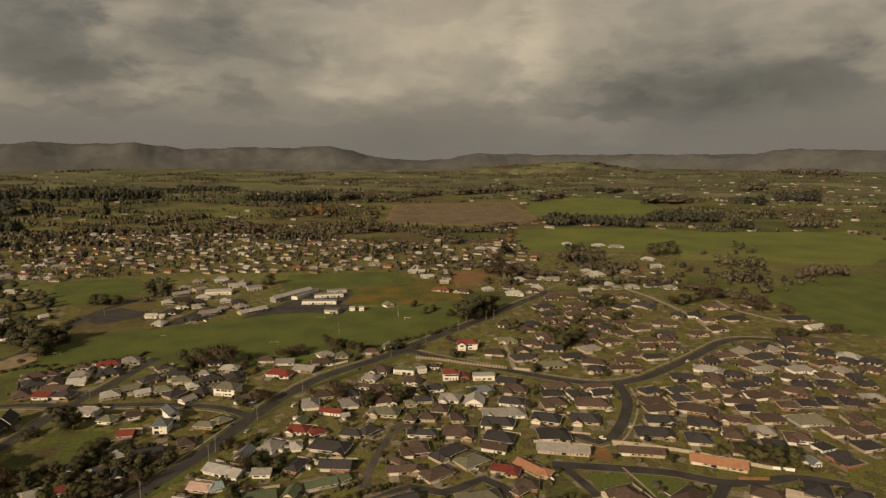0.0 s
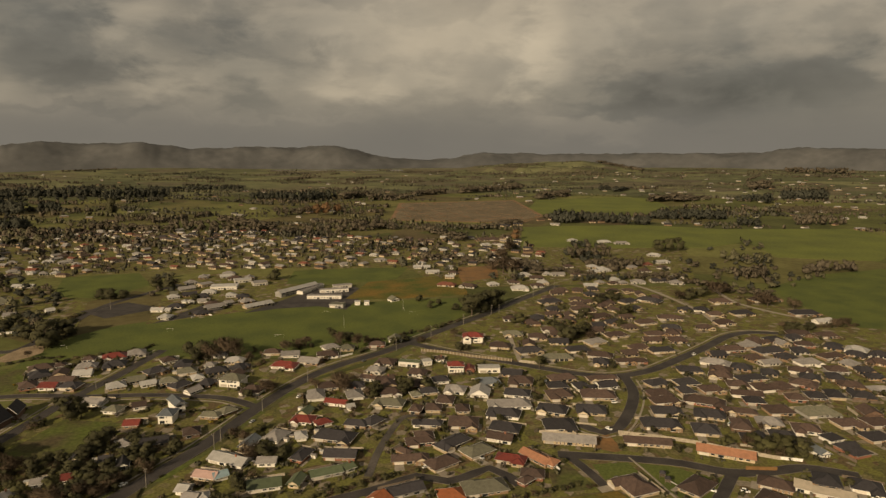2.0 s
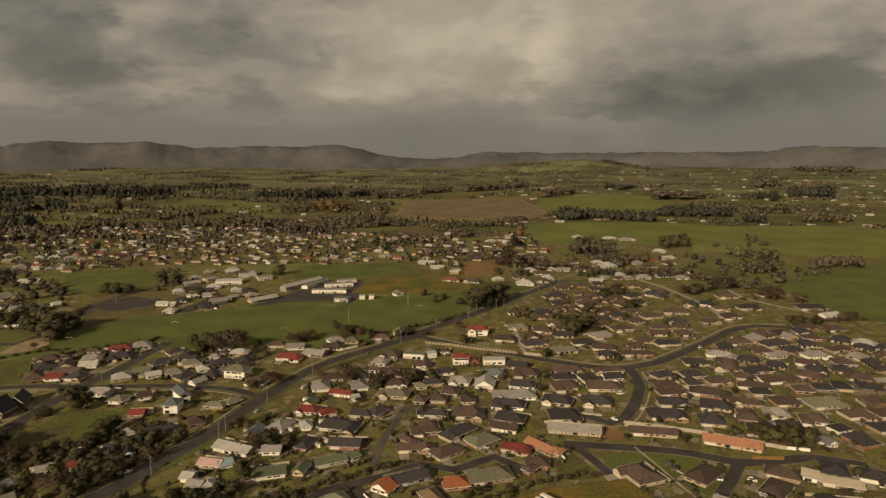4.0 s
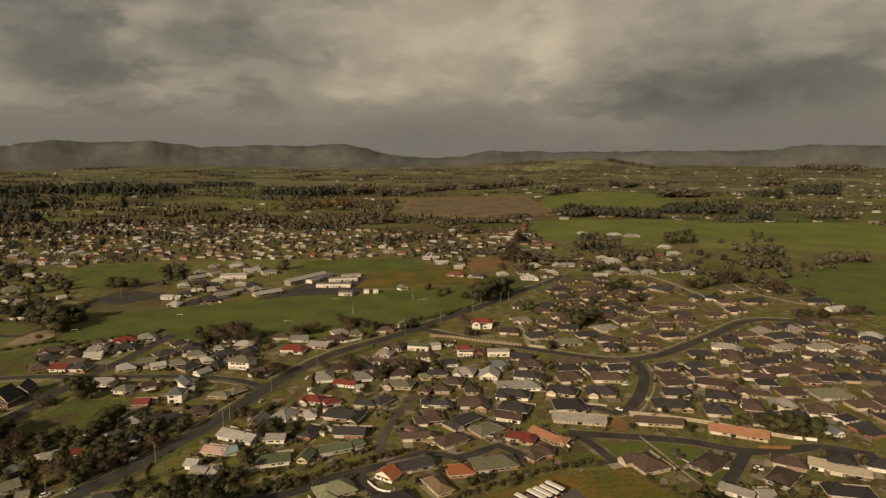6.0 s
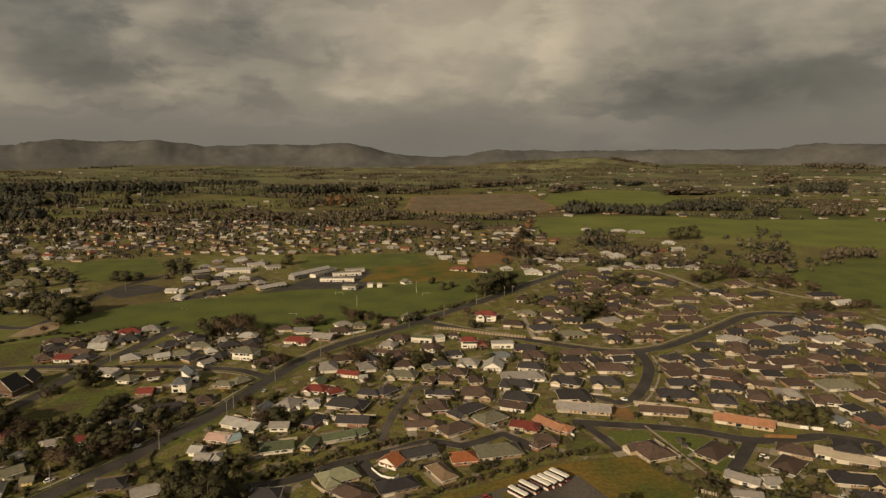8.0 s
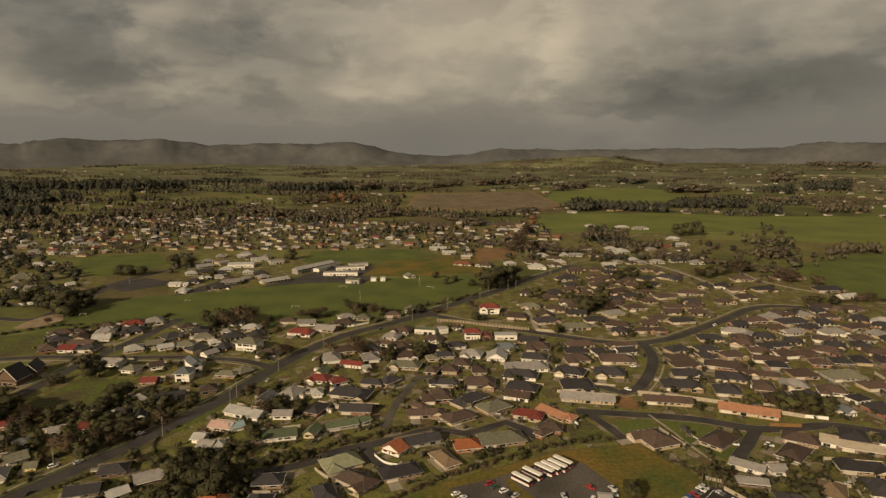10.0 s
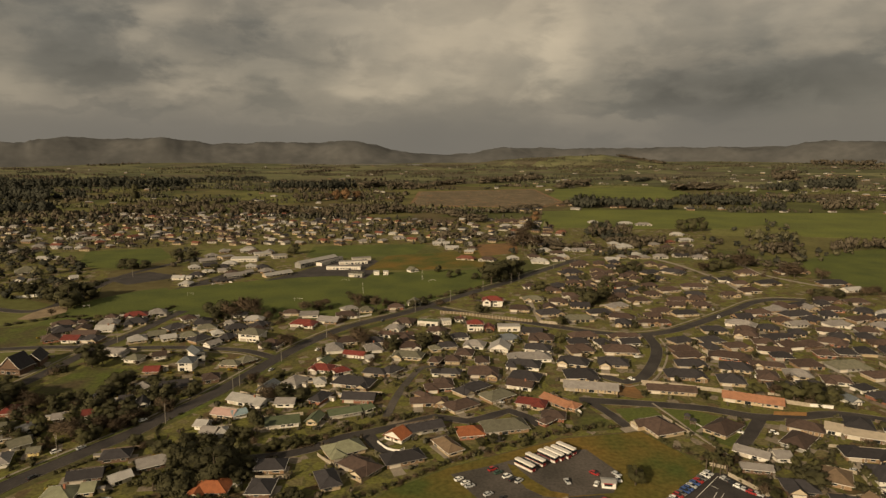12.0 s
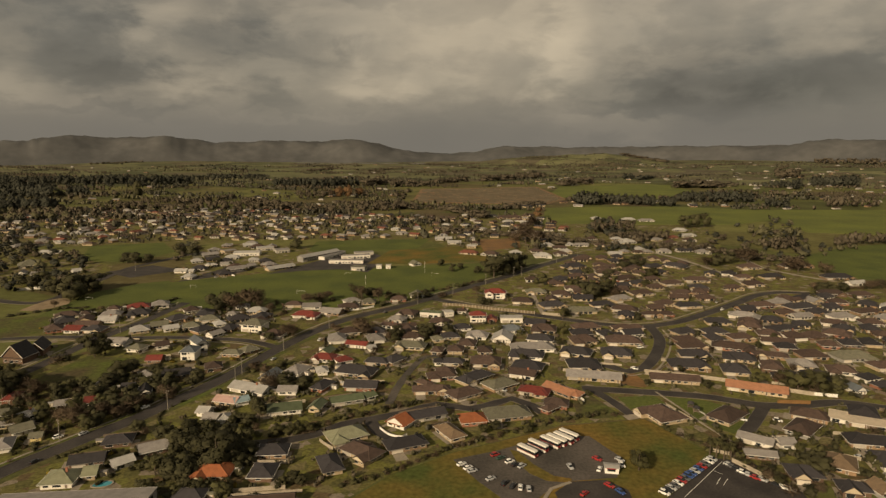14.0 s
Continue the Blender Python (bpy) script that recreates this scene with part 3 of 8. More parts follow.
def sheet(name, points, mat, z, label="", category="", kind="structure", drop=0.05):
    """A flat piece of ground with a shallow edge."""
    n = len(points)
    v = [(x, y, z) for x, y in points] + [(x, y, -drop) for x, y in points]
    f = [tuple(range(n))] + [(k, n + k, n + (k + 1) % n, (k + 1) % n) for k in range(n)]
    area = sum(points[k][0] * points[(k + 1) % n][1] - points[(k + 1) % n][0] * points[k][1] for k in range(n))
    if area < 0:
        f = [g[::-1] for g in f]
    ob = obj(name, v, f, mat, label=label, category=category, kind=kind)
    return ob


def smooth(points, step=6.0):
    """Catmull-Rom through the points, with a vertex about every step metres."""
    p = [Vector(q) for q in points]
    p = [2 * p[0] - p[1]] + p + [2 * p[-1] - p[-2]]
    outp = []
    for k in range(1, len(p) - 2):
        n = max(1, int((p[k + 1] - p[k]).length / step))
        for j in range(n):
            t = j / n
            outp.append(0.5 * (2 * p[k] + (p[k + 1] - p[k - 1]) * t + (2 * p[k - 1] - 5 * p[k] + 4 * p[k + 1] - p[k + 2]) * t * t + (3 * p[k] - p[k - 1] - 3 * p[k + 1] + p[k + 2]) * t ** 3))
    return outp + [p[-2]]


def ribbon(s, line, o0, o1, z, low=-0.05, m=0):
    """A strip along a line between two offsets to its left, with edges down to low."""
    n = len(line)
    v, f = [], []
    for k, q in enumerate(line):
        t = (line[min(k + 1, n - 1)] - line[max(k - 1, 0)]).normalized()
        nx, ny = -t.y, t.x
        for o in (o0, o1):
            v += [(q.x + nx * o, q.y + ny * o, z), (q.x + nx * o, q.y + ny * o, low)]
    for k in range(n - 1):
        a, b = 4 * k, 4 * k + 4
        f += [(a, a + 2, b + 2, b)[::-1] if o1 > o0 else (a, a + 2, b + 2, b), (a, b, b + 1, a + 1), (a + 2, a + 3, b + 3, b + 2)]
    s.add(v, f, m)


ROADS = []
EDGED = []


def road(points, width, z=0.05, kerbed=True, path=True, label="dark asphalt street between grass verges", mat=None):
    line = smooth(points)
    ROADS.append((line, width))
    s = Shape()
    ribbon(s, line, -width / 2, width / 2, z + 0.008 * len(ROADS))
    s.make("road", [mat or ASPHALT], label=label, category="road", kind="structure")
    if kerbed:
        EDGED.append((line, width, z, path))


def kerbs():
    """Kerbs and footpaths, broken where another street joins."""
    for line, width, z, path in EDGED:
        for o0, o1, top, name, label, category in ((width / 2, width / 2 + 0.2, z + 0.15, "kerb", "concrete kerb along the street", "kerb"), (-width / 2 - 0.2, -width / 2, z + 0.15, "kerb", "concrete kerb along the street", "kerb"),
                                                   (width / 2 + 2.4, width / 2 + 3.6, z + 0.06, "pavement", "narrow concrete footpath on the verge", "footpath")):
            if name == "pavement" and not path:
                continue
            s, piece = Shape(), []
            n = len(line)
            for k, q in enumerate(line):
                t = (line[min(k + 1, n - 1)] - line[max(k - 1, 0)]).normalized()
                o = (o0 + o1) / 2
                px, py = q.x - t.y * o, q.y + t.x * o
                free = all((px - p.x) ** 2 + (py - p.y) ** 2 > (w2 / 2 + 2.2) ** 2 for l2, w2 in ROADS if l2 is not line and w2 > 2 for p in l2)
                if free:
                    piece.append(q)
                if not free or k == n - 1:
                    if len(piece) > 1:
                        ribbon(s, piece, o0, o1, top)
                    piece = []
            if s.f:
                s.make(name, [KERB if name == "kerb" else CONCRETE], label=label, category=category, kind="structure")


# ---- trees ----
def ellipsoid_points(rng, n):
    a = rng.normal(size=(n, 3))
    return a / np.linalg.norm(a, axis=1)[:, None]


def crown_mesh(kind, seed, height, spread, quads, leaf, core=1.0, lumps=14, rings=4, cols=6):
    """Leaf clumps in uneven lobes, with gaps; twigs instead for bare trees."""
    rng = np.random.default_rng(seed)
    v, f = [], []
    if kind == "bush":
        lobes = [(np.array([rng.normal() * 0.25 * spread, rng.normal() * 0.25 * spread, height * rng.uniform(0.3, 0.6)]), spread * rng.uniform(0.22, 0.36), height * rng.uniform(0.25, 0.4)) for k in range(5)]
    else:
        lobes = []
        for k in range(lumps):
            a, rr = 2.4 * k + rng.uniform(-0.5, 0.5), spread * 0.33 * np.sqrt((k + 0.5) / lumps)
            z = height * (rng.uniform(0.3, 0.82) - 0.22 * rr / spread)
            size = spread * rng.uniform(0.19, 0.28) * (1.2 - 0.45 * z / height) * (1.3 if lumps < 14 else 1.0)
            lobes.append((np.array([rr * np.cos(a), rr * np.sin(a), z]), size, size * rng.uniform(0.6, 0.85)))
    per = quads // len(lobes)
    if kind != "bare" and core:
        # a closed inner mass, so that light does not pass straight through
        for c, size, tall in lobes:
            i = len(v)
            v.append(tuple(c + np.array([0, 0, -tall * 0.84 * core])))
            for q in range(1, rings):
                for k in range(cols):
                    la, lo = -np.pi / 2 + np.pi * q / rings, 2 * np.pi * k / cols
                    j = rng.uniform(0.72, 0.92) * core
                    p = c + np.array([np.cos(la) * np.cos(lo) * size, np.cos(la) * np.sin(lo) * size, np.sin(la) * tall]) * j
                    v.append((p[0], p[1], max(p[2], 0.1)))
            v.append(tuple(c + np.array([0, 0, tall * 0.84 * core])))
            for k in range(cols):
                n = (k + 1) % cols
                f.append((i, i + 1 + n, i + 1 + k))
                for q in range(rings - 2):
                    o = i + 1 + q * cols
                    f += [(o + k, o + n, o + cols + n), (o + k, o + cols + n, o + cols + k)]
                o = i + 1 + (rings - 2) * cols
                f.append((o + k, o + n, i + 1 + (rings - 1) * cols))
    for c, size, tall in lobes:
        d = ellipsoid_points(rng, per)
        rad = rng.uniform(0.5 if kind != "bare" else 0.2, 1.1, size=per) ** 0.6
        rad *= 1 + 0.16 * np.sin(d[:, 0] * 9 + c[0] * 5) * np.sin(d[:, 1] * 8 + d[:, 2] * 7)
        p = c + d * np.array([size, size, tall]) * rad[:, None]
        p[:, 2] = np.maximum(p[:, 2], 0.15)
        u = ellipsoid_points(rng, per)
        n = d + (0.55 if core else 0.4) * u
        n /= np.linalg.norm(n, axis=1)[:, None]
        t1 = np.cross(n, ellipsoid_points(rng, per))
        t1 /= np.linalg.norm(t1, axis=1)[:, None] + 1e-9
        t2 = np.cross(n, t1)
        if kind == "bare":
            up = d * 0.9 + np.array([0, 0, 0.35]) + 0.6 * u
            t1 = up / np.linalg.norm(up, axis=1)[:, None]
            t2 = np.cross(t1, u)
            t2 /= np.linalg.norm(t2, axis=1)[:, None] + 1e-9
        l1 = leaf * rng.uniform(0.6, 1.4, size=(per, 1)) * (2.2 if kind == "bare" else 1)
        l2 = leaf * rng.uniform(0.6, 1.4, size=(per, 1)) * (0.16 if kind == "bare" else 0.8)
        for k in range(per):
            i = len(v)
            a, b = t1[k] * l1[k], t2[k] * l2[k]
            bend = n[k] * leaf * 0.35
            v += [tuple(p[k] - a), tuple(p[k] - b - bend * 0), tuple(p[k] + a * 0.9 - bend), tuple(p[k] + b)]
            f += [(i, i + 1, i + 2), (i, i + 2, i + 3)]
    return v, f, soft_normals(v, f, height)


def soft_normals(v, f, height):
    """Normals that follow the crown's rounded mass, so that the leaves take the light together."""
    p = np.array(v)
    mid = np.array([0, 0, height * 0.42])
    out_dir = (p - mid) * np.array([1, 1, 1.2])
    out_dir /= np.linalg.norm(out_dir, axis=1)[:, None] + 1e-9
    own = np.zeros_like(p)
    for k in (0, 1, 2):
        t = np.array(f)
        np.add.at(own, t[:, k], np.cross(p[t[:, 1]] - p[t[:, 0]], p[t[:, 2]] - p[t[:, 0]]))
    own /= np.linalg.norm(own, axis=1)[:, None] + 1e-9
    n = out_dir * 0.9 + own * 0.3 + np.array([0, 0, 0.12])
    return n / (np.linalg.norm(n, axis=1)[:, None] + 1e-9)


def trunk_shape(seed, height, spread, bare):
    rng = random.Random(seed)
    s = Shape()
    r = height * (0.022 if not bare else 0.018)
    top = height * 0.55
    s.beam((0, 0, -0.2), (rng.uniform(-0.2, 0.2), rng.uniform(-0.2, 0.2), top * 0.5), r * 1.5, r, 7)
    s.beam((0, 0, top * 0.45), (rng.uniform(-0.4, 0.4), rng.uniform(-0.4, 0.4), height * 0.8), r * 1.05, r * 0.3, 6)
    for k in range(9 if bare else 6):
        a = k * 2.4 + rng.uniform(-0.4, 0.4)
        z0 = top * rng.uniform(0.35, 1.0)
        l = spread * rng.uniform(0.26, 0.44)
        e = (l * math.cos(a), l * math.sin(a), z0 + l * rng.uniform(0.5, 1.1))
        s.beam((0, 0, z0), e, r * 0.55, r * 0.15, 5)
        if bare:
            for j in range(3):
                b = a + rng.uniform(-0.9, 0.9)
                m = [q * 0.6 for q in (e[0], e[1])] + [z0 + (e[2] - z0) * 0.6]
                s.beam(m, (m[0] + l * 0.5 * math.cos(b), m[1] + l * 0.5 * math.sin(b), m[2] + l * rng.uniform(0.35, 0.7)), r * 0.25, r * 0.07, 4)
    return s


TREES = {}


def tree_prototypes():
    """Meshes of each kind of tree at 10 m height and 8 m spread (bushes 2 m), in three forms, and lighter ones for trees farther off."""
    for form in range(3):
        for kind, shape, h, sp, quads, leaf in (("ev", "round", 10, 9, 1750, 0.23), ("gr", "round", 10, 9, 1750, 0.22), ("ba", "bare", 10, 8.5, 1500, 0.40), ("au", "round", 10, 8, 1100, 0.30),
                                                ("bu", "bush", 2, 2.6, 170, 0.27), ("bo", "bush", 2, 2.6, 170, 0.27), ("ye", "bush", 2, 2.6, 170, 0.27)):
            tr = trunk_shape(form + 3, h, sp, kind == "ba").data("trunk", [BARK]) if h > 3 else None
            for lite in (0, 1) if h > 3 else (0,):
                v, f, soft = crown_mesh(shape, 10 * form + len(kind) + ord(kind[0]), h, sp, quads * 4 // (10 if lite else 4), leaf * (1.5 if lite else 1), 0.8 if h > 3 else 0.0, 10 if lite else 16, 3 if lite else 4, 5)
                me = bpy.data.meshes.new("crown")
                me.from_pydata(v, [], f)
                me.materials.append(LEAF[{"bu": "ev", "bo": "gr"}.get(kind, kind)])
                me.shade_smooth()
                me.normals_split_custom_set_from_vertices([tuple(n) for n in soft])
                TREES[kind, form, lite] = (me, tr)


TREE_WORDS = {"ev": "dark evergreen tree with a dense uneven crown", "gr": "olive-green broadleaf tree with an open crown", "ba": "bare brown winter tree with fine twigs",
              "au": "russet tree holding its winter leaves", "bu": "dark green rounded garden shrub", "bo": "olive-green rounded garden shrub", "ye": "yellowing winter garden shrub"}


def tree(x, y, kind, height, spread=None, z=0.0):
    rng = random.Random(round(x * 17 + y * 31))
    form = rng.randrange(3)
    crown, trunk = TREES[kind, form, int(y > 400 and kind not in ("bu", "bo", "ye"))]
    h0, s0 = (2, 2.6) if trunk is None else (10, {"au": 8, "ba": 8.5}.get(kind, 9))
    spread = spread or height * s0 / h0
    m = pose(x, y, z, 0, 0, rng.uniform(0, 360)) @ Matrix.Diagonal((spread / s0, spread / s0, height / h0, 1))
    if trunk is None:
        return tagged(shared("shrub", crown, None, m), TREE_WORDS[kind], "shrub", "garden shrubs")
    t = tagged(new("tree"), TREE_WORDS[kind], "tree", "trees of the town")
    t.matrix_basis = m
    shared("trunk", trunk, t)
    shared("crown", crown, t)
    return t


def palm(x, y, height):
    """A palm: a ringed trunk under a head of drooping fronds."""
    rng = random.Random(round(x * 3 + y * 5))
    base = tagged(new("palm_tree"), "tall palm with a dusty green head of drooping fronds", "palm", "palms among the gardens")
    base.matrix_basis = pose(x, y, 0)
    trunk = Shape()
    for k in range(5):
        trunk.beam((0, 0, height * k / 5), (0.05 * k, 0, height * (k + 1) / 5), 0.26 - 0.02 * k, sides=6)
    trunk.make("trunk", [BARK], base)
    head = Shape()
    for k in range(34):
        a, up = rng.uniform(0, 6.28), rng.uniform(-0.5, 1.2)
        l, last = rng.uniform(2.0, 2.9), Vector((0.2, 0, height))
        for j in range(5):
            d = Vector((math.cos(a) * math.cos(up), math.sin(a) * math.cos(up), math.sin(up))) * l / 5
            side = Vector((-math.sin(a), math.cos(a), 0)) * (0.34, 0.5, 0.46, 0.34, 0.2)[j]
            drop = Vector((0, 0, -0.12))
            nxt = last + d
            head.add([tuple(last), tuple(last + side + drop), tuple(nxt + side * 0.85 + drop), tuple(nxt), tuple(last - side + drop), tuple(nxt - side * 0.85 + drop)], [(0, 1, 2, 3), (0, 3, 5, 4)])
            last, up = nxt, up - 0.32
    head.make("crown", [LEAF["gr"]], base)
    return base


tree_prototypes()

# ---- ground, hills and water ----


def swell(x, y):
    """The far country's gentle rolls; the town lies flat."""
    r = math.hypot(x, y)
    k = min(max((r - 1900) / 2000, 0), 1)
    return k * k * (12 + 16 * noise.noise((x / 900, y / 900, 0.3)) + (20 if x > 300 else 0) * min(max((x - 300) / 1500, 0), 1))


def ground():
    radii = [0, 40, 90, 150, 220, 300, 400, 520, 660, 820, 1000, 1200, 1400, 1600, 1800, 2000, 2200, 2400, 2600, 2800, 3000, 3200, 3400, 3600, 3800, 4000, 4200, 4400, 4600, 4800, 4950]
    n = 180
    v, f = [(0, 0, 0)], []
    for r in radii[1:]:
        for k in range(n):
            a = 2 * math.pi * k / n
            x, y = r * math.sin(a), r * math.cos(a)
            v.append((x, y, swell(x, y)))
    for k in range(n):
        f.append((0, 1 + (k + 1) % n, 1 + k))
    for i in range(len(radii) - 2):
        for k in range(n):
            a, b = 1 + i * n + k, 1 + i * n + (k + 1) % n
            f.append((a, b, b + n, a + n))
    # beyond 2300 m the ground takes the pasture colour with haze painted in
    ob = obj("ground", v, f, [PASTURE, HAZED_PASTURE], idx=[int(max(math.hypot(*v[q][:2]) for q in g) > 2300) for g in f], label="green winter pasture and plain reaching the hills", category="ground", kind="structure")
    for p in ob.data.polygons:
        p.use_smooth = True


ground()


def hill_height(x, y, near, far, profile, jag):
    """Height of a range at a place: profile gives bearing (degrees from +y to the right) and crest height."""
    t = (math.hypot(x, y) - near) / (far - near)
    crest = 0.62 + 0.3 * noise.noise((x / 420, y / 420, 5.0))
    rise = math.sin(min(max(t, 0) / crest, 1) * math.pi / 2) ** 1.6
    spur = 0.22 * noise.noise((x / 170, y / 420, 1.0)) + 0.1 * noise.noise((x / 90, y / 120, 2.0))
    xs, hs = zip(*profile)
    h = float(np.interp(math.degrees(math.atan2(x, y)) % 360 if xs[-1] > 180 else math.degrees(math.atan2(x, y)), xs, hs))
    return h * rise * (1 + spur * (1 - t)) + jag * (noise.noise((x / 130, y / 130, 3.1)) + 0.6 * noise.noise((x / 38, y / 38, 7.1))) * rise - 3


def hills(name, near, far, profile, mat, label, jag):
    """A range of hills on an arc."""
    b0, b1 = profile[0][0], profile[-1][0]
    n, rings = 640, 15
    v, f = [], []
    for i in range(rings):
        r = near + (far - near) * i / (rings - 1)
        for k in range(n + 1):
            a = radians(b0 + (b1 - b0) * k / n)
            x, y = r * math.sin(a), r * math.cos(a)
            v.append((x, y, hill_height(x, y, near, far, profile, jag) if i else -8))
    for i in range(rings - 1):
        for k in range(n):
            a = i * (n + 1) + k
            f.append((a, a + 1, a + n + 2, a + n + 1))
    ob = obj(name, v, f, mat, label=label, category="hills", kind="structure")
    for p in ob.data.polygons:
        p.use_smooth = True


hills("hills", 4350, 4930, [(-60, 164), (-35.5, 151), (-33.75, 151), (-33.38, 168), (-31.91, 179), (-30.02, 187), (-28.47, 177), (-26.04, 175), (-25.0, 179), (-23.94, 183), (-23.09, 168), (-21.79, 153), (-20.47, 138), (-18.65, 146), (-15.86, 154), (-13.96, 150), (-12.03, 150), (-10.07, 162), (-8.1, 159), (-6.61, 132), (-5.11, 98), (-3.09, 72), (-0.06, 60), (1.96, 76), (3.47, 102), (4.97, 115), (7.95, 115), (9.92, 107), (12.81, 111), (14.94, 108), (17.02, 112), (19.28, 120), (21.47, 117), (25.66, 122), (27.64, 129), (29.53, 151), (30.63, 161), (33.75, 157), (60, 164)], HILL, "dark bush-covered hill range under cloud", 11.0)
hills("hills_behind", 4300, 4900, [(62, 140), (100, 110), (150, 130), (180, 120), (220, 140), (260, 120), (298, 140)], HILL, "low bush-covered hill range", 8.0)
GRASS_RISE = [(0, 0), (2, 14), (4, 34), (7, 52), (10, 63), (13.4, 75), (15, 60), (17, 38), (20, 26), (24, 22), (30, 30), (36, 34), (44, 20), (50, 0)]
hills("grass_hills", 3500, 4300, GRASS_RISE, HAZED_PASTURE, "low green pasture hills", 5.0)



def lagoon():
    """A far strip of pale water before the hills."""
    v, f, n = [], [], 24
    for k in range(n + 1):
        a = radians(-14 + 11.5 * k / n)
        for r in (4170 + 25 * math.sin(k * 1.3), 4290 + 20 * math.sin(k * 0.9)):
            x, y = r * math.sin(a), r * math.cos(a)
            v.append((x, y, swell(x, y) + 0.8))
    f = [(2 * k, 2 * k + 2, 2 * k + 3, 2 * k + 1) for k in range(n)]
    obj("water", v, f, WATER, label="far pale strip of lagoon water below the hills", category="water", kind="structure")


lagoon()

# ---- fields, lots and car parks ----
sheet("school_field", [(-304.2, 440.5), (-303.9, 521.2), (-281.7, 555.2), (-209.4, 599.8), (-93.4, 636.7), (35.5, 661.1), (34.0, 590.8), (-0.4, 533.0), (-37.1, 499.9), (-103.7, 466.4), (-204.8, 469.7), (-235.6, 488.8), (-271.0, 470.3), (-288.4, 448.5)], TURF, 0.06, "mown green school playing field", "field")
sheet("grass_strip", [(-344.3, 427.8), (-306.2, 443.5), (-286.6, 447.0), (-274.8, 401.7), (-307.1, 379.3)], LAWN, 0.05, "green grass strip beside the side road", "field")
sheet("school_yard", [(-181.1, 597.6), (-155.1, 651.2), (-129.2, 707.1), (-88.4, 715.4), (-69.9, 693.5), (-84.1, 610.4), (-114.5, 624.3), (-152.3, 614.9)], ASPHALT, 0.1, "grey asphalt yard round the school blocks", "court")
SAND = MAT("pale_sandy_soil", (0.27, 0.205, 0.135), 0.95, 0.3, 0.8, 0.08, other=(0.16, 0.12, 0.075))
sheet("sandy_ground", [(-327.3, 459.1), (-327.8, 476.2), (-325.9, 490.9), (-319.2, 498.6), (-309.6, 495.0), (-302.5, 480.2), (-306.9, 467.9), (-315.5, 457.6)], SAND, 0.16, "bare pale sandy ground beside the field", "soil")
sheet("vacant_section", [(-223.6, 313.3), (-216.5, 356.9), (-179.4, 351.5), (-185.3, 313.9), (-199.2, 305.9), (-216.0, 304.1)], LAWN, 0.06, "grassed vacant section beside the street", "field")
# the darker turf colour is used here to imitate cloud shade
sheet("paddock", [(392.6, 709.3), (488.6, 779.7), (617.8, 824.0), (429.8, 527.9), (384.0, 544.2), (380.4, 602.3), (380.8, 661.0)], TURF, 0.08, "broad green paddock behind the houses", "field")
sheet("paddock", [(221.9, 1518.7), (321.8, 1917.6), (693.8, 2067.7), (652.2, 1714.6), (529.4, 1493.1)], FIELD, 0.25, "bright green paddock along a shelter belt", "field")
sheet("paddock", [(143.8, 1007.4), (185.8, 1268.0), (437.9, 1297.1), (579.6, 1231.4), (614.1, 1114.2), (445.4, 998.8), (311.3, 996.1)], FIELD, 0.3, "bright green paddock along a shelter belt", "field")
sheet("paddock", [(579.6, 1231.4), (832.7, 1236.7), (833.5, 1067.7), (640.7, 876.4), (510.8, 908.4), (533.6, 1015.2)], FIELD, 0.2, "green paddock with a few bushes", "field")
sheet("orchard_block", [(-90.0, 1375.9), (-90.5, 1808.2), (253.6, 1915.9), (266.1, 1471.5), (194.6, 1329.1)], ORCHARD, 0.36, "brown leafless orchard block in rows", "orchard")
sheet("rough_field", [(-37.7, 203.1), (-23.6, 221.8), (-0.1, 240.1), (50.4, 266.1), (87.8, 273.8), (104.3, 242.7), (73.3, 204.9), (60.6, 182.3), (-39.2, 180.7)], ROUGH, 0.06, "rough olive winter grass round the car park", "field")
sheet("bare_lot", [(27.3, 733.2), (36.9, 832.9), (89.1, 844.3), (84.0, 767.7)], SOIL, 0.12, "bare orange-brown building lot", "field")
sheet("green_lot", [(-169.8, 729.6), (-176.8, 808.9), (-83.4, 830.6), (-30.8, 831.6), (-41.8, 756.7), (-106.8, 730.7)], TURF, 0.1, "green lot beside the school", "field")
sheet("green_lot", [(-403.8, 666.4), (-448.5, 766.5), (-370.1, 795.6), (-325.5, 726.7), (-345.6, 660.7)], TURF, 0.1, "green park ground with trees", "field")
sheet("dirt_track", [(-90.1, 655.6), (-74.4, 739.4), (34.8, 784.6), (41.1, 674.5), (-48.1, 653.1)], ROUGH, 0.13, "worn dirt ground beside the school", "field")
sheet("bus_yard", [(0.4, 234.4), (18.5, 242.3), (39.0, 253.8), (58.8, 256.2), (68.2, 236.5), (62.1, 221.6), (44.6, 218.8), (35.2, 212.4), (27.6, 203.5), (18.0, 206.2), (9.6, 218.3)], GRAVEL, 0.1, "grey gravel yard where buses and cars park", "car park")
sheet("parking_bay", [(37.1, 210.9), (44.1, 218.4), (57.5, 219.9), (64.0, 212.9), (63.8, 199.6), (38.1, 195.8)], ASPHALT, 0.1, "dark asphalt parking apron", "car park")
sheet("car_park", [(75.6, 207.1), (106.6, 237.1), (118.4, 234.5), (126.4, 212.4), (125.8, 200.6), (65.7, 193.0)], ASPHALT, 0.1, "dark asphalt car park with painted bays", "car park")
sheet("school_court", [(-342.4, 605.7), (-312.3, 642.0), (-267.0, 618.6), (-304.4, 579.5)], ASPHALT, 0.1, "asphalt court at the school", "court")
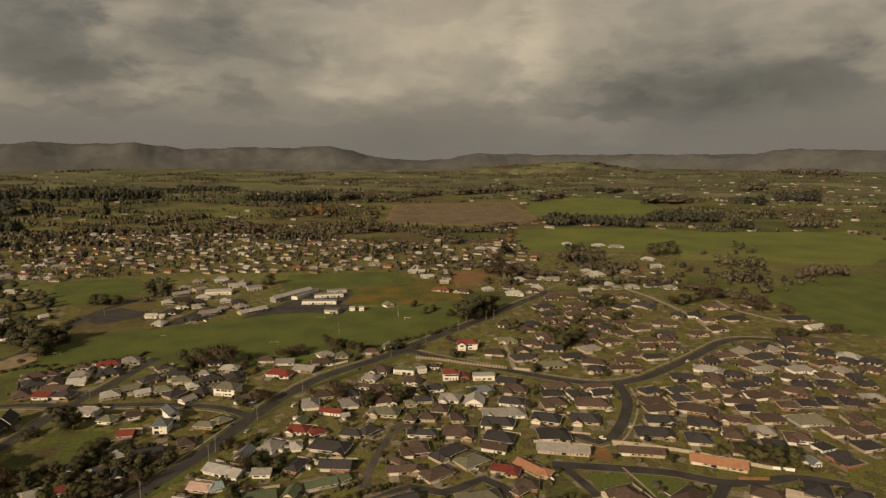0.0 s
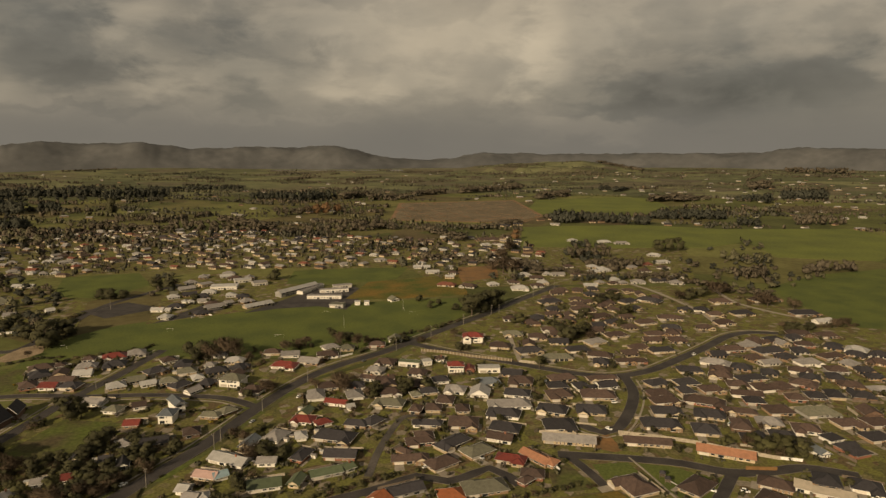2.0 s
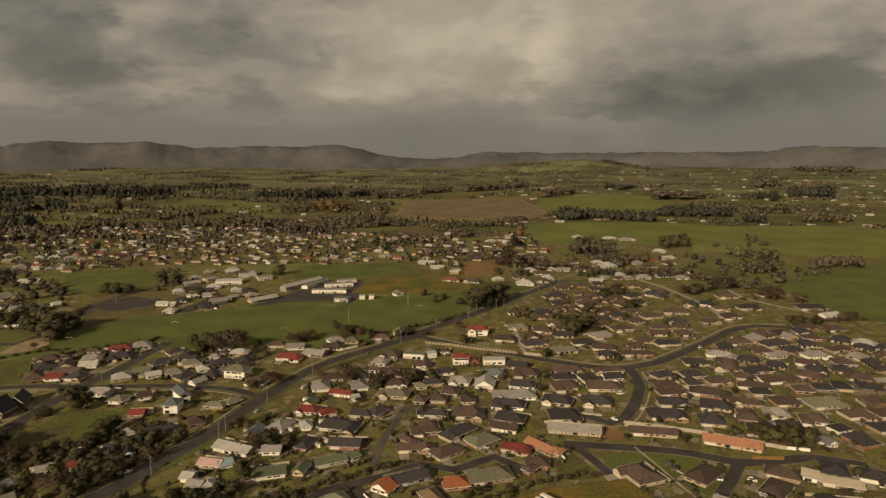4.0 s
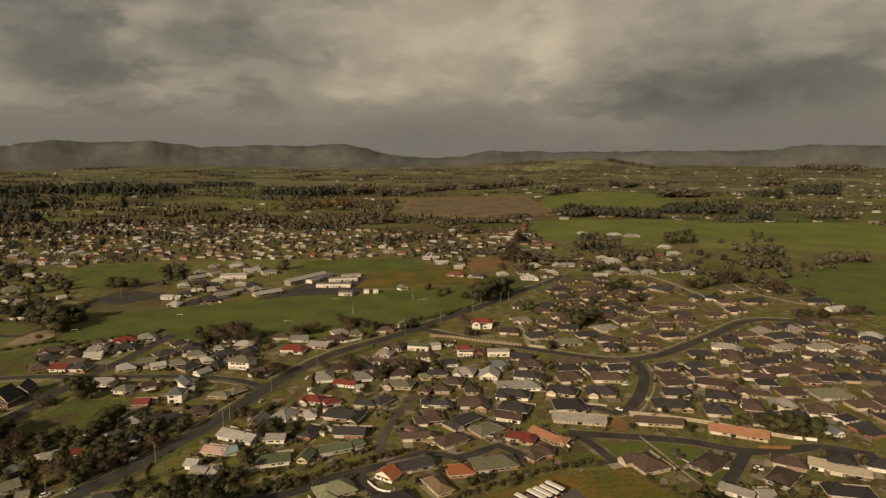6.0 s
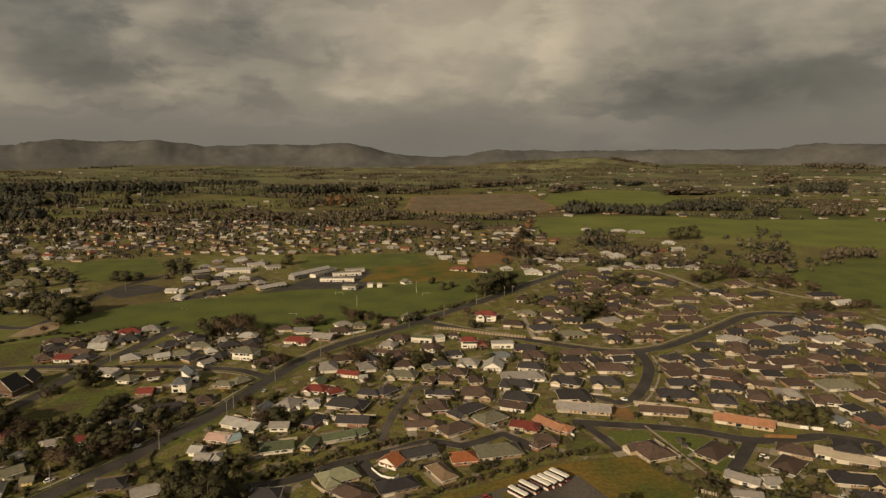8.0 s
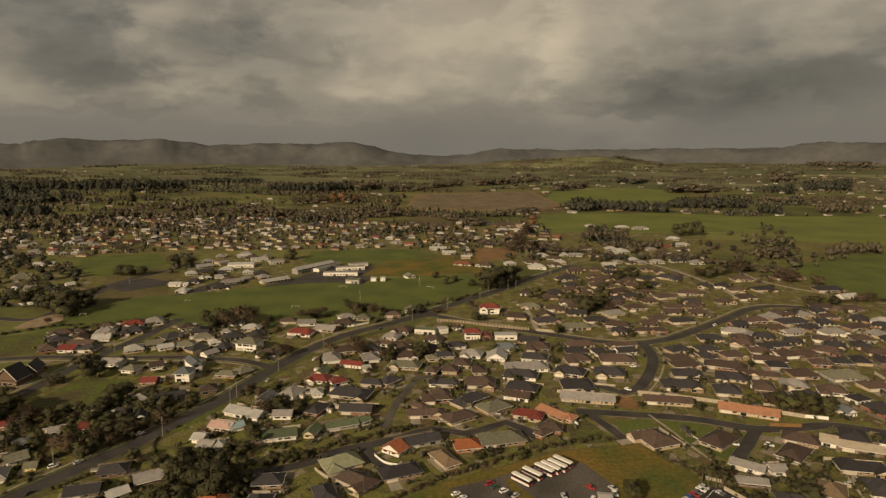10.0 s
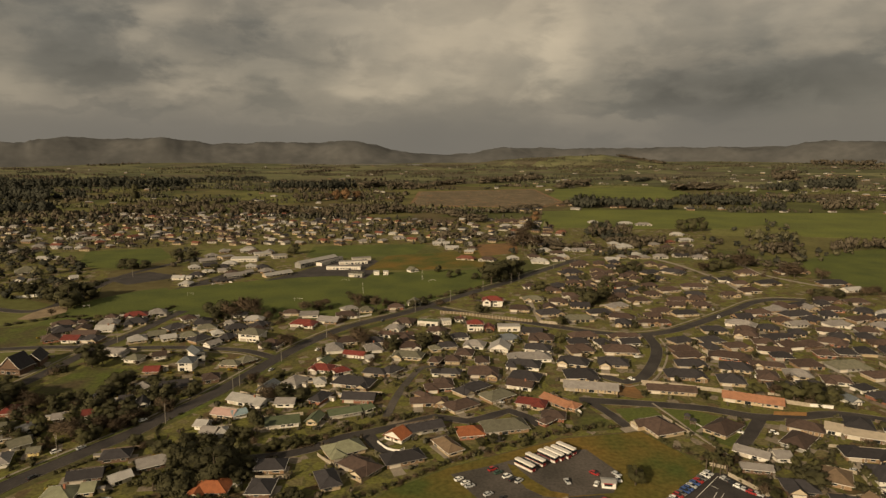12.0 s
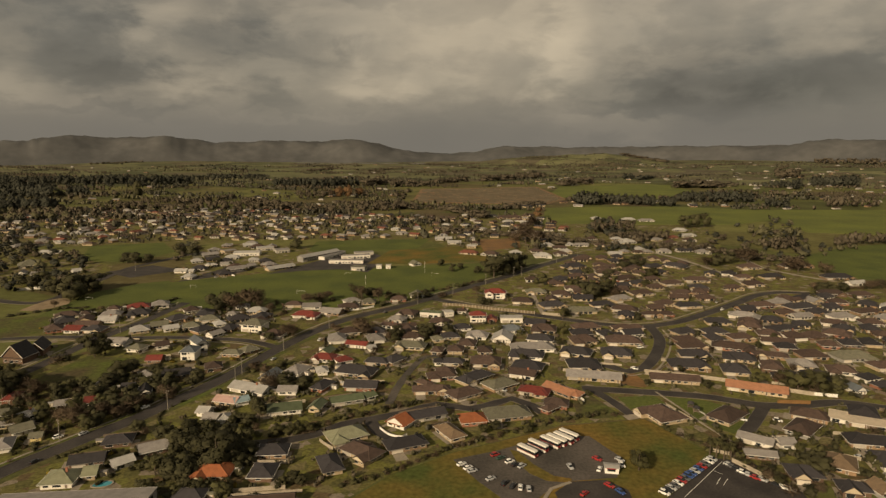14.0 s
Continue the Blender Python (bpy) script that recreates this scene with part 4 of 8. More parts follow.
sheet("school_yard", [(-253.1, 560.5), (-231.6, 631.1), (-209.5, 643.8), (-202.9, 613.9), (-229.8, 580.8)], ASPHALT, 0.1, "asphalt yard at the school", "court")

sheet("lawn", [(82.0, 299.4), (101.0, 301.2), (105.1, 286.7), (108.1, 271.8), (97.0, 270.4), (88.9, 277.5), (84.9, 283.8)], TURF, 0.05, "mown green lawn round a brown-roofed house", "lawn")
sheet("lawn", [(104.7, 300.5), (122.3, 296.5), (134.8, 287.2), (144.2, 283.5), (137.0, 274.6), (122.6, 259.5), (116.0, 266.1), (111.0, 275.4)], TURF, 0.054, "mown green lawn round the play equipment", "lawn")
sheet("lawn", [(59.6, 299.8), (69.5, 301.4), (76.4, 283.7), (79.2, 276.1), (64.5, 273.4), (58.2, 280.8)], LAWN, 0.056, "green lawn beside the short drive", "lawn")
sheet("worn_strip", [(23.6, 243.4), (26.7, 241.5), (31.9, 231.3), (38.5, 222.4), (44.9, 220.5), (44.0, 217.6), (35.3, 218.7), (29.3, 224.4), (25.5, 233.9)], ROUGH, 0.14, "worn strip of brown grass across the gravel yard", "grass strip")

# painted bay line in the car park
for line in ([(82.6, 208.3), (106.6, 234.3)], [(100.5, 227.6), (102.8, 224.7)], [(101.1, 222.2), (97.6, 217.3)], [(103.5, 221.4), (99.8, 216.6)]):
    s = Shape()
    ribbon(s, [Vector(p) for p in line], -0.09, 0.09, 0.12, 0.08)
    s.make("bay_line", [WHITE], label="faded white painted parking line", category="road marking", kind="structure")

# ---- streets ----
road([(-181.2, 199.8), (-172.5, 221.1), (-166.8, 232.2), (-160.2, 243.8), (-153.0, 256.6), (-144.8, 270.0), (-137.2, 288.1), (-129.8, 304.0), (-122.1, 323.2), (-114.4, 347.7), (-105.6, 375.9), (-94.4, 404.8), (-80.4, 432.4), (-63.2, 454.0), (-43.9, 472.5), (-23.2, 496.3), (-0.4, 526.6), (25.1, 558.3), (53.6, 593.8), (86.7, 639.9), (124.4, 689.9), (158.9, 735.7), (202.9, 778.7)], 8.6, label="wide dark asphalt main street between grass verges")
road([(-240.6, 292.6), (-238.2, 313.0), (-234.8, 335.3), (-232.3, 362.9), (-230.0, 382.9), (-226.0, 402.6), (-219.8, 428.5), (-214.9, 462.8), (-211.5, 485.6)], 7.6)
road([(-107.8, 373.6), (-130.3, 387.0), (-153.7, 391.3), (-184.0, 393.3), (-220.0, 391.4), (-258.1, 393.2), (-291.5, 387.8)], 6.5)
road([(-14.1, 500.3), (12.9, 480.5), (58.2, 454.5), (95.6, 434.0), (117.4, 425.8), (137.0, 426.2), (160.1, 436.5), (189.3, 460.0), (223.1, 489.5), (254.6, 518.7), (278.8, 529.4), (305.3, 525.7)], 8.0)
road([(136.6, 424.8), (134.0, 396.2), (122.9, 366.8), (107.8, 341.1), (97.4, 335.5), (86.9, 346.3)], 7.0)
road([(66.8, 310.3), (86.4, 307.6), (108.2, 304.2), (129.0, 299.5), (142.6, 292.7), (154.7, 289.6), (171.7, 291.2), (189.8, 294.2), (211.3, 285.9)], 7.4, path=False)
road([(72.5, 307.3), (78.4, 293.0), (83.0, 278.7)], 5.2, path=False)
road([(149.5, 288.8), (137.7, 272.8), (127.1, 259.5)], 6.0, path=False)
road([(-30.7, 288.5), (-29.0, 305.6), (-25.8, 324.8), (-20.9, 345.4), (-15.6, 358.3), (-3.6, 360.5)], 4.2, path=False, kerbed=False, label="narrow worn gravel lane between houses", mat=GRAVEL)
road([(-87.4, 245.5), (-71.8, 249.4), (-59.7, 255.4), (-48.3, 266.2), (-36.3, 271.8), (-21.3, 279.5), (-7.0, 288.9), (8.5, 283.8), (21.9, 291.4), (29.5, 296.4), (38.0, 288.3), (42.7, 279.9)], 6.0, path=False)
road([(-37.3, 269.4), (-32.8, 259.7), (-24.1, 251.2), (-18.8, 250.2)], 6.0, path=False)
road([(-388.5, 497.5), (-331.4, 481.7), (-324.4, 523.0), (-329.3, 617.4), (-313.8, 671.4), (-292.4, 727.3)], 8.0, path=False)
road([(232.1, 737.0), (249.5, 692.2), (260.0, 640.0), (264.8, 594.9), (260.7, 542.0)], 4.6, path=False, label="pale narrow concrete lane between new plots", mat=CONCRETE)
road([(325.1, 723.1), (318.0, 641.1), (335.4, 598.8), (350.4, 578.6)], 4.6, path=False, label="pale narrow concrete lane between new plots", mat=CONCRETE)

road([(67.4, 454.6), (67.2, 474.4), (67.2, 501.6), (67.8, 521.5)], 3.4, path=False, kerbed=False, label="pale concrete shared driveway", mat=CONCRETE)
sheet("bare_soil", [(92.3, 330.2), (100.0, 333.8), (101.6, 320.3), (102.1, 313.9), (97.8, 312.3), (88.2, 316.9)], SOIL, 0.09, "bare orange-brown garden soil", "soil")

# ---- gardens between the houses ----


def garden_material():
    """Garden plots: lawn, planted soil and some paving, each patch a few metres wide."""
    m = bpy.data.materials.new("garden_plots")
    m.use_nodes = True
    nt = m.node_tree
    b = nt.nodes["Principled BSDF"]
    b.inputs["Roughness"].default_value, b.inputs["Specular IOR Level"].default_value = 0.95, 0.1
    tc = nt.nodes.new("ShaderNodeTexCoord")
    warp = nt.nodes.new("ShaderNodeTexNoise")
    warp.inputs["Scale"].default_value, warp.inputs["Detail"].default_value = 0.12, 4
    nt.links.new(tc.outputs["Object"], warp.inputs["Vector"])
    mix = nt.nodes.new("ShaderNodeMix")
    mix.data_type, mix.blend_type = "RGBA", "LINEAR_LIGHT"
    mix.inputs[0].default_value = 9.0
    nt.links.new(tc.outputs["Object"], mix.inputs[6])
    nt.links.new(warp.outputs["Color"], mix.inputs[7])
    cell = nt.nodes.new("ShaderNodeTexVoronoi")
    cell.inputs["Scale"].default_value = 1 / 5.0
    nt.links.new(mix.outputs[2], cell.inputs["Vector"])
    sep = nt.nodes.new("ShaderNodeSeparateColor")
    nt.links.new(cell.outputs["Color"], sep.inputs[0])
    ramp = nt.nodes.new("ShaderNodeValToRGB")
    ramp.color_ramp.interpolation = "CONSTANT"
    els = ramp.color_ramp.elements
    els[0].position, els[0].color = 0.0, (0.125, 0.123, 0.037, 1)
    els[1].position, els[1].color = 0.91, (0.19, 0.160, 0.122, 1)
    for p, c in ((0.26, (0.09, 0.086, 0.034, 1)), (0.46, (0.116, 0.107, 0.039, 1)), (0.68, (0.104, 0.077, 0.042, 1)), (0.80, (0.136, 0.118, 0.058, 1))):
        els.new(p).color = c
    nt.links.new(sep.outputs[0], ramp.inputs[0])
    n = nt.nodes.new("ShaderNodeTexNoise")
    n.inputs["Scale"].default_value, n.inputs["Detail"].default_value = 0.7, 5
    nt.links.new(tc.outputs["Object"], n.inputs["Vector"])
    r = nt.nodes.new("ShaderNodeMapRange")
    r.inputs[1].default_value, r.inputs[2].default_value, r.inputs[3].default_value, r.inputs[4].default_value = 0.3, 0.7, 0.6, 1.3
    nt.links.new(n.outputs[0], r.inputs[0])
    hsv = nt.nodes.new("ShaderNodeHueSaturation")
    nt.links.new(ramp.outputs[0], hsv.inputs["Color"])
    nt.links.new(r.outputs[0], hsv.inputs["Value"])
    nt.links.new(hsv.outputs[0], b.inputs["Base Color"])
    return m


GARDEN = garden_material()
sheet("gardens", [(-26.2, 467.8), (-0.4, 520.4), (77.6, 613.3), (134.7, 712.0), (321.7, 715.5), (361.1, 635.9), (423.3, 519.7), (271.9, 304.7), (187.2, 218.0), (124.8, 217.0), (104.6, 244.7), (88.2, 275.1), (50.6, 267.3), (-0.1, 241.0), (-23.7, 222.7), (-39.6, 203.1), (-73.4, 186.1), (-100.6, 205.7), (-129.0, 220.9), (-136.6, 286.8), (-118.1, 329.3), (-91.2, 407.5)], GARDEN, 0.03, "gardens, lawns and paving between houses", "garden")
sheet("gardens", [(-243.3, 296.2), (-227.9, 324.8), (-222.3, 369.5), (-200.0, 458.1), (-103.0, 463.1), (-26.9, 481.6), (-91.7, 410.1), (-118.4, 330.1), (-142.0, 275.0), (-183.6, 195.6), (-239.5, 247.1)], GARDEN, 0.03, "gardens, lawns and paving between houses", "garden")
sheet("gardens", [(-268.9, 387.0), (-286.6, 447.0), (-270.0, 468.6), (-234.7, 487.0), (-199.9, 463.1), (-219.1, 427.1), (-223.6, 371.7)], GARDEN, 0.04, "gardens behind the side street", "garden")
sheet("gardens", [(-169.3, 178.6), (-178.7, 201.6), (-166.2, 231.3), (-149.8, 260.0), (-136.6, 286.8), (-110.1, 305.8), (-100.6, 205.7), (-72.9, 184.6), (-104.7, 175.5)], GARDEN, 0.034, "dark gardens and lawns beside the main street", "garden")
sheet("gardens", [(-588.9, 746.4), (-822.3, 1076.2), (-709.1, 1204.4), (-306.7, 1212.8), (-40.3, 1092.1), (131.8, 1141.1), (415.6, 1012.8), (318.6, 738.7), (136.1, 719.6), (12.3, 709.7), (-22.7, 811.8), (-181.0, 828.8), (-367.2, 805.2), (-455.5, 766.3)], GARDEN, 0.07, "far gardens of the town", "garden")
sheet("gardens", [(-258.3, 560.4), (-302.4, 727.1), (-276.1, 797.3), (-165.1, 754.4), (-159.5, 644.7), (-182.7, 603.1)], GARDEN, 0.09, "yards among the shops", "garden")
sheet("gardens", [(-434.6, 545.4), (-588.9, 746.4), (-471.1, 723.9), (-353.4, 641.2), (-313.6, 547.6), (-345.1, 524.8)], GARDEN, 0.09, "yards and gardens among trees", "garden")

verge = Shape()
line = smooth([(-181.2, 199.8), (-172.5, 221.1), (-166.8, 232.2), (-160.2, 243.8), (-153.0, 256.6), (-144.8, 270.0), (-137.2, 288.1), (-129.8, 304.0), (-122.1, 323.2), (-114.4, 347.7), (-105.6, 375.9), (-94.4, 404.8)])
ribbon(verge, line, -8.4, 8.4, 0.042)
verge.make("verge", [LAWN], label="dull green mown grass verges of the main street", category="verge", kind="structure")



def garden_shed(x, y, rot, w, d, wall, roof):
    """A small shed with a low gable roof and a door."""
    base = tagged(new("garden_shed"), "small pale garden shed with a low roof", "shed", "garden sheds")
    base.matrix_basis = pose(x, y, 0, 0, 0, rot)
    s, r = Shape().box(-w / 2, -d / 2, 0, w / 2, d / 2, 1.9), Shape()
    hip(r, -w / 2, -d / 2, w / 2, d / 2, 1.91, 0.3, 0.15, 0, True, True, True)
    s.make("wall", [wall], base)
    r.make("roof", [roof], base)
    Shape().box(-0.5, -d / 2 - 0.05, 0.05, 0.5, -d / 2 + 0.01, 1.8).make("door", [GARAGE], base)


# ---- paths, pool ----
for x, y, tall in ((-112.5, 220.4, 7.5), (104.1, 239.9, 8.5), (105.5, 237.1, 9.5), (108.0, 235.7, 8.0), (111.1, 236.7, 7.0), (-87.5, 268.5, 8.0), (160.3, 224.8, 6.0), (79.3, 441.0, 9.0)):
    palm(x, y, tall * 0.8)

road([(103.2, 306.3), (108.2, 288.1), (113.2, 266.6), (118.7, 250.4), (120.0, 244.9)], 1.0, 0.1, False, False, "narrow pale gravel path across the grass", CONCRETE)
road([(44.0, 218.0), (36.0, 213.2), (31.6, 204.3), (28.8, 190.9)], 1.4, 0.11, False, False, "narrow worn path beside the yard", CONCRETE)


def pool(x, y, rx, ry, rot):
    """A garden pool: rounded concrete rim and blue water."""
    n = 28
    c, s0 = math.cos(radians(rot)), math.sin(radians(rot))

    def ring(k, z):
        out_v = []
        for i in range(n):
            a = 2 * math.pi * i / n
            px, py = (rx + k) * math.cos(a), (ry + k) * math.sin(a) * (1 + 0.15 * math.cos(a))
            out_v.append((x + c * px - s0 * py, y + s0 * px + c * py, z))
        return out_v

    base = tagged(new("swimming_pool"), "small blue garden swimming pool with concrete rim", "pool")
    v = ring(0.6, 0.05) + ring(0.6, 0.28) + ring(0, 0.28) + ring(0, 0.05)
    f = [(k * n + i, k * n + (i + 1) % n, (k + 1) * n + (i + 1) % n, (k + 1) * n + i) for k in range(3) for i in range(n)]
    obj("rim", v, f, CONCRETE, base)
    obj("water", ring(0, 0.18), [tuple(range(n))], MAT("pool_water", (0.05, 0.26, 0.32), 0.1, 0.1, 1, 0.2, bump=0.05), base, "still turquoise water")


pool(-129.1, 213.6, 3.4, 1.9, 20)



def raised_pool(x, y, rx, ry, rot):
    """An above-ground pool: a white wall with a rim, and water near the top."""
    n = 24
    base = tagged(new("raised_pool"), "oval above-ground garden pool with white wall", "pool")
    base.matrix_basis = pose(x, y, 0.05, 0, 0, rot)
    ring = [(math.cos(2 * math.pi * k / n), math.sin(2 * math.pi * k / n)) for k in range(n)]
    v = [((rx + g) * c, (ry + g) * s0, z) for g, z in ((0, 0), (0, 1.15), (0.12, 1.15), (0.12, 1.25), (-0.12, 1.25), (-0.12, 0.9)) for c, s0 in ring]
    f = [(k * n + i, k * n + (i + 1) % n, (k + 1) * n + (i + 1) % n, (k + 1) * n + i) for k in range(5) for i in range(n)]
    obj("wall", v, f, WHITE, base)
    obj("water", [((rx - 0.1) * c, (ry - 0.1) * s0, 1.05) for c, s0 in ring], [tuple(range(n))], MATS["pool_water"], base, "still green-blue water")


raised_pool(176.1, 344.0, 3.6, 2.2, 15)

# ---- vehicles ----
CAR_PAINT = {k: MAT("car_paint_" + k, c, 0.3, 0.05, 3, 0.5, bump=0, spec=0.5) for k, c in
             (("white", (0.72, 0.72, 0.7)), ("silver", (0.38, 0.39, 0.4)), ("black", (0.02, 0.02, 0.023)), ("red", (0.28, 0.025, 0.025)), ("blue", (0.03, 0.07, 0.22)), ("green", (0.03, 0.06, 0.045)), ("yellow", (0.6, 0.45, 0.02)), ("grey", (0.1, 0.1, 0.105)))}
LAMP = MAT("lamp_glass", (0.6, 0.58, 0.5), 0.15, 0.05, 3, 1, bump=0)
REDLAMP = MAT("rear_lamp_glass", (0.3, 0.01, 0.01), 0.2, 0.05, 3, 1, bump=0)
CARS = {}


def loft(sections):
    """A hull through rings of equal length, closed at the ends."""
    n = len(sections[0])
    v = [p for s in sections for p in s]
    f = [(k * n + i, k * n + (i + 1) % n, (k + 1) * n + (i + 1) % n, (k + 1) * n + i) for k in range(len(sections) - 1) for i in range(n)]
    return v, [g[::-1] for g in f] + [tuple(range(n)), tuple(range((len(sections) - 1) * n, len(sections) * n))[::-1]]


def car_meshes(colour, tall):
    if (colour, tall) in CARS:
        return CARS[colour, tall]
    top = 1.42 + 0.3 * tall

    def ring(x, half, z0, z1):
        r = 0.12
        return [(x, -half, z0), (x, half, z0), (x, half, z1 - r), (x, half - r, z1), (x, -half + r, z1), (x, -half, z1 - r)]

    body = loft([ring(-2.2, 0.72, 0.35, 0.75), ring(-2.05, 0.84, 0.24, 0.9), ring(-1.0, 0.88, 0.2, 0.96), ring(0.6, 0.88, 0.2, 0.95), ring(1.4, 0.87, 0.2, 0.88), ring(2.05, 0.82, 0.25, 0.76), ring(2.2, 0.7, 0.36, 0.62)])
    back = -2.0 if tall else -1.75
    cabin = loft([ring(back, 0.7, 0.85, 1.0), ring(back + 0.35, 0.7, 0.85, top - 0.08), ring(-0.4, 0.71, 0.85, top), ring(0.35, 0.7, 0.85, top - 0.04), ring(1.2, 0.72, 0.8, 0.95)])
    roof_p = loft([ring(back + 0.38, 0.66, top - 0.12, top - 0.02), ring(-0.4, 0.67, top - 0.06, top + 0.05), ring(0.3, 0.66, top - 0.1, top + 0.01)])
    w = Shape().beam((0, -0.1, 0), (0, 0.1, 0), 0.31, 0.31, 12)
    lamp = Shape().box(-0.05, -0.17, -0.07, 0.05, 0.17, 0.07)
    made = []
    for name, (v, f), mat in (("body", body, CAR_PAINT[colour]), ("cabin_glass", cabin, GLASS), ("roof_panel", roof_p, CAR_PAINT[colour])):
        me = bpy.data.meshes.new(name)
        me.from_pydata(v, [], f)
        me.materials.append(mat)
        made.append((name, me))
    CARS[colour, tall] = made + [("wheel", w.data("wheel", [DARK])), 
                                 ("headlight", lamp.data("headlight", [LAMP])), ("tail_light", lamp.data("tail_light", [REDLAMP]))]
    return CARS[colour, tall]


def car(x, y, rot, colour, tall=0, z=0.1):
    base = tagged(new("car"), f"parked {colour} {'estate car' if tall else 'saloon car'} on the {'gravel' if z > 0.09 else 'street'}", "car", "parked cars")
    base.matrix_basis = pose(x, y, z, 0, 0, rot) @ Matrix.Scale(0.94, 4)
    parts = dict(car_meshes(colour, tall))
    for name in ("body", "cabin_glass", "roof_panel"):
        shared(name, parts[name], base)
    for px in (-1.35, 1.35):
        for py in (-0.8, 0.8):
            shared("wheel", parts["wheel"], base, pose(px, py, 0.31))
    for py in (-0.6, 0.6):
        shared("headlight", parts["headlight"], base, pose(2.12, py, 0.62))
        shared("tail_light", parts["tail_light"], base, pose(-2.14, py, 0.7))


car(3.6, 230.2, 37, "white", 0, 0.1)
car(6.1, 227.4, 41, "white", 0, 0.1)
car(7.7, 225.1, 27, "silver", 0, 0.1)
car(17.3, 238.0, 31, "red", 1, 0.1)
car(19.3, 235.4, 32, "green", 0, 0.1)
car(22.7, 232.5, 33, "white", 1, 0.1)
car(24.7, 230.3, 36, "black", 0, 0.1)
car(27.1, 229.1, 44, "silver", 1, 0.1)
car(14.4, 219.4, 35, "silver", 0, 0.1)
car(19.3, 216.1, 57, "black", 1, 0.1)
car(22.1, 214.3, 64, "black", 0, 0.1)
car(24.9, 213.4, 80, "white", 0, 0.1)
car(27.9, 212.5, 88, "silver", 0, 0.1)
car(45.8, 228.7, -78, "silver", 0, 0.1)
car(57.7, 235.2, -45, "red", 0, 0.1)
car(56.8, 227.2, 65, "white", 0, 0.1)
car(66.5, 234.6, -49, "silver", 0, 0.1)
car(57.7, 215.3, -48, "red", 0, 0.1)
car(60.6, 211.0, -59, "blue", 0, 0.1)
car(47.4, 209.6, 45, "red", 0, 0.1)
car(66.3, 230.6, -85, "white", 0, 0.1)
car(76.3, 210.6, -47, "white", 1, 0.1)
car(78.1, 212.3, -48, "black", 0, 0.1)
car(79.9, 214.0, -48, "silver", 0, 0.1)
car(81.7, 215.6, -49, "grey", 0, 0.1)
car(83.5, 217.3, -49, "white", 0, 0.1)
car(85.4, 219.1, -49, "red", 1, 0.1)
car(87.2, 220.8, -50, "grey", 0, 0.1)
car(89.2, 222.6, -50, "blue", 1, 0.1)
car(91.1, 224.4, -51, "blue", 0, 0.1)
car(93.1, 226.3, -51, "silver", 0, 0.1)
car(95.1, 228.2, -52, "blue", 0, 0.1)
car(97.1, 230.0, -52, "red", 0, 0.1)
car(99.2, 232.0, -53, "grey", 0, 0.1)
car(101.3, 233.9, -53, "white", 0, 0.1)
car(103.4, 235.9, -54, "silver", 0, 0.1)
car(108.1, 231.3, -47, "silver", 0, 0.1)
car(108.9, 229.5, -47, "grey", 0, 0.1)
car(109.7, 227.8, -47, "black", 0, 0.1)
car(110.9, 225.7, -47, "white", 0, 0.1)
car(112.3, 223.6, -47, "silver", 0, 0.1)
car(113.9, 221.6, -47, "red", 0, 0.1)
car(115.9, 220.4, -47, "silver", 0, 0.1)
car(119.1, 216.5, -47, "black", 0, 0.1)
car(120.8, 215.0, -47, "white", 0, 0.1)
car(122.7, 213.5, -47, "silver", 0, 0.1)
car(-146.3, 282.3, 57, "white", 0, 0.05)
car(-159.6, 254.3, 58, "silver", 0, 0.05)
car(-168.4, 250.7, 47, "white", 1, 0.05)
car(-164.7, 229.5, 67, "black", 0, 0.05)
car(147.7, 272.4, -31, "white", 1, 0.05)
car(91.0, 284.6, -46, "black", 0, 0.05)
car(125.3, 257.9, -81, "white", 1, 0.05)
car(-1.6, 301.7, -45, "white", 0, 0.05)
car(-85.0, 388.9, 68, "white", 0, 0.05)
car(26.1, 306.6, -48, "silver", 0, 0.05)
car(102.0, 339.6, -48, "white", 0, 0.05)
car(205.2, 470.1, 41, "white", 1, 0.05)
car(237.5, 486.2, 28, "white", 1, 0.05)
car(-2.5, 297.3, 43, "white", 0, 0.05)
car(-104.4, 351.8, 69, "silver", 0, 0.05)
car(132.3, 273.4, -38, "white", 0, 0.05)
car(-50.1, 457.5, 56, "grey", 0, 0.05)

car(240.5, 491.6, 20, "white", 1, 0.05)
car(210.2, 492.9, 70, "silver", 0, 0.05)
car(258.2, 382.0, -30, "white", 0, 0.05)
car(116.1, 377.4, 10, "white", 1, 0.05)
car(163.4, 238.5, -20, "silver", 0, 0.05)
car(70.1, 464.4, 60, "grey", 0, 0.05)
car(79.3, 414.3, 80, "white", 0, 0.05)

MAROON = MAT("maroon_bus_paint", (0.20, 0.018, 0.02), 0.35, 0.08, 3, 0.5, bump=0)
BUSWHITE = MAT("white_bus_paint", (0.60, 0.58, 0.54), 0.4, 0.08, 3, 0.5, bump=0)


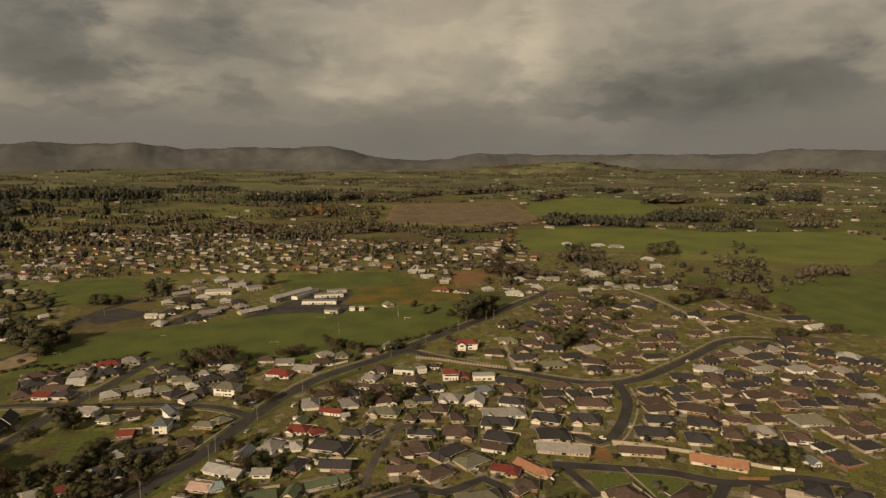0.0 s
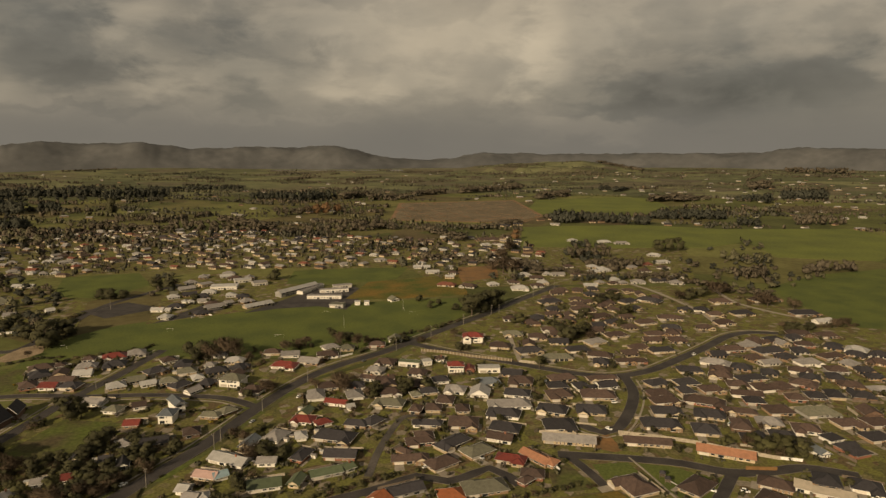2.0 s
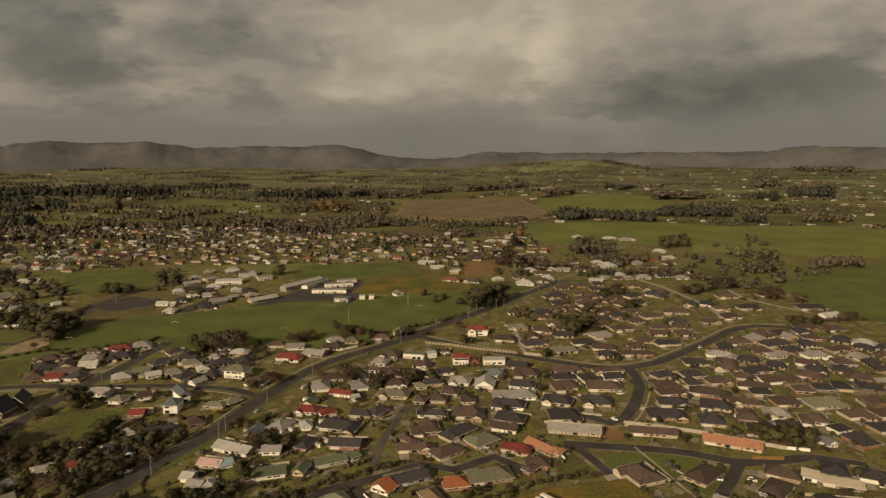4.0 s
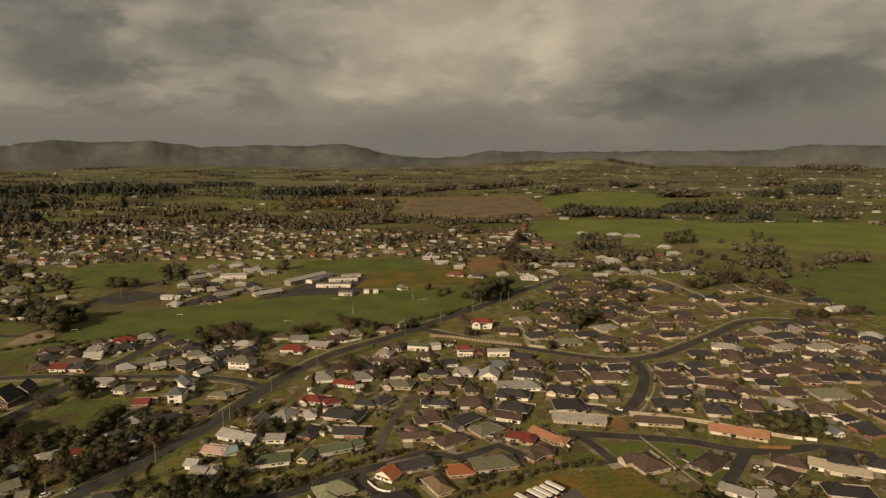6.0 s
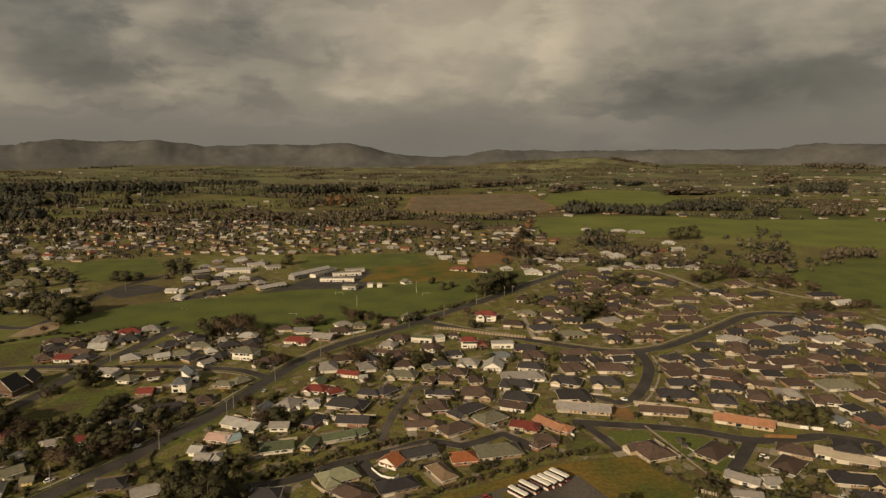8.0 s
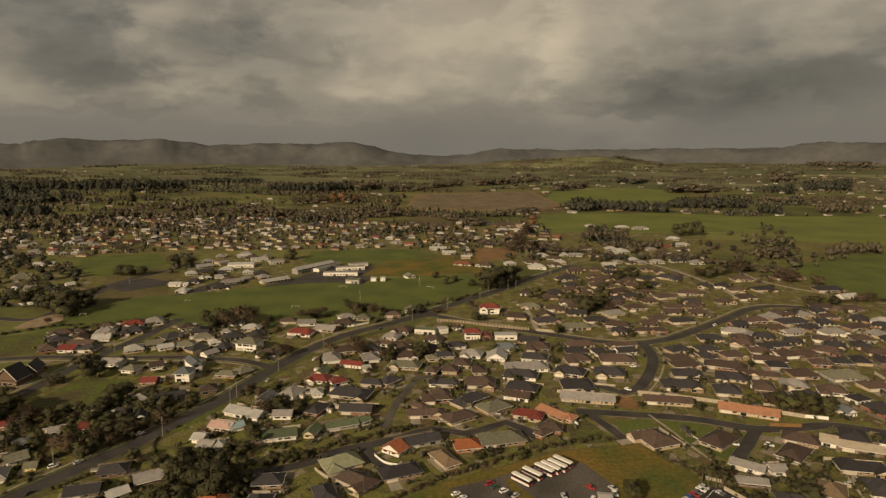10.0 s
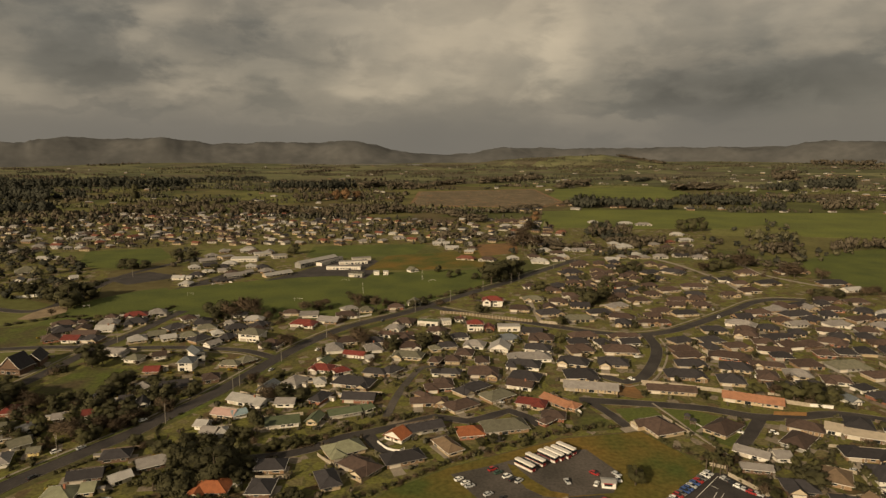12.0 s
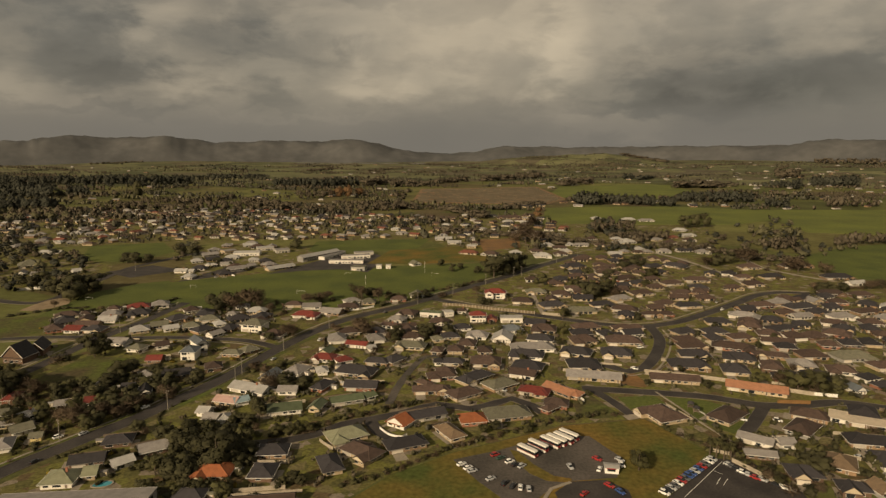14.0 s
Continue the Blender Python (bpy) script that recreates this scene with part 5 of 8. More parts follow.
def bus(x, y, rot):
    """A school bus: white roof and skirt, dark window band with pillars, maroon front and stripe."""
    base = tagged(new("bus"), "white school bus with maroon front parked on gravel", "bus", "buses in the yard")
    base.matrix_basis = pose(x, y, 0.1, 0, 0, rot)
    L, W = 4.75, 1.2
    v, f = loft([[(px, -hw, z0), (px, hw, z0), (px, hw, 1.35), (px, -hw, 1.35)] for px, hw, z0 in ((-L, W - 0.08, 0.5), (-L + 0.15, W, 0.4), (L - 0.2, W, 0.4), (L, W - 0.1, 0.5))])
    obj("skirt", v, f, BUSWHITE, base)
    v, f = loft([[(px, -hw, 1.352), (px, hw, 1.352), (px, hw, 1.6), (px, -hw, 1.6)] for px, hw in ((-L, W - 0.08), (-L + 0.15, W + 0.012), (L - 0.2, W + 0.012), (L, W - 0.1))])
    obj("stripe", v, f, MAROON, base)
    v, f = loft([[(px, -hw, 1.602), (px, hw, 1.602), (px, hw - 0.06, 2.62), (px, -hw + 0.06, 2.62)] for px, hw in ((-L + 0.02, W - 0.1), (-L + 0.15, W - 0.01), (L - 0.2, W - 0.01), (L - 0.05, W - 0.12))])
    obj("window_band", v, f, GLASS, base)
    v, f = loft([[(px, -hw, 2.622), (px, hw, 2.622), (px, hw - 0.1, zt - 0.1), (px, hw - 0.35, zt), (px, -hw + 0.35, zt), (px, -hw + 0.1, zt - 0.1)] for px, hw, zt in ((-L + 0.02, W - 0.12, 3.0), (-L + 0.4, W, 3.18), (L - 0.6, W, 3.18), (L - 0.05, W - 0.14, 2.98))])
    obj("roof", v, f, BUSWHITE, base)
    for side in (-1, 1):
        for k in range(7):
            pillar = Shape().box(-0.05, -0.03, 1.6, 0.05, 0.03, 2.64)
            pillar.make("pillar", [DARK], base, at=pose(-L + 0.8 + k * 1.3, side * (W - 0.03), 0))
    face = Shape().box(L - 0.02, -W + 0.12, 0.55, L + 0.06, W - 0.12, 1.58)
    face.make("front_panel", [MAROON], base)
    wind = Shape().box(L - 0.1, -W + 0.18, 1.66, L - 0.01, W - 0.18, 2.56)
    wind.make("windscreen", [GLASS], base)
    for px in (-2.8, 2.9):
        for py in (-1.02, 1.02):
            wheel = Shape().beam((0, -0.16, 0), (0, 0.16, 0), 0.48, 0.48, 14).make("wheel", [DARK], base, at=pose(px, py, 0.48))
            Shape().beam((0, -0.175, 0), (0, 0.175, 0), 0.25, 0.25, 10).make("rim", [WHITE], wheel)
    for py in (-0.8, 0.8):
        Shape().box(L + 0.05, py - 0.16, 0.7, L + 0.1, py + 0.16, 0.92).make("headlight", [LAMP], base)


bus(30.5, 239.4, -47)
bus(35.4, 243.9, -47)
bus(40.9, 247.1, -47)
bus(43.8, 248.9, -47)
bus(47.0, 250.8, -47)
bus(49.8, 253.8, -47)

def yard_hut(x, y, rot):
    base = tagged(new("yard_hut"), "small white yard hut with grey roof", "hut")
    base.matrix_basis = pose(x, y, 0.1, 0, 0, rot)
    Shape().box(-2.6, -1.8, 0, 2.6, 1.8, 2.5).make("wall", [WHITE], base)
    r = Shape()
    hip(r, -2.6, -1.8, 2.6, 1.8, 2.52, 0.18, 0.35, 0, True, True, True)
    r.make("roof", [ROOFS["wh"]], base)
    Shape().box(-1.7, -1.86, 0.95, 1.3, -1.78, 1.9).make("window", [GLASS], base)
    Shape().box(-2.0, -2.2, 2.05, 1.6, -1.81, 2.25).make("sign", [MAT("red_sign", (0.35, 0.03, 0.03), 0.6, 0.1, 3, 1)], base)


yard_hut(61.1, 226.1, -8)

# ---- poles, fences, goals, playground ----


def power_pole(x, y, rot, height=10.0):
    base = tagged(new("power_pole"), "weathered power pole with crossarm beside the street", "power pole", "power poles")
    base.matrix_basis = pose(x, y, 0, 0, 0, rot)
    Shape().beam((0, 0, -0.3), (0, 0, height), 0.19, 0.12, 8).make("pole", [POLE], base)
    for z, w in ((height - 0.4, 1.15), (height - 1.5, 0.8)):
        arm = Shape().box(-w, -0.07, z - 0.07, w, 0.07, z + 0.07).make("crossarm", [TIMBER], base)
        for px in (-w + 0.1, w - 0.1):
            Shape().beam((px, 0, z + 0.07), (px, 0, z + 0.26), 0.05, 0.03, 6).make("insulator", [WHITE], arm)
    Shape().beam((0, 0, height - 2.6), (0, -1.6, height - 2.2), 0.04, 0.03, 5).make("lamp_arm", [POLE], base)


main_line, main_width = ROADS[0]
run = 0.0
for k in range(1, len(main_line)):
    step = (main_line[k] - main_line[k - 1]).length
    if int((run + step) / 46) > int(run / 46) and run < 900:
        t = (main_line[k] - main_line[k - 1]).normalized()
        side = -1 if int(run / 46) % 5 else 1
        o = side * (main_width / 2 + 1.6)
        power_pole(main_line[k].x - t.y * o, main_line[k].y + t.x * o, math.degrees(math.atan2(t.y, t.x)) + 90)
    run += step
power_pole(66.1, 594.0, 30)
power_pole(-114.7, 316.7, 30)
power_pole(-221.1, 402.7, 60)
power_pole(-315.1, 611.9, 60)


def fence(points, height, mat, label, z=0.0, posts=True, stout=0):
    """Boards between posts along a line."""
    base = tagged(new("fence"), label, "fence")
    line = smooth(points, 2.4)
    s = Shape()
    for a, b in zip(line, line[1:]):
        t = (b - a)
        l = t.length
        t = t.normalized()
        nx, ny = -t.y * 0.04, t.x * 0.04
        n = max(2, int(l / 0.4))
        for k in range(n):
            p, q = a + (b - a) * ((k + 0.04) / n), a + (b - a) * ((k + 0.96) / n)
            h = height * (1 + 0.02 * ((k * 7) % 3 - 1))
            s.add([(p.x - nx, p.y - ny, z), (q.x - nx, q.y - ny, z), (q.x + nx, q.y + ny, z), (p.x + nx, p.y + ny, z), (p.x - nx, p.y - ny, h), (q.x - nx, q.y - ny, h), (q.x + nx, q.y + ny, h), (p.x + nx, p.y + ny, h)],
                  [(0, 3, 2, 1), (4, 5, 6, 7), (0, 1, 5, 4), (1, 2, 6, 5), (2, 3, 7, 6), (3, 0, 4, 7)])
    tagged(s.make("paling_run", [mat], base), kind="stuff")
    wide = 0.24 if stout else 0.07
    post = Shape().box(-wide, -wide, -0.1, wide, wide, height + 0.08).data("post", [PALE if stout else mat])
    for q in line[:: 1 if stout else 2] if posts else ():
        shared("post", post, base, pose(q.x, q.y, z))


PALE = MAT("pale_timber", (0.38, 0.33, 0.26), 0.85, 0.25, 3, 0.4)
BOARD = MAT("weathered_boards", (0.22, 0.175, 0.115), 0.9, 0.3, 3, 0.4)
ORANGE = MAT("stained_timber", (0.21, 0.115, 0.045), 0.85, 0.25, 3, 0.4)
fence([(-7.4, 480.1), (8.4, 476.8), (29.7, 467.0), (46.3, 460.7), (60.9, 456.1)], 2.1, BOARD, "long weathered board fence with stout pale posts", stout=1)
fence([(66.5, 454.2), (79.0, 450.5)], 2.0, PALE, "short pale timber paling fence")
fence([(105.7, 333.9), (122.5, 329.0), (142.4, 321.8), (156.2, 314.9), (167.2, 308.9), (180.7, 302.5)], 2.1, PALE, "long pale boundary fence behind houses")
fence([(181.1, 303.2), (191.3, 300.5)], 1.7, WHITE, "white painted boundary fence")
fence([(158.0, 293.0), (173.2, 291.9)], 1.9, ORANGE, "orange-stained timber fence at a corner")
fence([(-80.3, 208.3), (-60.8, 211.6)], 1.8, PALE, "weathered timber slat fence")
fence([(110.6, 234.4), (116.1, 224.9), (122.3, 212.3)], 1.8, PALE, "pale wall along the car park")
fence([(106.6, 242.8), (111.9, 240.0)], 1.5, PALE, "pale wall along the car park")
fence([(-375.1, 524.2), (-354.0, 533.3)], 2.2, WHITE, "white painted fence along a road")
fence([(-32.0, 261.4), (-26.9, 254.8), (-21.3, 252.8), (-19.6, 255.0)], 1.2, WHITE, "low white curved garden wall")
fence([(-56.0, 249.1), (-51.6, 244.1), (-46.7, 240.3)], 1.5, PALE, "pale timber garden fence")
fence([(61.6, 301.2), (64.4, 292.8)], 1.5, WHITE, "white garden fence panel")
fence([(127.6, 352.7), (106.1, 325.3)], 1.5, PALE, "pale timber boundary fence")
fence([(66.9, 351.7), (96.1, 344.6)], 1.2, PALE, "pale timber garden fence")
fence([(-85.3, 460.1), (-69.3, 467.0), (-60.6, 474.0)], 1.4, WHITE, "white fence along the main street")
fence([(-224.5, 580.9), (-218.5, 594.2), (-208.5, 589.1)], 1.2, WHITE, "white rail at the field")


def goal(x, y, rot, width, height, rugby=False):
    base = tagged(new("goalposts"), "white " + ("rugby" if rugby else "football") + " goalposts on the playing field", "goalposts")
    base.matrix_basis = pose(x, y, 0.06, 0, 0, rot)
    for px in (-width / 2, width / 2):
        Shape().beam((px, 0, -0.1), (px, 0, height), 0.045, 0.03, 8).make("post", [WHITE], base)
    z = 3.0 if rugby else height
    Shape().beam((-width / 2, 0, z), (width / 2, 0, z), 0.055, 0.055, 8).make("crossbar", [WHITE], base)


goal(-16.7, 592.5, -10, 7.3, 2.6)
goal(-27.0, 605.9, -80, 5.6, 11, True)
goal(-77.5, 549.5, -80, 5.6, 10, True)
goal(-100.8, 596.3, 0, 7.3, 2.2)
goal(-127.7, 518.1, -5, 7.3, 2.4)
goal(-292.8, 491.6, 10, 5.0, 2.4)
goal(-227.3, 537.8, 0, 5.0, 2.4)


def playground(x, y):
    base = tagged(new("playground_frame"), "dark timber play frame with roof and slide", "playground")
    base.matrix_basis = pose(x, y, 0.03, 0, 0, -25)
    for px in (-1.2, 1.2):
        for py in (-1.2, 1.2):
            Shape().beam((px, py, 0), (px, py, 3.0), 0.08, 0.08, 6).make("post", [TIMBER], base)
    Shape().box(-1.3, -1.3, 1.3, 1.3, 1.3, 1.42).make("platform", [TIMBER], base)
    r = Shape()
    hip(r, -1.2, -1.2, 1.2, 1.2, 3.0, 0.7, 0.3)
    r.make("roof", [ROOFS["dk"]], base)
    Shape().add([(1.3, -0.4, 1.4), (1.3, 0.4, 1.4), (4.2, 0.4, 0.2), (4.2, -0.4, 0.2), (1.3, -0.4, 1.3), (1.3, 0.4, 1.3), (4.2, 0.4, 0.1), (4.2, -0.4, 0.1)],
                [(0, 3, 2, 1), (4, 5, 6, 7), (0, 1, 5, 4), (1, 2, 6, 5), (2, 3, 7, 6), (3, 0, 4, 7)]).make("slide", [WHITE], base)


playground(113.2, 285.6)
playground(114.0, 280.4)


# ---- houses of the town, each where it stands ----
# houses far to the right: darker brick replaces cream, imitating cloud shadow
house(-182.8, 236.6, 5.6, 10.1, 25, "gy", "w", "h")
house(-196.8, 258.7, 6.1, 6.7, 25, "gy", "c", "g")
house(-185.0, 253.1, 7.4, 7.8, 46, "ol", "w", "g")
house(-175.8, 247.1, 4.0, 4.5, 18, "ol", "y", "g")
# brown wall colour imitates a front lying in the shade of trees
house(-142.1, 225.9, 11.8, 7.4, 17, "dk", "b", "g")
house(-138.7, 242.2, 10.5, 7.4, 15, "dk", "b", "h")
house(-127.2, 225.9, 7.2, 5.6, 44, "wh", "w", "g")
house(-120.1, 236.2, 9.9, 8.3, 32, "gy", "b", "g")
house(-144.2, 210.3, 10.8, 10.1, 8, "lg", "w", "h")
house(-135.5, 216.3, 4.0, 7.4, 13, "lg", "c", "g")
house(-90.3, 216.6, 13.3, 8.3, 1, "or", "t", "h", 1, -3.4)
house(-92.6, 201.2, 10.0, 6.5, 1, "dk", "t", "h")
house(-65.7, 197.5, 21.6, 6.5, 8, "br", "t", "g")
house(-214.6, 285.5, 5.4, 9.8, 12, "rd", "r", "h")
house(-205.8, 268.1, 4.7, 6.8, 19, "ol", "w", "g")
house(-192.1, 268.7, 7.3, 6.0, 61, "wh", "w", "g")
house(-185.7, 280.0, 4.0, 5.8, 20, "gy", "w", "g")
house(-173.6, 283.5, 4.0, 6.8, 19, "rd", "w", "g")
house(-180.8, 303.5, 4.0, 8.8, 10, "dk", "g", "x")
house(-164.2, 300.4, 5.3, 7.8, 15, "dk", "t", "g")
house(-153.3, 296.6, 4.9, 8.8, 22, "dk", "w", "x")
house(-162.2, 318.8, 5.5, 8.8, 37, "gy", "w", "h")
house(-147.7, 320.3, 13.3, 8.8, 21, "dk", "c", "g")
house(-131.9, 331.7, 8.0, 8.8, 22, "br", "b", "h")
house(-154.1, 349.9, 8.2, 9.8, 1, "bl", "w", "h", 2)
house(-151.6, 366.4, 5.8, 13.8, 40, "bl", "w", "x", 2)
house(-130.9, 355.3, 10.8, 6.3, -7, "ol", "t", "h")
house(-120.2, 362.2, 8.5, 7.7, 50, "ol", "t", "h")
house(-171.2, 343.4, 7.7, 7.8, 7, "rd", "t", "g")
house(-192.8, 363.5, 9.0, 7.8, -10, "ol", "w", "h")
house(-209.9, 374.7, 12.6, 8.8, -4, "gy", "w", "g")
house(-177.8, 369.7, 6.9, 7.8, 25, "br", "w", "g")
# church gables: brown brick imitates paler walls that catch little light
house(-251.7, 342.5, 12.7, 10.9, -7, "dk", "b", "c")
house(-247.0, 355.4, 8.0, 12.8, 14, "dk", "b", "c")
house(-265.4, 401.9, 9.2, 11.8, 29, "br", "r", "h")
house(-250.4, 412.7, 15.2, 8.8, 1, "br", "c", "g")
house(-242.7, 425.3, 10.9, 9.8, 15, "wh", "w", "g")
house(-267.3, 442.6, 5.7, 6.8, 26, "br", "w", "h")
house(-237.6, 460.8, 15.6, 9.8, 23, "rd", "w", "h", 1, -2.6)
house(-254.7, 456.3, 7.8, 6.8, 11, "br", "w", "h")
house(-199.2, 413.6, 10.3, 8.8, 29, "ol", "c", "g")
house(-188.6, 407.1, 8.9, 6.8, 33, "wh", "w", "g")
house(-191.8, 430.6, 13.3, 9.8, 50, "dk", "t", "h", 1, 3.4)
house(-192.9, 453.4, 9.5, 9.8, 36, "br", "w", "h")
house(-171.2, 428.7, 12.2, 8.8, 19, "ol", "c", "h")
house(-176.4, 410.6, 10.6, 8.8, 20, "ol", "c", "h")
house(-159.2, 417.6, 6.7, 7.8, 31, "wh", "w", "h")
house(-152.9, 395.7, 9.2, 6.8, 59, "gy", "w", "g")
house(-104.0, 300.0, 20.6, 8.8, -23, "wh", "w", "g")
house(-98.6, 316.2, 6.8, 11.8, -11, "bl", "c", "x")
house(-87.4, 325.1, 9.3, 11.8, -22, "gy", "w", "h")
house(-70.5, 326.6, 5.2, 7.8, 16, "wh", "w", "h")
house(-54.0, 324.4, 21.2, 10.8, -15, "dk", "t", "h", 1, 3.4)
house(-68.8, 302.8, 6.5, 11.8, -21, "dk", "r", "h")
house(-47.0, 304.6, 15.9, 8.8, -4, "dk", "r", "g")
house(-43.5, 342.3, 12.6, 6.9, -12, "dk", "t", "h")
house(-30.6, 346.3, 11.1, 8.3, 51, "dk", "t", "h")
house(-75.3, 347.4, 12.5, 8.2, -13, "rd", "w", "h", 1, -2.6)
house(-60.7, 344.8, 8.2, 6.7, 33, "rd", "w", "h")
house(-59.6, 373.9, 13.7, 6.1, -16, "rd", "w", "g")
house(-48.3, 367.0, 3.8, 5.8, 22, "wh", "w", "g")
house(-76.5, 358.2, 6.0, 8.8, -16, "gn", "y", "x")
house(-109.5, 285.2, 11.0, 6.7, -14, "pk", "c", "g")
house(-115.5, 272.9, 5.0, 6.2, -10, "wh", "w", "g")
house(-109.4, 265.8, 6.4, 6.3, -12, "gy", "c", "g")
house(-102.3, 265.9, 3.9, 6.0, 21, "wh", "w", "h")
house(-100.7, 285.7, 6.0, 6.0, 33, "bu", "w", "g")
house(-77.6, 275.4, 14.5, 8.8, 15, "gn", "w", "g")
house(-64.9, 278.1, 5.2, 8.8, -11, "gn", "c", "x")
house(-50.2, 287.5, 14.8, 6.6, 22, "gn", "g", "g")
house(-39.5, 293.2, 4.7, 6.0, 40, "gn", "w", "g")
house(-82.9, 298.8, 8.9, 6.8, 1, "gy", "w", "g")
house(-42.9, 248.3, 15.5, 10.1, 29, "lg", "c", "h", 1, -2.6)
house(-38.9, 234.8, 16.1, 8.3, -36, "br", "c", "h", 1, 3.4)
house(-45.0, 221.5, 7.1, 12.8, 23, "dk", "c", "h")
house(-17.9, 241.3, 16.0, 8.3, 23, "dk", "t", "h")
house(-72.0, 233.7, 11.0, 8.3, 5, "dk", "t", "h")
house(-71.4, 216.2, 8.4, 10.1, 1, "dk", "b", "h")
house(-25.2, 262.6, 9.3, 6.7, -32, "or", "w", "x")
house(-10.5, 270.5, 16.6, 7.7, 24, "dk", "g", "g")
house(2.6, 250.1, 6.8, 13.8, 31, "tn", "c", "h")
house(-10.3, 300.8, 18.0, 6.3, 5, "br", "t", "h", 1, 1.8)
house(-5.2, 320.2, 14.8, 6.6, 10, "br", "r", "h", 1, -1.8)
house(-11.4, 309.4, 4.0, 7.8, 47, "br", "t", "h")
house(10.0, 264.9, 11.0, 8.8, 11, "or", "r", "h")
house(26.5, 270.4, 19.8, 10.8, 13, "ol", "t", "h")
house(8.3, 295.4, 14.8, 9.4, 36, "br", "c", "h")
house(14.6, 318.2, 19.8, 8.7, 42, "dk", "c", "h", 1, -1.8)
house(27.4, 307.8, 15.1, 9.8, 36, "ol", "t", "h")
house(40.1, 299.5, 14.4, 7.0, -19, "rd", "c", "h", 1, 1.8)
house(52.1, 302.1, 17.3, 6.8, -50, "oc", "t", "g")
house(63.3, 297.0, 6.7, 6.4, 52, "oc", "t", "h")
house(49.1, 283.9, 10.2, 7.2, -12, "br", "r", "h")
house(43.0, 279.0, 4.3, 6.8, -47, "br", "r", "h")
house(18.6, 340.5, 16.1, 11.8, -5, "br", "t", "h", 1, 3.4)
house(-2.9, 324.4, 9.2, 9.0, 8, "br", "t", "h")
house(-0.1, 342.0, 11.9, 6.6, -6, "dk", "c", "h")
house(1.5, 363.2, 8.5, 8.8, -5, "br", "c", "h")
house(19.5, 360.9, 7.4, 9.8, 1, "br", "c", "h")
house(42.6, 354.3, 18.7, 10.1, -15, "dk", "w", "h", 1, -2.6)
house(40.7, 334.2, 16.1, 10.8, -19, "dk", "c", "h")
house(48.8, 367.6, 25.4, 9.8, 1, "gy", "w", "h", 1, -1.8)
house(72.2, 359.3, 16.9, 10.8, -21, "dk", "c", "h", 1, -1.8)
house(74.1, 336.0, 17.1, 12.8, 1, "dk", "c", "h", 1, 1.8)
house(74.9, 320.3, 27.6, 8.8, -11, "gy", "c", "g")
house(96.6, 358.1, 16.4, 10.8, -11, "dk", "c", "h", 1, -3.4)
house(83.5, 383.0, 15.1, 10.8, 5, "br", "c", "h", 1, -3.4)
house(107.6, 380.6, 20.8, 11.8, -5, "br", "c", "h")
house(124.7, 413.8, 8.7, 6.0, 1, "br", "c", "h")
house(92.1, 413.2, 17.8, 8.8, 16, "br", "c", "h")
house(115.7, 412.3, 13.3, 6.7, 9, "br", "c", "h", 1, -1.8)
house(55.1, 385.4, 15.5, 9.8, -14, "dk", "w", "h")
house(60.5, 406.8, 15.3, 10.8, -12, "br", "t", "h", 1, -3.4)
house(39.8, 405.8, 14.5, 9.8, 10, "bl", "w", "h")
house(15.2, 392.4, 12.5, 9.8, -13, "gy", "w", "h", 1, -3.4)
house(31.1, 386.2, 11.5, 11.8, -10, "wh", "w", "x")
house(7.7, 410.5, 10.0, 8.8, 14, "dk", "w", "h")
house(-0.6, 390.4, 10.2, 8.1, 10, "dk", "c", "h")
house(18.1, 432.6, 10.9, 8.0, 1, "rd", "w", "h", 2)
house(28.1, 432.8, 6.2, 6.8, 1, "rd", "r", "x")
house(41.9, 431.6, 15.3, 8.0, 1, "wh", "w", "s")
house(-16.2, 444.7, 15.3, 6.4, -12, "gn", "w", "s")
house(-2.1, 447.2, 6.6, 6.0, 21, "wh", "w", "s")
house(6.8, 455.2, 6.0, 6.8, 1, "br", "w", "h")
house(34.8, 502.1, 16.1, 9.8, -4, "rd", "w", "h", 2, -3.4)
house(54.8, 484.8, 15.5, 9.8, -11, "br", "c", "h")
house(70.2, 517.5, 15.7, 8.8, 1, "ol", "c", "h", 1, -1.8)
house(78.8, 472.1, 18.6, 10.8, 15, "dk", "c", "h", 1, 2.6)
house(89.7, 508.9, 14.8, 9.8, -6, "br", "c", "h", 1, 1.8)
house(97.1, 456.0, 20.8, 8.8, 5, "ol", "c", "h")
house(116.9, 475.4, 17.1, 8.8, 11, "dk", "c", "h", 1, 2.6)
house(136.8, 495.4, 17.1, 8.8, 23, "gy", "c", "h", 1, -3.4)
house(158.9, 513.1, 18.0, 9.8, 12, "br", "c", "h", 1, -2.6)
house(128.5, 460.6, 17.9, 9.8, -18, "br", "c", "h")
house(145.8, 448.2, 14.2, 6.3, 1, "br", "t", "h", 1, 2.6)
house(73.2, 566.3, 11.0, 8.8, 1, "br", "w", "h")
house(103.8, 530.6, 12.5, 7.8, 1, "br", "w", "h", 1, -2.6)
house(125.4, 630.1, 23.5, 11.8, 21, "dk", "c", "h", 1, -1.8)
house(150.4, 598.2, 21.8, 11.8, 1, "br", "c", "h", 1, 1.8)
house(161.2, 572.8, 22.9, 9.8, 24, "br", "r", "h", 1, -1.8)
house(117.2, 317.4, 23.8, 7.8, -10, "br", "c", "g")
house(153.1, 304.3, 27.4, 8.8, -23, "oc", "c", "g")
house(132.7, 337.9, 20.4, 10.8, -4, "dk", "t", "h", 1, 2.6)
house(142.6, 355.9, 16.5, 9.8, -5, "dk", "c", "h", 1, 1.8)
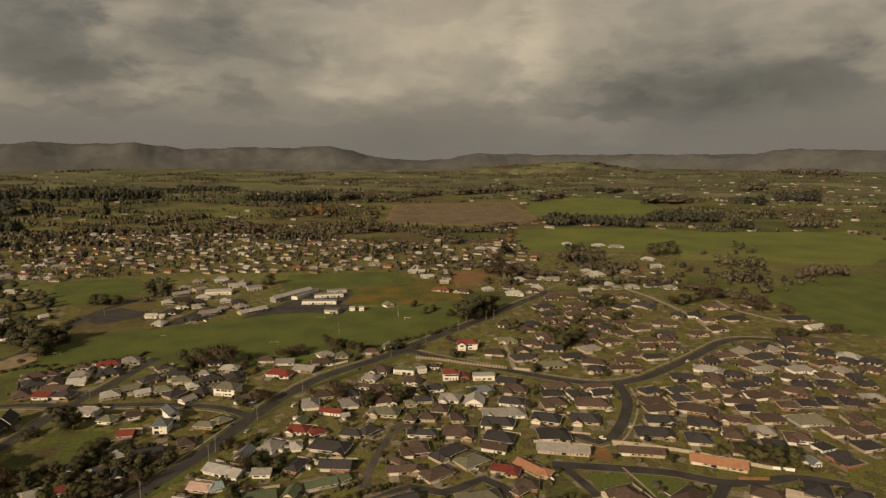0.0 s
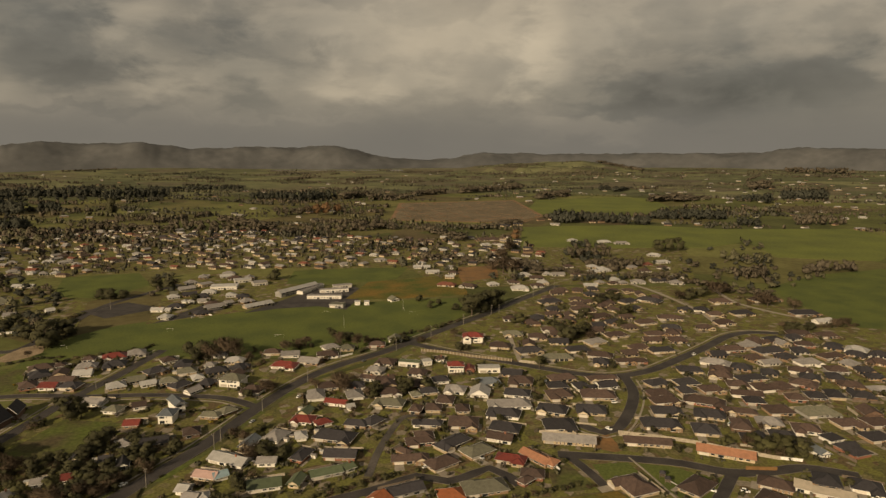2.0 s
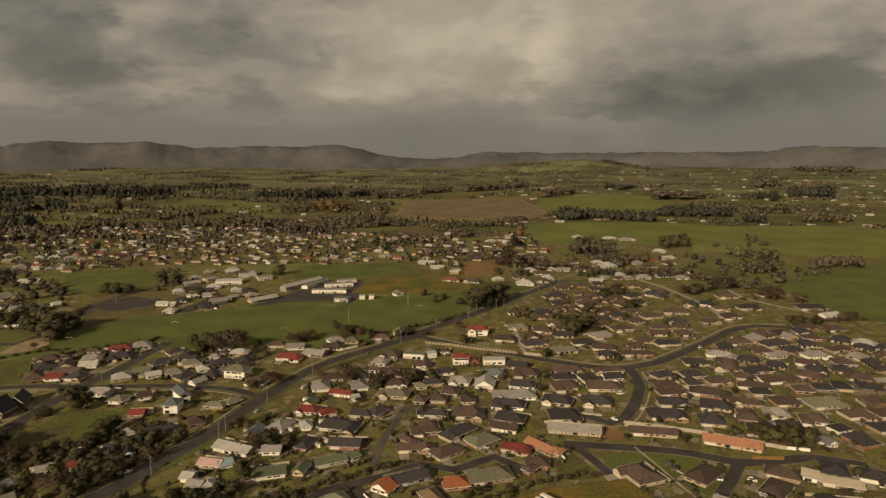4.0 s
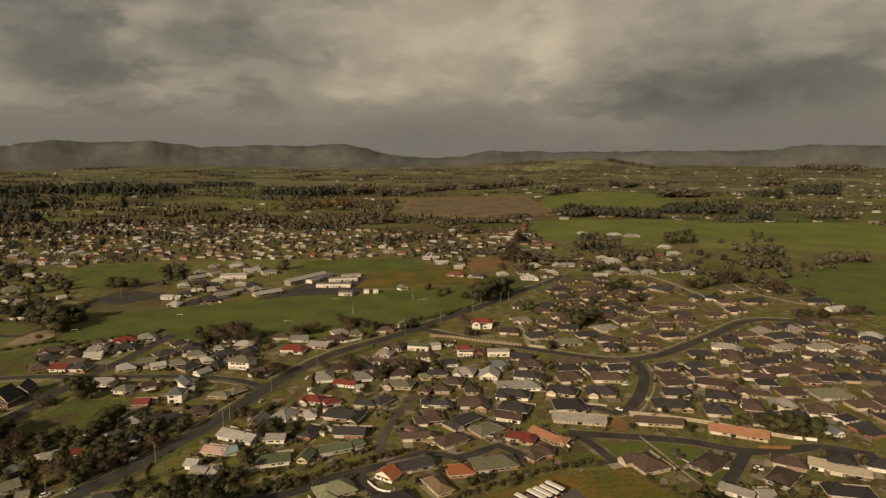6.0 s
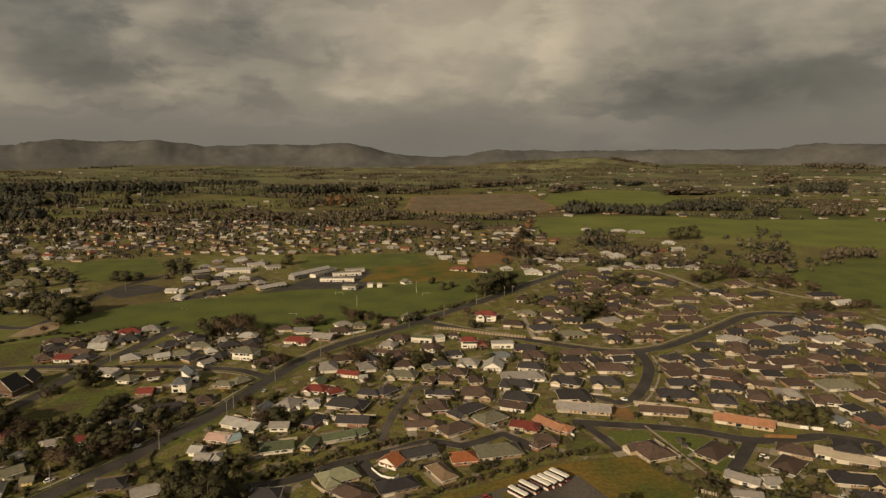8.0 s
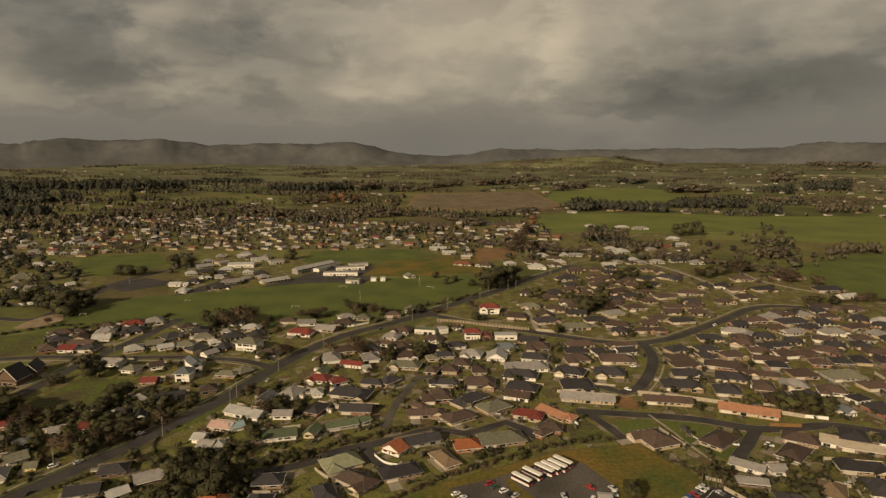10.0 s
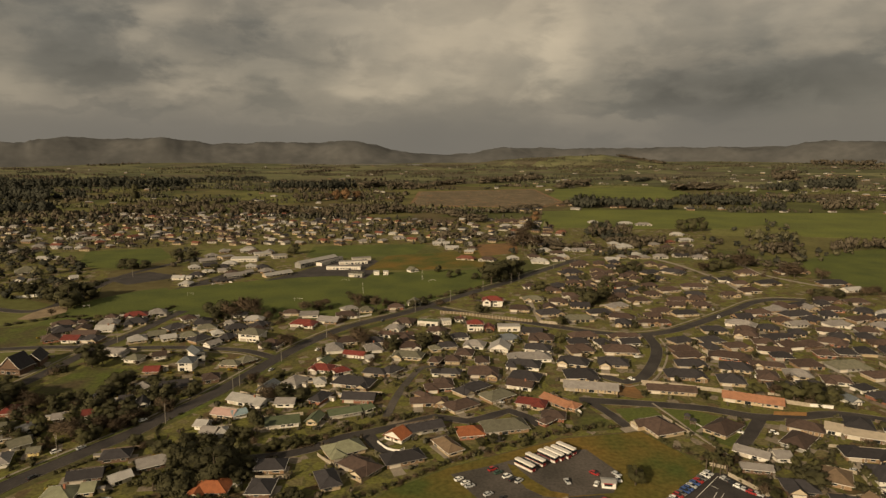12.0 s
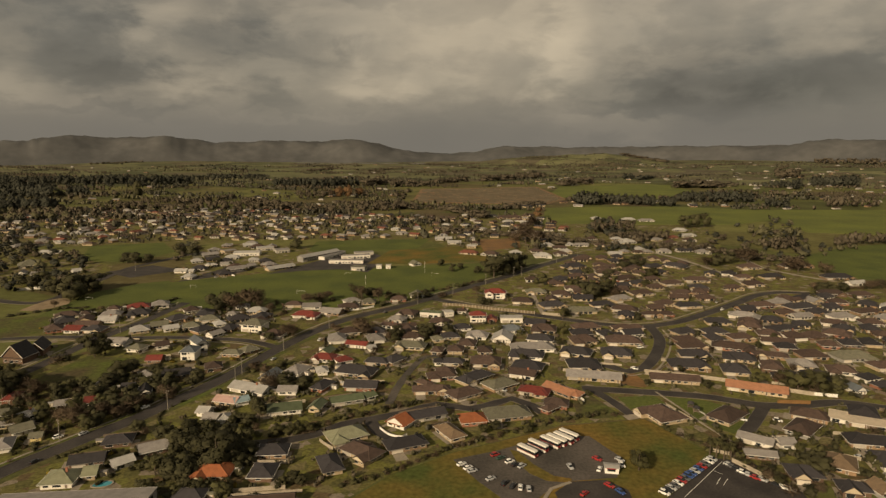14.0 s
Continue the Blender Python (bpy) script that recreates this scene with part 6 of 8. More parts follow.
house(148.6, 372.5, 16.9, 8.8, 7, "br", "t", "h", 1, 2.6)
house(170.4, 370.8, 23.4, 9.8, -23, "br", "r", "h", 1, 2.6)
house(165.3, 351.5, 16.6, 9.8, -23, "dk", "c", "h", 1, -2.6)
house(154.4, 329.5, 12.8, 11.8, -12, "dk", "c", "h")
house(186.7, 356.7, 17.9, 6.3, -16, "br", "t", "h", 1, -1.8)
house(204.1, 383.4, 18.4, 7.8, -13, "br", "w", "g")
house(212.0, 356.1, 15.0, 10.8, 1, "br", "t", "h")
house(232.5, 376.1, 10.2, 8.8, -9, "br", "r", "h")
house(247.4, 378.5, 10.9, 9.8, -9, "dk", "b", "h")
house(234.9, 353.1, 20.4, 11.8, 8, "ol", "g", "h", 1, 2.6)
house(212.3, 331.4, 13.4, 8.8, -18, "br", "w", "h", 1, -3.4)
house(222.3, 320.7, 9.2, 7.7, 18, "dk", "w", "h")
house(205.6, 304.4, 6.1, 8.8, 13, "bl", "w", "x")
house(174.0, 271.4, 6.0, 8.6, -31, "cr", "w", "g")
house(184.9, 264.7, 16.6, 6.7, -24, "cr", "b", "g")
house(174.4, 245.8, 18.5, 8.3, -10, "dk", "t", "h", 1, 2.6)
house(147.9, 226.5, 11.0, 11.9, -29, "tn", "t", "h")
house(126.0, 248.6, 12.9, 6.0, -36, "gy", "w", "g")
house(122.9, 236.0, 11.0, 4.5, -12, "gy", "b", "g")
house(138.6, 245.2, 5.9, 6.5, 1, "gy", "w", "g")
house(147.8, 256.9, 9.4, 15.6, -46, "br", "g", "h")
house(119.6, 269.9, 10.4, 16.4, -50, "br", "c", "h")
house(90.5, 273.8, 16.3, 12.8, -70, "br", "c", "h", 1, -3.4)
house(132.2, 219.9, 11.1, 8.3, -10, "dk", "b", "h", 1, -2.9)
house(144.3, 210.5, 9.9, 6.0, -15, "dk", "b", "h", 1, -2.9)
house(155.4, 209.0, 7.5, 6.7, 10, "tn", "g", "x")
house(155.2, 403.4, 14.8, 8.8, 23, "dk", "c", "h", 1, 3.4)
house(174.7, 403.1, 14.7, 9.8, 9, "dk", "c", "h", 1, -3.4)
house(185.9, 427.7, 16.0, 8.8, -3, "dk", "c", "h")
house(209.0, 443.4, 19.4, 9.8, -32, "gy", "w", "h", 1, 3.4)
house(201.0, 416.4, 14.4, 9.8, -28, "br", "c", "h", 1, -1.8)
house(186.3, 391.2, 14.3, 8.8, 9, "br", "t", "h", 1, 2.6)
house(222.5, 411.5, 20.8, 7.7, 7, "dk", "c", "h", 1, -3.4)
house(239.2, 474.1, 19.4, 9.8, 10, "br", "r", "h")
house(267.7, 469.5, 23.3, 10.8, 16, "dk", "t", "h", 1, 2.6)
house(286.4, 499.9, 14.1, 8.8, 14, "dk", "b", "h", 1, -2.6)
house(262.9, 425.6, 14.5, 8.8, -29, "br", "w", "h", 1, 1.8)
house(250.4, 400.7, 15.9, 9.8, -32, "br", "r", "h", 1, 2.6)
house(282.1, 443.1, 16.8, 9.8, 10, "gy", "w", "h", 1, 3.4)
house(291.3, 426.1, 13.8, 9.8, -9, "br", "g", "h")
house(316.0, 515.8, 18.9, 9.8, -10, "br", "b", "h", 1, 1.8)
house(302.8, 485.6, 13.4, 8.8, -12, "br", "r", "h")
house(363.3, 557.3, 17.3, 7.8, 16, "wh", "w", "g")
house(361.1, 581.3, 25.9, 11.8, 1, "dk", "t", "h", 1, 2.6)
house(338.1, 510.3, 16.3, 9.8, 1, "br", "b", "h")
house(182.8, 473.1, 19.0, 8.0, 10, "dk", "c", "h")
house(211.8, 534.6, 16.0, 9.8, -13, "dk", "c", "h", 1, -2.6)
house(223.4, 566.6, 21.6, 9.8, -10, "br", "c", "h")
house(264.9, 597.6, 12.8, 9.8, -20, "dk", "w", "h", 1, 2.6)
house(273.2, 579.7, 14.2, 9.8, 1, "br", "c", "h", 1, 2.6)
house(268.3, 551.0, 16.7, 9.8, 1, "br", "c", "h", 1, -3.4)
house(301.1, 584.0, 20.1, 9.8, 7, "dk", "c", "h", 1, 2.6)
house(300.9, 628.9, 20.2, 11.8, 1, "br", "c", "h", 1, -1.8)
house(352.7, 638.7, 32.1, 10.8, 11, "br", "t", "h", 1, 3.4)
house(197.5, 552.1, 17.9, 9.8, 14, "br", "c", "h")
house(167.4, 479.7, 15.2, 8.8, 13, "br", "c", "h", 1, 1.8)
house(156.1, 448.4, 11.2, 6.4, 1, "br", "r", "h")
house(225.0, 636.5, 24.4, 10.8, -40, "dk", "c", "h", 1, 3.4)
house(192.4, 515.6, 16.5, 8.8, 1, "br", "t", "h", 1, 2.6)
house(207.5, 633.1, 19.4, 9.8, 34, "dk", "c", "h", 1, 1.8)
house(334.7, 473.3, 14.1, 9.8, -45, "wh", "w", "h", 1, -3.4)
house(308.6, 457.3, 19.3, 8.8, 18, "br", "t", "h", 1, 2.6)
house(-122.7, 471.2, 11.9, 7.8, 1, "br", "c", "h")
house(-107.2, 465.5, 12.9, 8.8, 8, "gy", "w", "g")
house(-90.8, 449.6, 15.1, 9.8, -16, "gy", "t", "g")
house(-107.1, 440.8, 17.7, 8.8, -8, "rd", "w", "h", 1, 2.6)
house(-78.5, 465.2, 14.8, 8.8, 12, "br", "w", "h", 1, 1.8)
house(-65.7, 480.9, 9.3, 8.8, 1, "ol", "c", "h")
house(-78.0, 484.3, 11.6, 7.8, 33, "gy", "w", "h")
house(-29.3, 503.8, 10.6, 7.8, 1, "ol", "w", "x")
house(-134.7, 406.1, 14.9, 10.8, -12, "ol", "w", "h", 2)
house(-43.7, 416.2, 10.3, 6.0, -20, "br", "w", "g")
house(-30.5, 413.8, 11.6, 6.4, 20, "br", "w", "g")
house(-49.4, 399.3, 11.1, 9.8, 12, "dk", "w", "h")
house(-8.6, 385.5, 6.3, 6.7, 15, "ol", "c", "h")
house(-26.7, 370.6, 18.0, 8.8, -11, "ol", "c", "h", 1, -2.6)
house(-10.0, 361.4, 6.2, 8.8, -15, "br", "t", "h")
house(-7.4, 342.9, 5.4, 6.0, 1, "dk", "w", "h")
house(-160.6, 442.9, 6.6, 6.8, 1, "gy", "w", "h")
house(-160.8, 465.4, 9.0, 7.8, 1, "gy", "w", "h")
house(-43.2, 490.4, 11.6, 7.8, 1, "br", "r", "h")
house(-143.8, 684.0, 55.1, 9.4, 56, "wh", "g", "g", 2)
house(-112.8, 655.2, 36.0, 8.0, 1, "gy", "w", "s")
house(-106.6, 685.7, 31.3, 7.0, 14, "gy", "w", "s")
house(-100.3, 707.7, 21.3, 7.0, 21, "gy", "w", "s")
house(-131.1, 694.7, 42.5, 8.0, 67, "gy", "w", "s")
house(-94.6, 617.3, 14.3, 10.0, -10, "ol", "g", "s")
house(-74.7, 627.9, 5.3, 6.0, 1, "wh", "w", "s")
house(-65.2, 628.1, 4.7, 6.0, 1, "wh", "w", "s")
house(-36.6, 643.9, 9.6, 7.8, 37, "ol", "w", "x")
house(-171.5, 621.9, 29.2, 8.8, 44, "wh", "c", "g")
house(-212.3, 613.8, 19.2, 9.8, 36, "gy", "g", "g")
house(-204.1, 631.6, 7.3, 7.8, 48, "gy", "g", "g")
house(-233.7, 638.7, 11.2, 7.8, 16, "gy", "w", "g")
house(-253.2, 636.8, 4.5, 6.0, 1, "wh", "w", "h")
house(-244.8, 635.4, 4.7, 6.8, 29, "wh", "w", "h")
house(-276.3, 670.4, 7.0, 8.8, 26, "ol", "y", "g")
house(-270.9, 695.3, 16.6, 9.8, 39, "gy", "g", "g")
house(-266.0, 601.5, 11.1, 7.8, 1, "wh", "w", "g")
house(-255.6, 601.7, 4.0, 5.8, 1, "wh", "w", "g")
house(-255.2, 714.3, 14.6, 12.0, 49, "gy", "c", "s")
house(-232.8, 699.6, 28.7, 16.0, 8, "wh", "w", "s")
house(-221.5, 736.7, 19.3, 12.0, 25, "wh", "w", "s")
house(-196.9, 721.2, 16.0, 14.0, 28, "gy", "w", "s")
house(-250.0, 763.6, 13.6, 8.8, 18, "wh", "w", "g")
house(-431.5, 627.5, 19.8, 19.8, 34, "ol", "c", "h", 1, -2.6)
house(-413.7, 586.7, 7.4, 9.8, 19, "gy", "w", "x")
house(-395.2, 581.8, 9.5, 8.8, 15, "gy", "w", "g")
house(-365.8, 599.8, 6.9, 8.8, 45, "wh", "w", "g")
house(-499.9, 783.7, 7.6, 8.8, 1, "wh", "w", "h")
house(-482.1, 781.7, 8.8, 8.8, 27, "gy", "w", "h")
house(-470.9, 784.2, 8.3, 8.8, 1, "wh", "w", "h")
house(-525.5, 792.6, 13.9, 9.8, 38, "gy", "w", "h", 1, 2.6)
house(-525.2, 752.0, 15.9, 9.8, 72, "gy", "g", "h")
house(-462.3, 708.5, 23.0, 7.8, 1, "wh", "w", "g")
house(-568.7, 855.9, 11.4, 8.8, 26, "gy", "c", "h")
house(-543.3, 862.0, 10.3, 8.8, 29, "wh", "w", "h")
house(-524.1, 862.3, 13.8, 8.8, 22, "wh", "w", "h")
house(-497.9, 860.1, 18.2, 8.8, 34, "gy", "w", "h", 1, 1.8)
house(117.7, 770.5, 15.7, 9.8, 15, "wh", "w", "h", 1, 1.8)
house(129.7, 751.5, 16.7, 8.8, 1, "br", "w", "h")
house(100.8, 693.1, 18.3, 11.8, 1, "wh", "w", "h", 1, 3.4)
house(123.1, 708.0, 14.5, 9.8, 1, "br", "w", "h", 1, -3.4)
house(145.7, 777.7, 10.1, 8.8, 1, "wh", "w", "h")
house(159.9, 773.5, 15.8, 8.8, 1, "gy", "w", "g")
house(201.8, 726.6, 8.7, 8.8, 23, "gy", "c", "h")
house(215.5, 723.0, 10.9, 6.7, 18, "br", "c", "h")
house(227.5, 723.2, 10.4, 8.2, 18, "gy", "c", "h")
house(245.4, 727.4, 16.5, 9.8, -11, "gy", "w", "h", 1, -1.8)
house(279.7, 735.9, 30.7, 9.8, 8, "dk", "w", "g")
house(329.2, 916.9, 19.0, 9.8, -34, "wh", "w", "h")
house(293.8, 840.4, 18.2, 8.8, 16, "rd", "r", "h")
house(323.3, 859.5, 22.4, 8.8, 26, "wh", "w", "h", 1, 2.6)
house(246.5, 850.0, 17.5, 9.8, 16, "wh", "w", "h")
house(292.9, 1048.8, 21.7, 9.8, 1, "wh", "w", "h", 1, -2.6)
house(318.2, 1033.6, 24.9, 9.8, 1, "gy", "w", "h", 1, 1.8)
house(244.4, 1068.2, 14.5, 8.8, 31, "wh", "w", "h", 1, 2.6)
house(97.8, 1073.5, 40.9, 11.8, 12, "br", "r", "h", 1, -3.4)
house(91.9, 1017.6, 15.8, 8.8, 26, "wh", "w", "h", 1, 1.8)
house(-11.9, 821.9, 21.3, 9.8, 1, "wh", "w", "g")
house(2.2, 788.6, 16.1, 9.8, 1, "wh", "w", "g")
house(-114.4, 843.0, 14.8, 9.8, 19, "gy", "w", "h")
house(-69.6, 876.8, 15.7, 9.8, 20, "gy", "w", "h", 1, -1.8)
house(74.0, 716.5, 12.0, 8.8, 17, "wh", "w", "h")
house(41.0, 706.5, 17.7, 9.8, -21, "br", "w", "h", 1, -2.6)
house(17.1, 713.6, 20.9, 9.8, -18, "or", "c", "h")
house(-127.6, 184.9, 51.1, 16.0, 6, "gy", "g", "s", 2)
house(296.8, 388.6, 13.1, 8.5, -7, "gy", "t", "h", 1, -3.4)
house(242.9, 338.1, 14.5, 9.3, 8, "br", "c", "h", 1, 3.4)
far_plot(247.0, 453.4, 12.4, 9.7, 12, "br", "t", "h")
house(196.1, 340.2, 13.2, 9.6, -15, "gy", "c", "h", 1, -3.4)
house(226.6, 399.3, 11.9, 10.5, 101, "br", "w", "h")
far_plot(274.6, 501.7, 14.9, 9.6, 105, "br", "c", "h")
house(271.2, 357.7, 11.0, 10.4, 84, "br", "b", "g")
house(266.4, 384.8, 12.4, 9.1, 80, "dk", "c", "h")
far_plot(272.7, 455.2, 12.6, 10.4, 18, "dk", "t", "h")
far_plot(326.7, 462.3, 13.6, 8.9, -47, "dk", "t", "h")
far_plot(224.3, 433.0, 12.2, 9.8, -29, "dk", "b", "h")
far_plot(252.9, 443.7, 14.2, 8.5, 13, "gy", "w", "g")
far_plot(221.8, 461.6, 12.3, 10.5, 10, "dk", "t", "g")
far_plot(309.6, 412.5, 11.0, 8.9, -12, "dk", "t", "h")
far_plot(287.1, 416.3, 11.9, 9.4, 79, "dk", "r", "h")
house(206.2, 398.7, 12.9, 9.4, -12, "br", "b", "h", 1, 3.4)
house(149.0, 385.2, 14.0, 8.6, 11, "br", "b", "h", 1, 2.6)
far_plot(312.3, 440.4, 12.0, 8.9, 20, "gy", "c", "h")
far_plot(331.3, 443.9, 13.2, 10.1, -50, "br", "r", "h")
far_plot(256.7, 493.9, 14.9, 9.5, 191, "gy", "t", "h")
far_plot(311.5, 425.6, 11.6, 9.4, -10, "dk", "t", "h")
house(194.2, 321.5, 12.5, 10.2, -13, "dk", "t", "h", 1, 2.6)
far_plot(284.4, 405.9, 14.2, 8.6, 167, "br", "b", "h")
far_plot(239.0, 422.2, 10.7, 8.9, -28, "dk", "c", "h")
far_plot(327.4, 481.8, 14.3, 9.6, 43, "dk", "t", "h")
far_plot(344.3, 460.9, 12.4, 10.4, -49, "dk", "w", "h")
far_plot(233.6, 404.2, 13.4, 9.3, 195, "br", "b", "h")
house(228.2, 311.9, 13.9, 9.9, 108, "dk", "r", "h", 1, 1.8)
far_plot(289.9, 470.3, 11.6, 10.5, -14, "dk", "w", "h")
house(261.1, 338.6, 14.0, 10.3, 7, "br", "b", "h", 1, 1.8)
house(279.7, 388.0, 13.2, 9.4, 168, "dk", "b", "h", 1, 3.4)
house(183.8, 339.5, 14.1, 9.8, 75, "br", "b", "h")
house(179.1, 328.4, 12.9, 8.8, 167, "dk", "r", "h", 1, -2.6)
far_plot(292.0, 494.4, 10.5, 9.7, 101, "gy", "c", "g")
house(172.4, 394.6, 11.7, 8.7, 102, "dk", "t", "h")
house(247.5, 320.4, 13.8, 9.7, 11, "dk", "t", "h")
house(203.6, 371.7, 11.4, 9.0, -9, "dk", "r", "h")
far_plot(261.6, 411.9, 11.9, 10.0, -30, "dk", "c", "h")
far_plot(206.3, 429.3, 12.4, 9.5, -30, "br", "b", "h")
far_plot(305.8, 505.6, 11.1, 9.6, -11, "dk", "w", "h")
far_plot(168.7, 688.0, 12.6, 9.9, 88, "br", "t", "h")
far_plot(182.5, 699.7, 11.4, 9.6, 181, "dk", "t", "h")
far_plot(149.5, 619.0, 14.5, 10.1, 2, "br", "c", "h")
far_plot(116.8, 581.7, 14.2, 9.3, -3, "br", "r", "h")
far_plot(183.4, 499.4, 13.7, 9.6, -3, "br", "c", "g")
far_plot(202.2, 689.0, 13.1, 8.6, 178, "br", "r", "h")
far_plot(104.8, 573.0, 12.7, 10.4, 90, "dk", "t", "h")
far_plot(153.1, 641.2, 13.8, 8.7, 5, "br", "c", "h")
far_plot(186.7, 572.3, 11.8, 8.7, 15, "br", "t", "h")
far_plot(224.0, 670.1, 12.6, 8.6, 266, "br", "c", "g")
far_plot(125.8, 445.6, 10.5, 10.3, -15, "dk", "c", "h")
far_plot(236.3, 650.9, 13.6, 9.1, -42, "br", "c", "h")
far_plot(178.2, 537.3, 12.6, 9.5, 11, "br", "c", "h")
far_plot(178.4, 668.4, 11.8, 10.3, 84, "dk", "r", "h")
far_plot(183.9, 624.3, 14.7, 8.9, 31, "br", "c", "h")
far_plot(138.4, 670.9, 14.5, 9.8, 5, "br", "c", "g")
far_plot(189.7, 660.7, 11.7, 9.4, 82, "br", "c", "h")
far_plot(150.1, 543.4, 10.6, 9.8, 11, "dk", "c", "g")
far_plot(96.2, 557.3, 14.0, 9.0, 86, "br", "r", "h")
far_plot(182.6, 639.9, 12.2, 9.7, 31, "dk", "t", "h")
far_plot(112.6, 523.0, 12.2, 9.2, 89, "br", "t", "h")
far_plot(159.8, 471.0, 10.9, 10.0, 99, "br", "c", "h")
far_plot(84.1, 493.8, 11.7, 8.9, 84, "br", "c", "g")
far_plot(220.3, 681.5, 11.9, 9.0, 358, "br", "c", "h")
far_plot(249.2, 598.2, 13.1, 8.7, -17, "dk", "c", "h")
far_plot(164.3, 630.4, 13.1, 9.1, 2, "br", "c", "h")
far_plot(213.9, 524.1, 13.5, 9.4, 77, "br", "t", "h")
far_plot(124.7, 606.8, 12.5, 9.7, 108, "dk", "c", "h")
far_plot(204.5, 605.0, 11.8, 9.1, 28, "dk", "c", "h")
far_plot(168.5, 553.7, 14.0, 9.9, 11, "dk", "t", "h")
far_plot(186.1, 604.0, 13.0, 9.2, 121, "br", "c", "g")
far_plot(205.4, 498.1, 12.6, 10.5, 0, "br", "t", "h")
far_plot(146.3, 685.3, 14.0, 9.0, 7, "br", "r", "h")
far_plot(104.8, 495.0, 14.7, 10.4, -3, "dk", "c", "g")
far_plot(244.4, 536.1, 13.8, 8.6, 4, "br", "c", "h")
far_plot(150.2, 534.2, 12.9, 9.2, 99, "br", "c", "h")
far_plot(174.6, 613.8, 10.8, 8.9, 33, "br", "c", "h")
far_plot(126.1, 648.5, 11.6, 8.6, 22, "br", "r", "h")
far_plot(136.8, 582.7, 10.8, 9.1, 90, "br", "c", "g")
far_plot(132.7, 564.8, 13.4, 8.5, 89, "br", "r", "g")
far_plot(105.2, 402.6, 11.0, 8.8, 102, "dk", "w", "h")
house(118.8, 399.1, 12.4, 9.4, 12, "dk", "w", "g")
house(85.0, 398.6, 12.6, 9.1, 3, "dk", "t", "h")
house(14.1, 378.5, 11.0, 9.5, 80, "br", "c", "h")
house(-25.4, 388.9, 12.8, 9.1, 14, "br", "w", "h", 1, 3.4)
far_plot(-10.5, 424.7, 11.9, 9.3, -15, "br", "w", "h")
far_plot(-9.7, 402.7, 10.9, 9.9, 10, "br", "t", "h")
far_plot(-23.9, 407.6, 11.0, 9.1, 109, "br", "c", "g")
far_plot(56.5, 422.4, 13.1, 10.3, -15, "dk", "t", "g")
house(37.0, 323.5, 13.3, 8.7, -21, "br", "w", "g")
house(169.7, 214.4, 11.2, 9.0, 9, "gy", "w", "g")
house(176.7, 232.1, 13.2, 9.9, 79, "dk", "w", "h", 1, -1.8)
house(203.4, 268.8, 12.5, 10.0, -26, "dk", "w", "h", 1, 2.6)
house(195.2, 277.3, 11.8, 10.4, 67, "dk", "t", "h")
house(161.9, 272.5, 14.4, 8.5, -30, "br", "t", "h")
far_plot(-145.8, 451.2, 13.3, 9.5, -1, "wh", "c", "h")
far_plot(-176.5, 448.5, 14.3, 9.9, 93, "dk", "c", "h")
far_plot(-132.0, 424.6, 11.0, 9.6, 80, "br", "w", "g")
far_plot(-150.4, 430.1, 13.9, 9.3, 28, "dk", "c", "h")
far_plot(-133.8, 440.8, 11.6, 8.6, 86, "dk", "t", "h")
house(-117.7, 392.6, 12.5, 10.0, -13, "br", "w", "h", 1, -1.8)
far_plot(-207.1, 401.5, 10.6, 9.6, 28, "wh", "c", "h")
far_plot(-146.5, 410.1, 10.5, 8.8, 80, "dk", "t", "h")
far_plot(-163.9, 404.3, 12.3, 8.5, 57, "dk", "t", "h")
far_plot(-270.2, 654.8, 11.0, 9.7, 28, "wh", "w", "h")
far_plot(-236.3, 752.1, 14.7, 9.6, 18, "br", "w", "h")
far_plot(-248.2, 574.0, 10.9, 10.0, -1, "wh", "w", "h")
far_plot(-241.6, 677.0, 14.6, 9.8, 12, "wh", "w", "h")
far_plot(-241.2, 656.5, 11.5, 10.5, 17, "dk", "g", "h")
far_plot(-186.4, 637.5, 12.2, 10.1, 49, "gy", "g", "h")
far_plot(-273.4, 765.6, 12.5, 9.1, 112, "gy", "g", "h")
far_plot(-254.2, 614.8, 13.4, 9.3, 3, "dk", "w", "h")
far_plot(-257.5, 666.0, 13.7, 10.2, 29, "dk", "g", "g")
far_plot(-210.0, 668.1, 11.0, 9.3, 103, "wh", "w", "h")
far_plot(-276.7, 727.9, 11.4, 10.2, 51, "gy", "w", "h")
far_plot(-251.9, 779.5, 14.0, 9.8, 16, "gy", "w", "h")
far_plot(-215.0, 759.3, 11.3, 10.2, 107, "gy", "g", "g")
far_plot(-218.7, 632.5, 11.2, 10.0, 139, "br", "g", "h")
far_plot(-195.4, 662.1, 12.2, 10.2, 100, "dk", "g", "h")
far_plot(-216.3, 588.8, 12.7, 9.3, 34, "dk", "g", "h")
far_plot(-268.3, 428.9, 14.7, 10.3, 119, "dk", "w", "h")
far_plot(-247.7, 439.8, 13.1, 9.5, 16, "gy", "t", "h")
far_plot(-229.4, 443.3, 14.4, 10.3, 16, "dk", "c", "h")
far_plot(-253.2, 401.3, 10.6, 9.1, -2, "rd", "w", "g")
far_plot(-278.1, 437.6, 14.6, 8.9, 27, "br", "w", "h")
far_plot(-224.8, 469.7, 11.9, 10.2, 24, "gy", "w", "h")
far_plot(-255.5, 430.9, 10.6, 9.1, 106, "br", "c", "g")
far_plot(-239.7, 401.6, 12.6, 8.7, -3, "dk", "t", "h")
far_plot(-40.4, 430.7, 11.0, 8.7, -18, "gy", "w", "h")
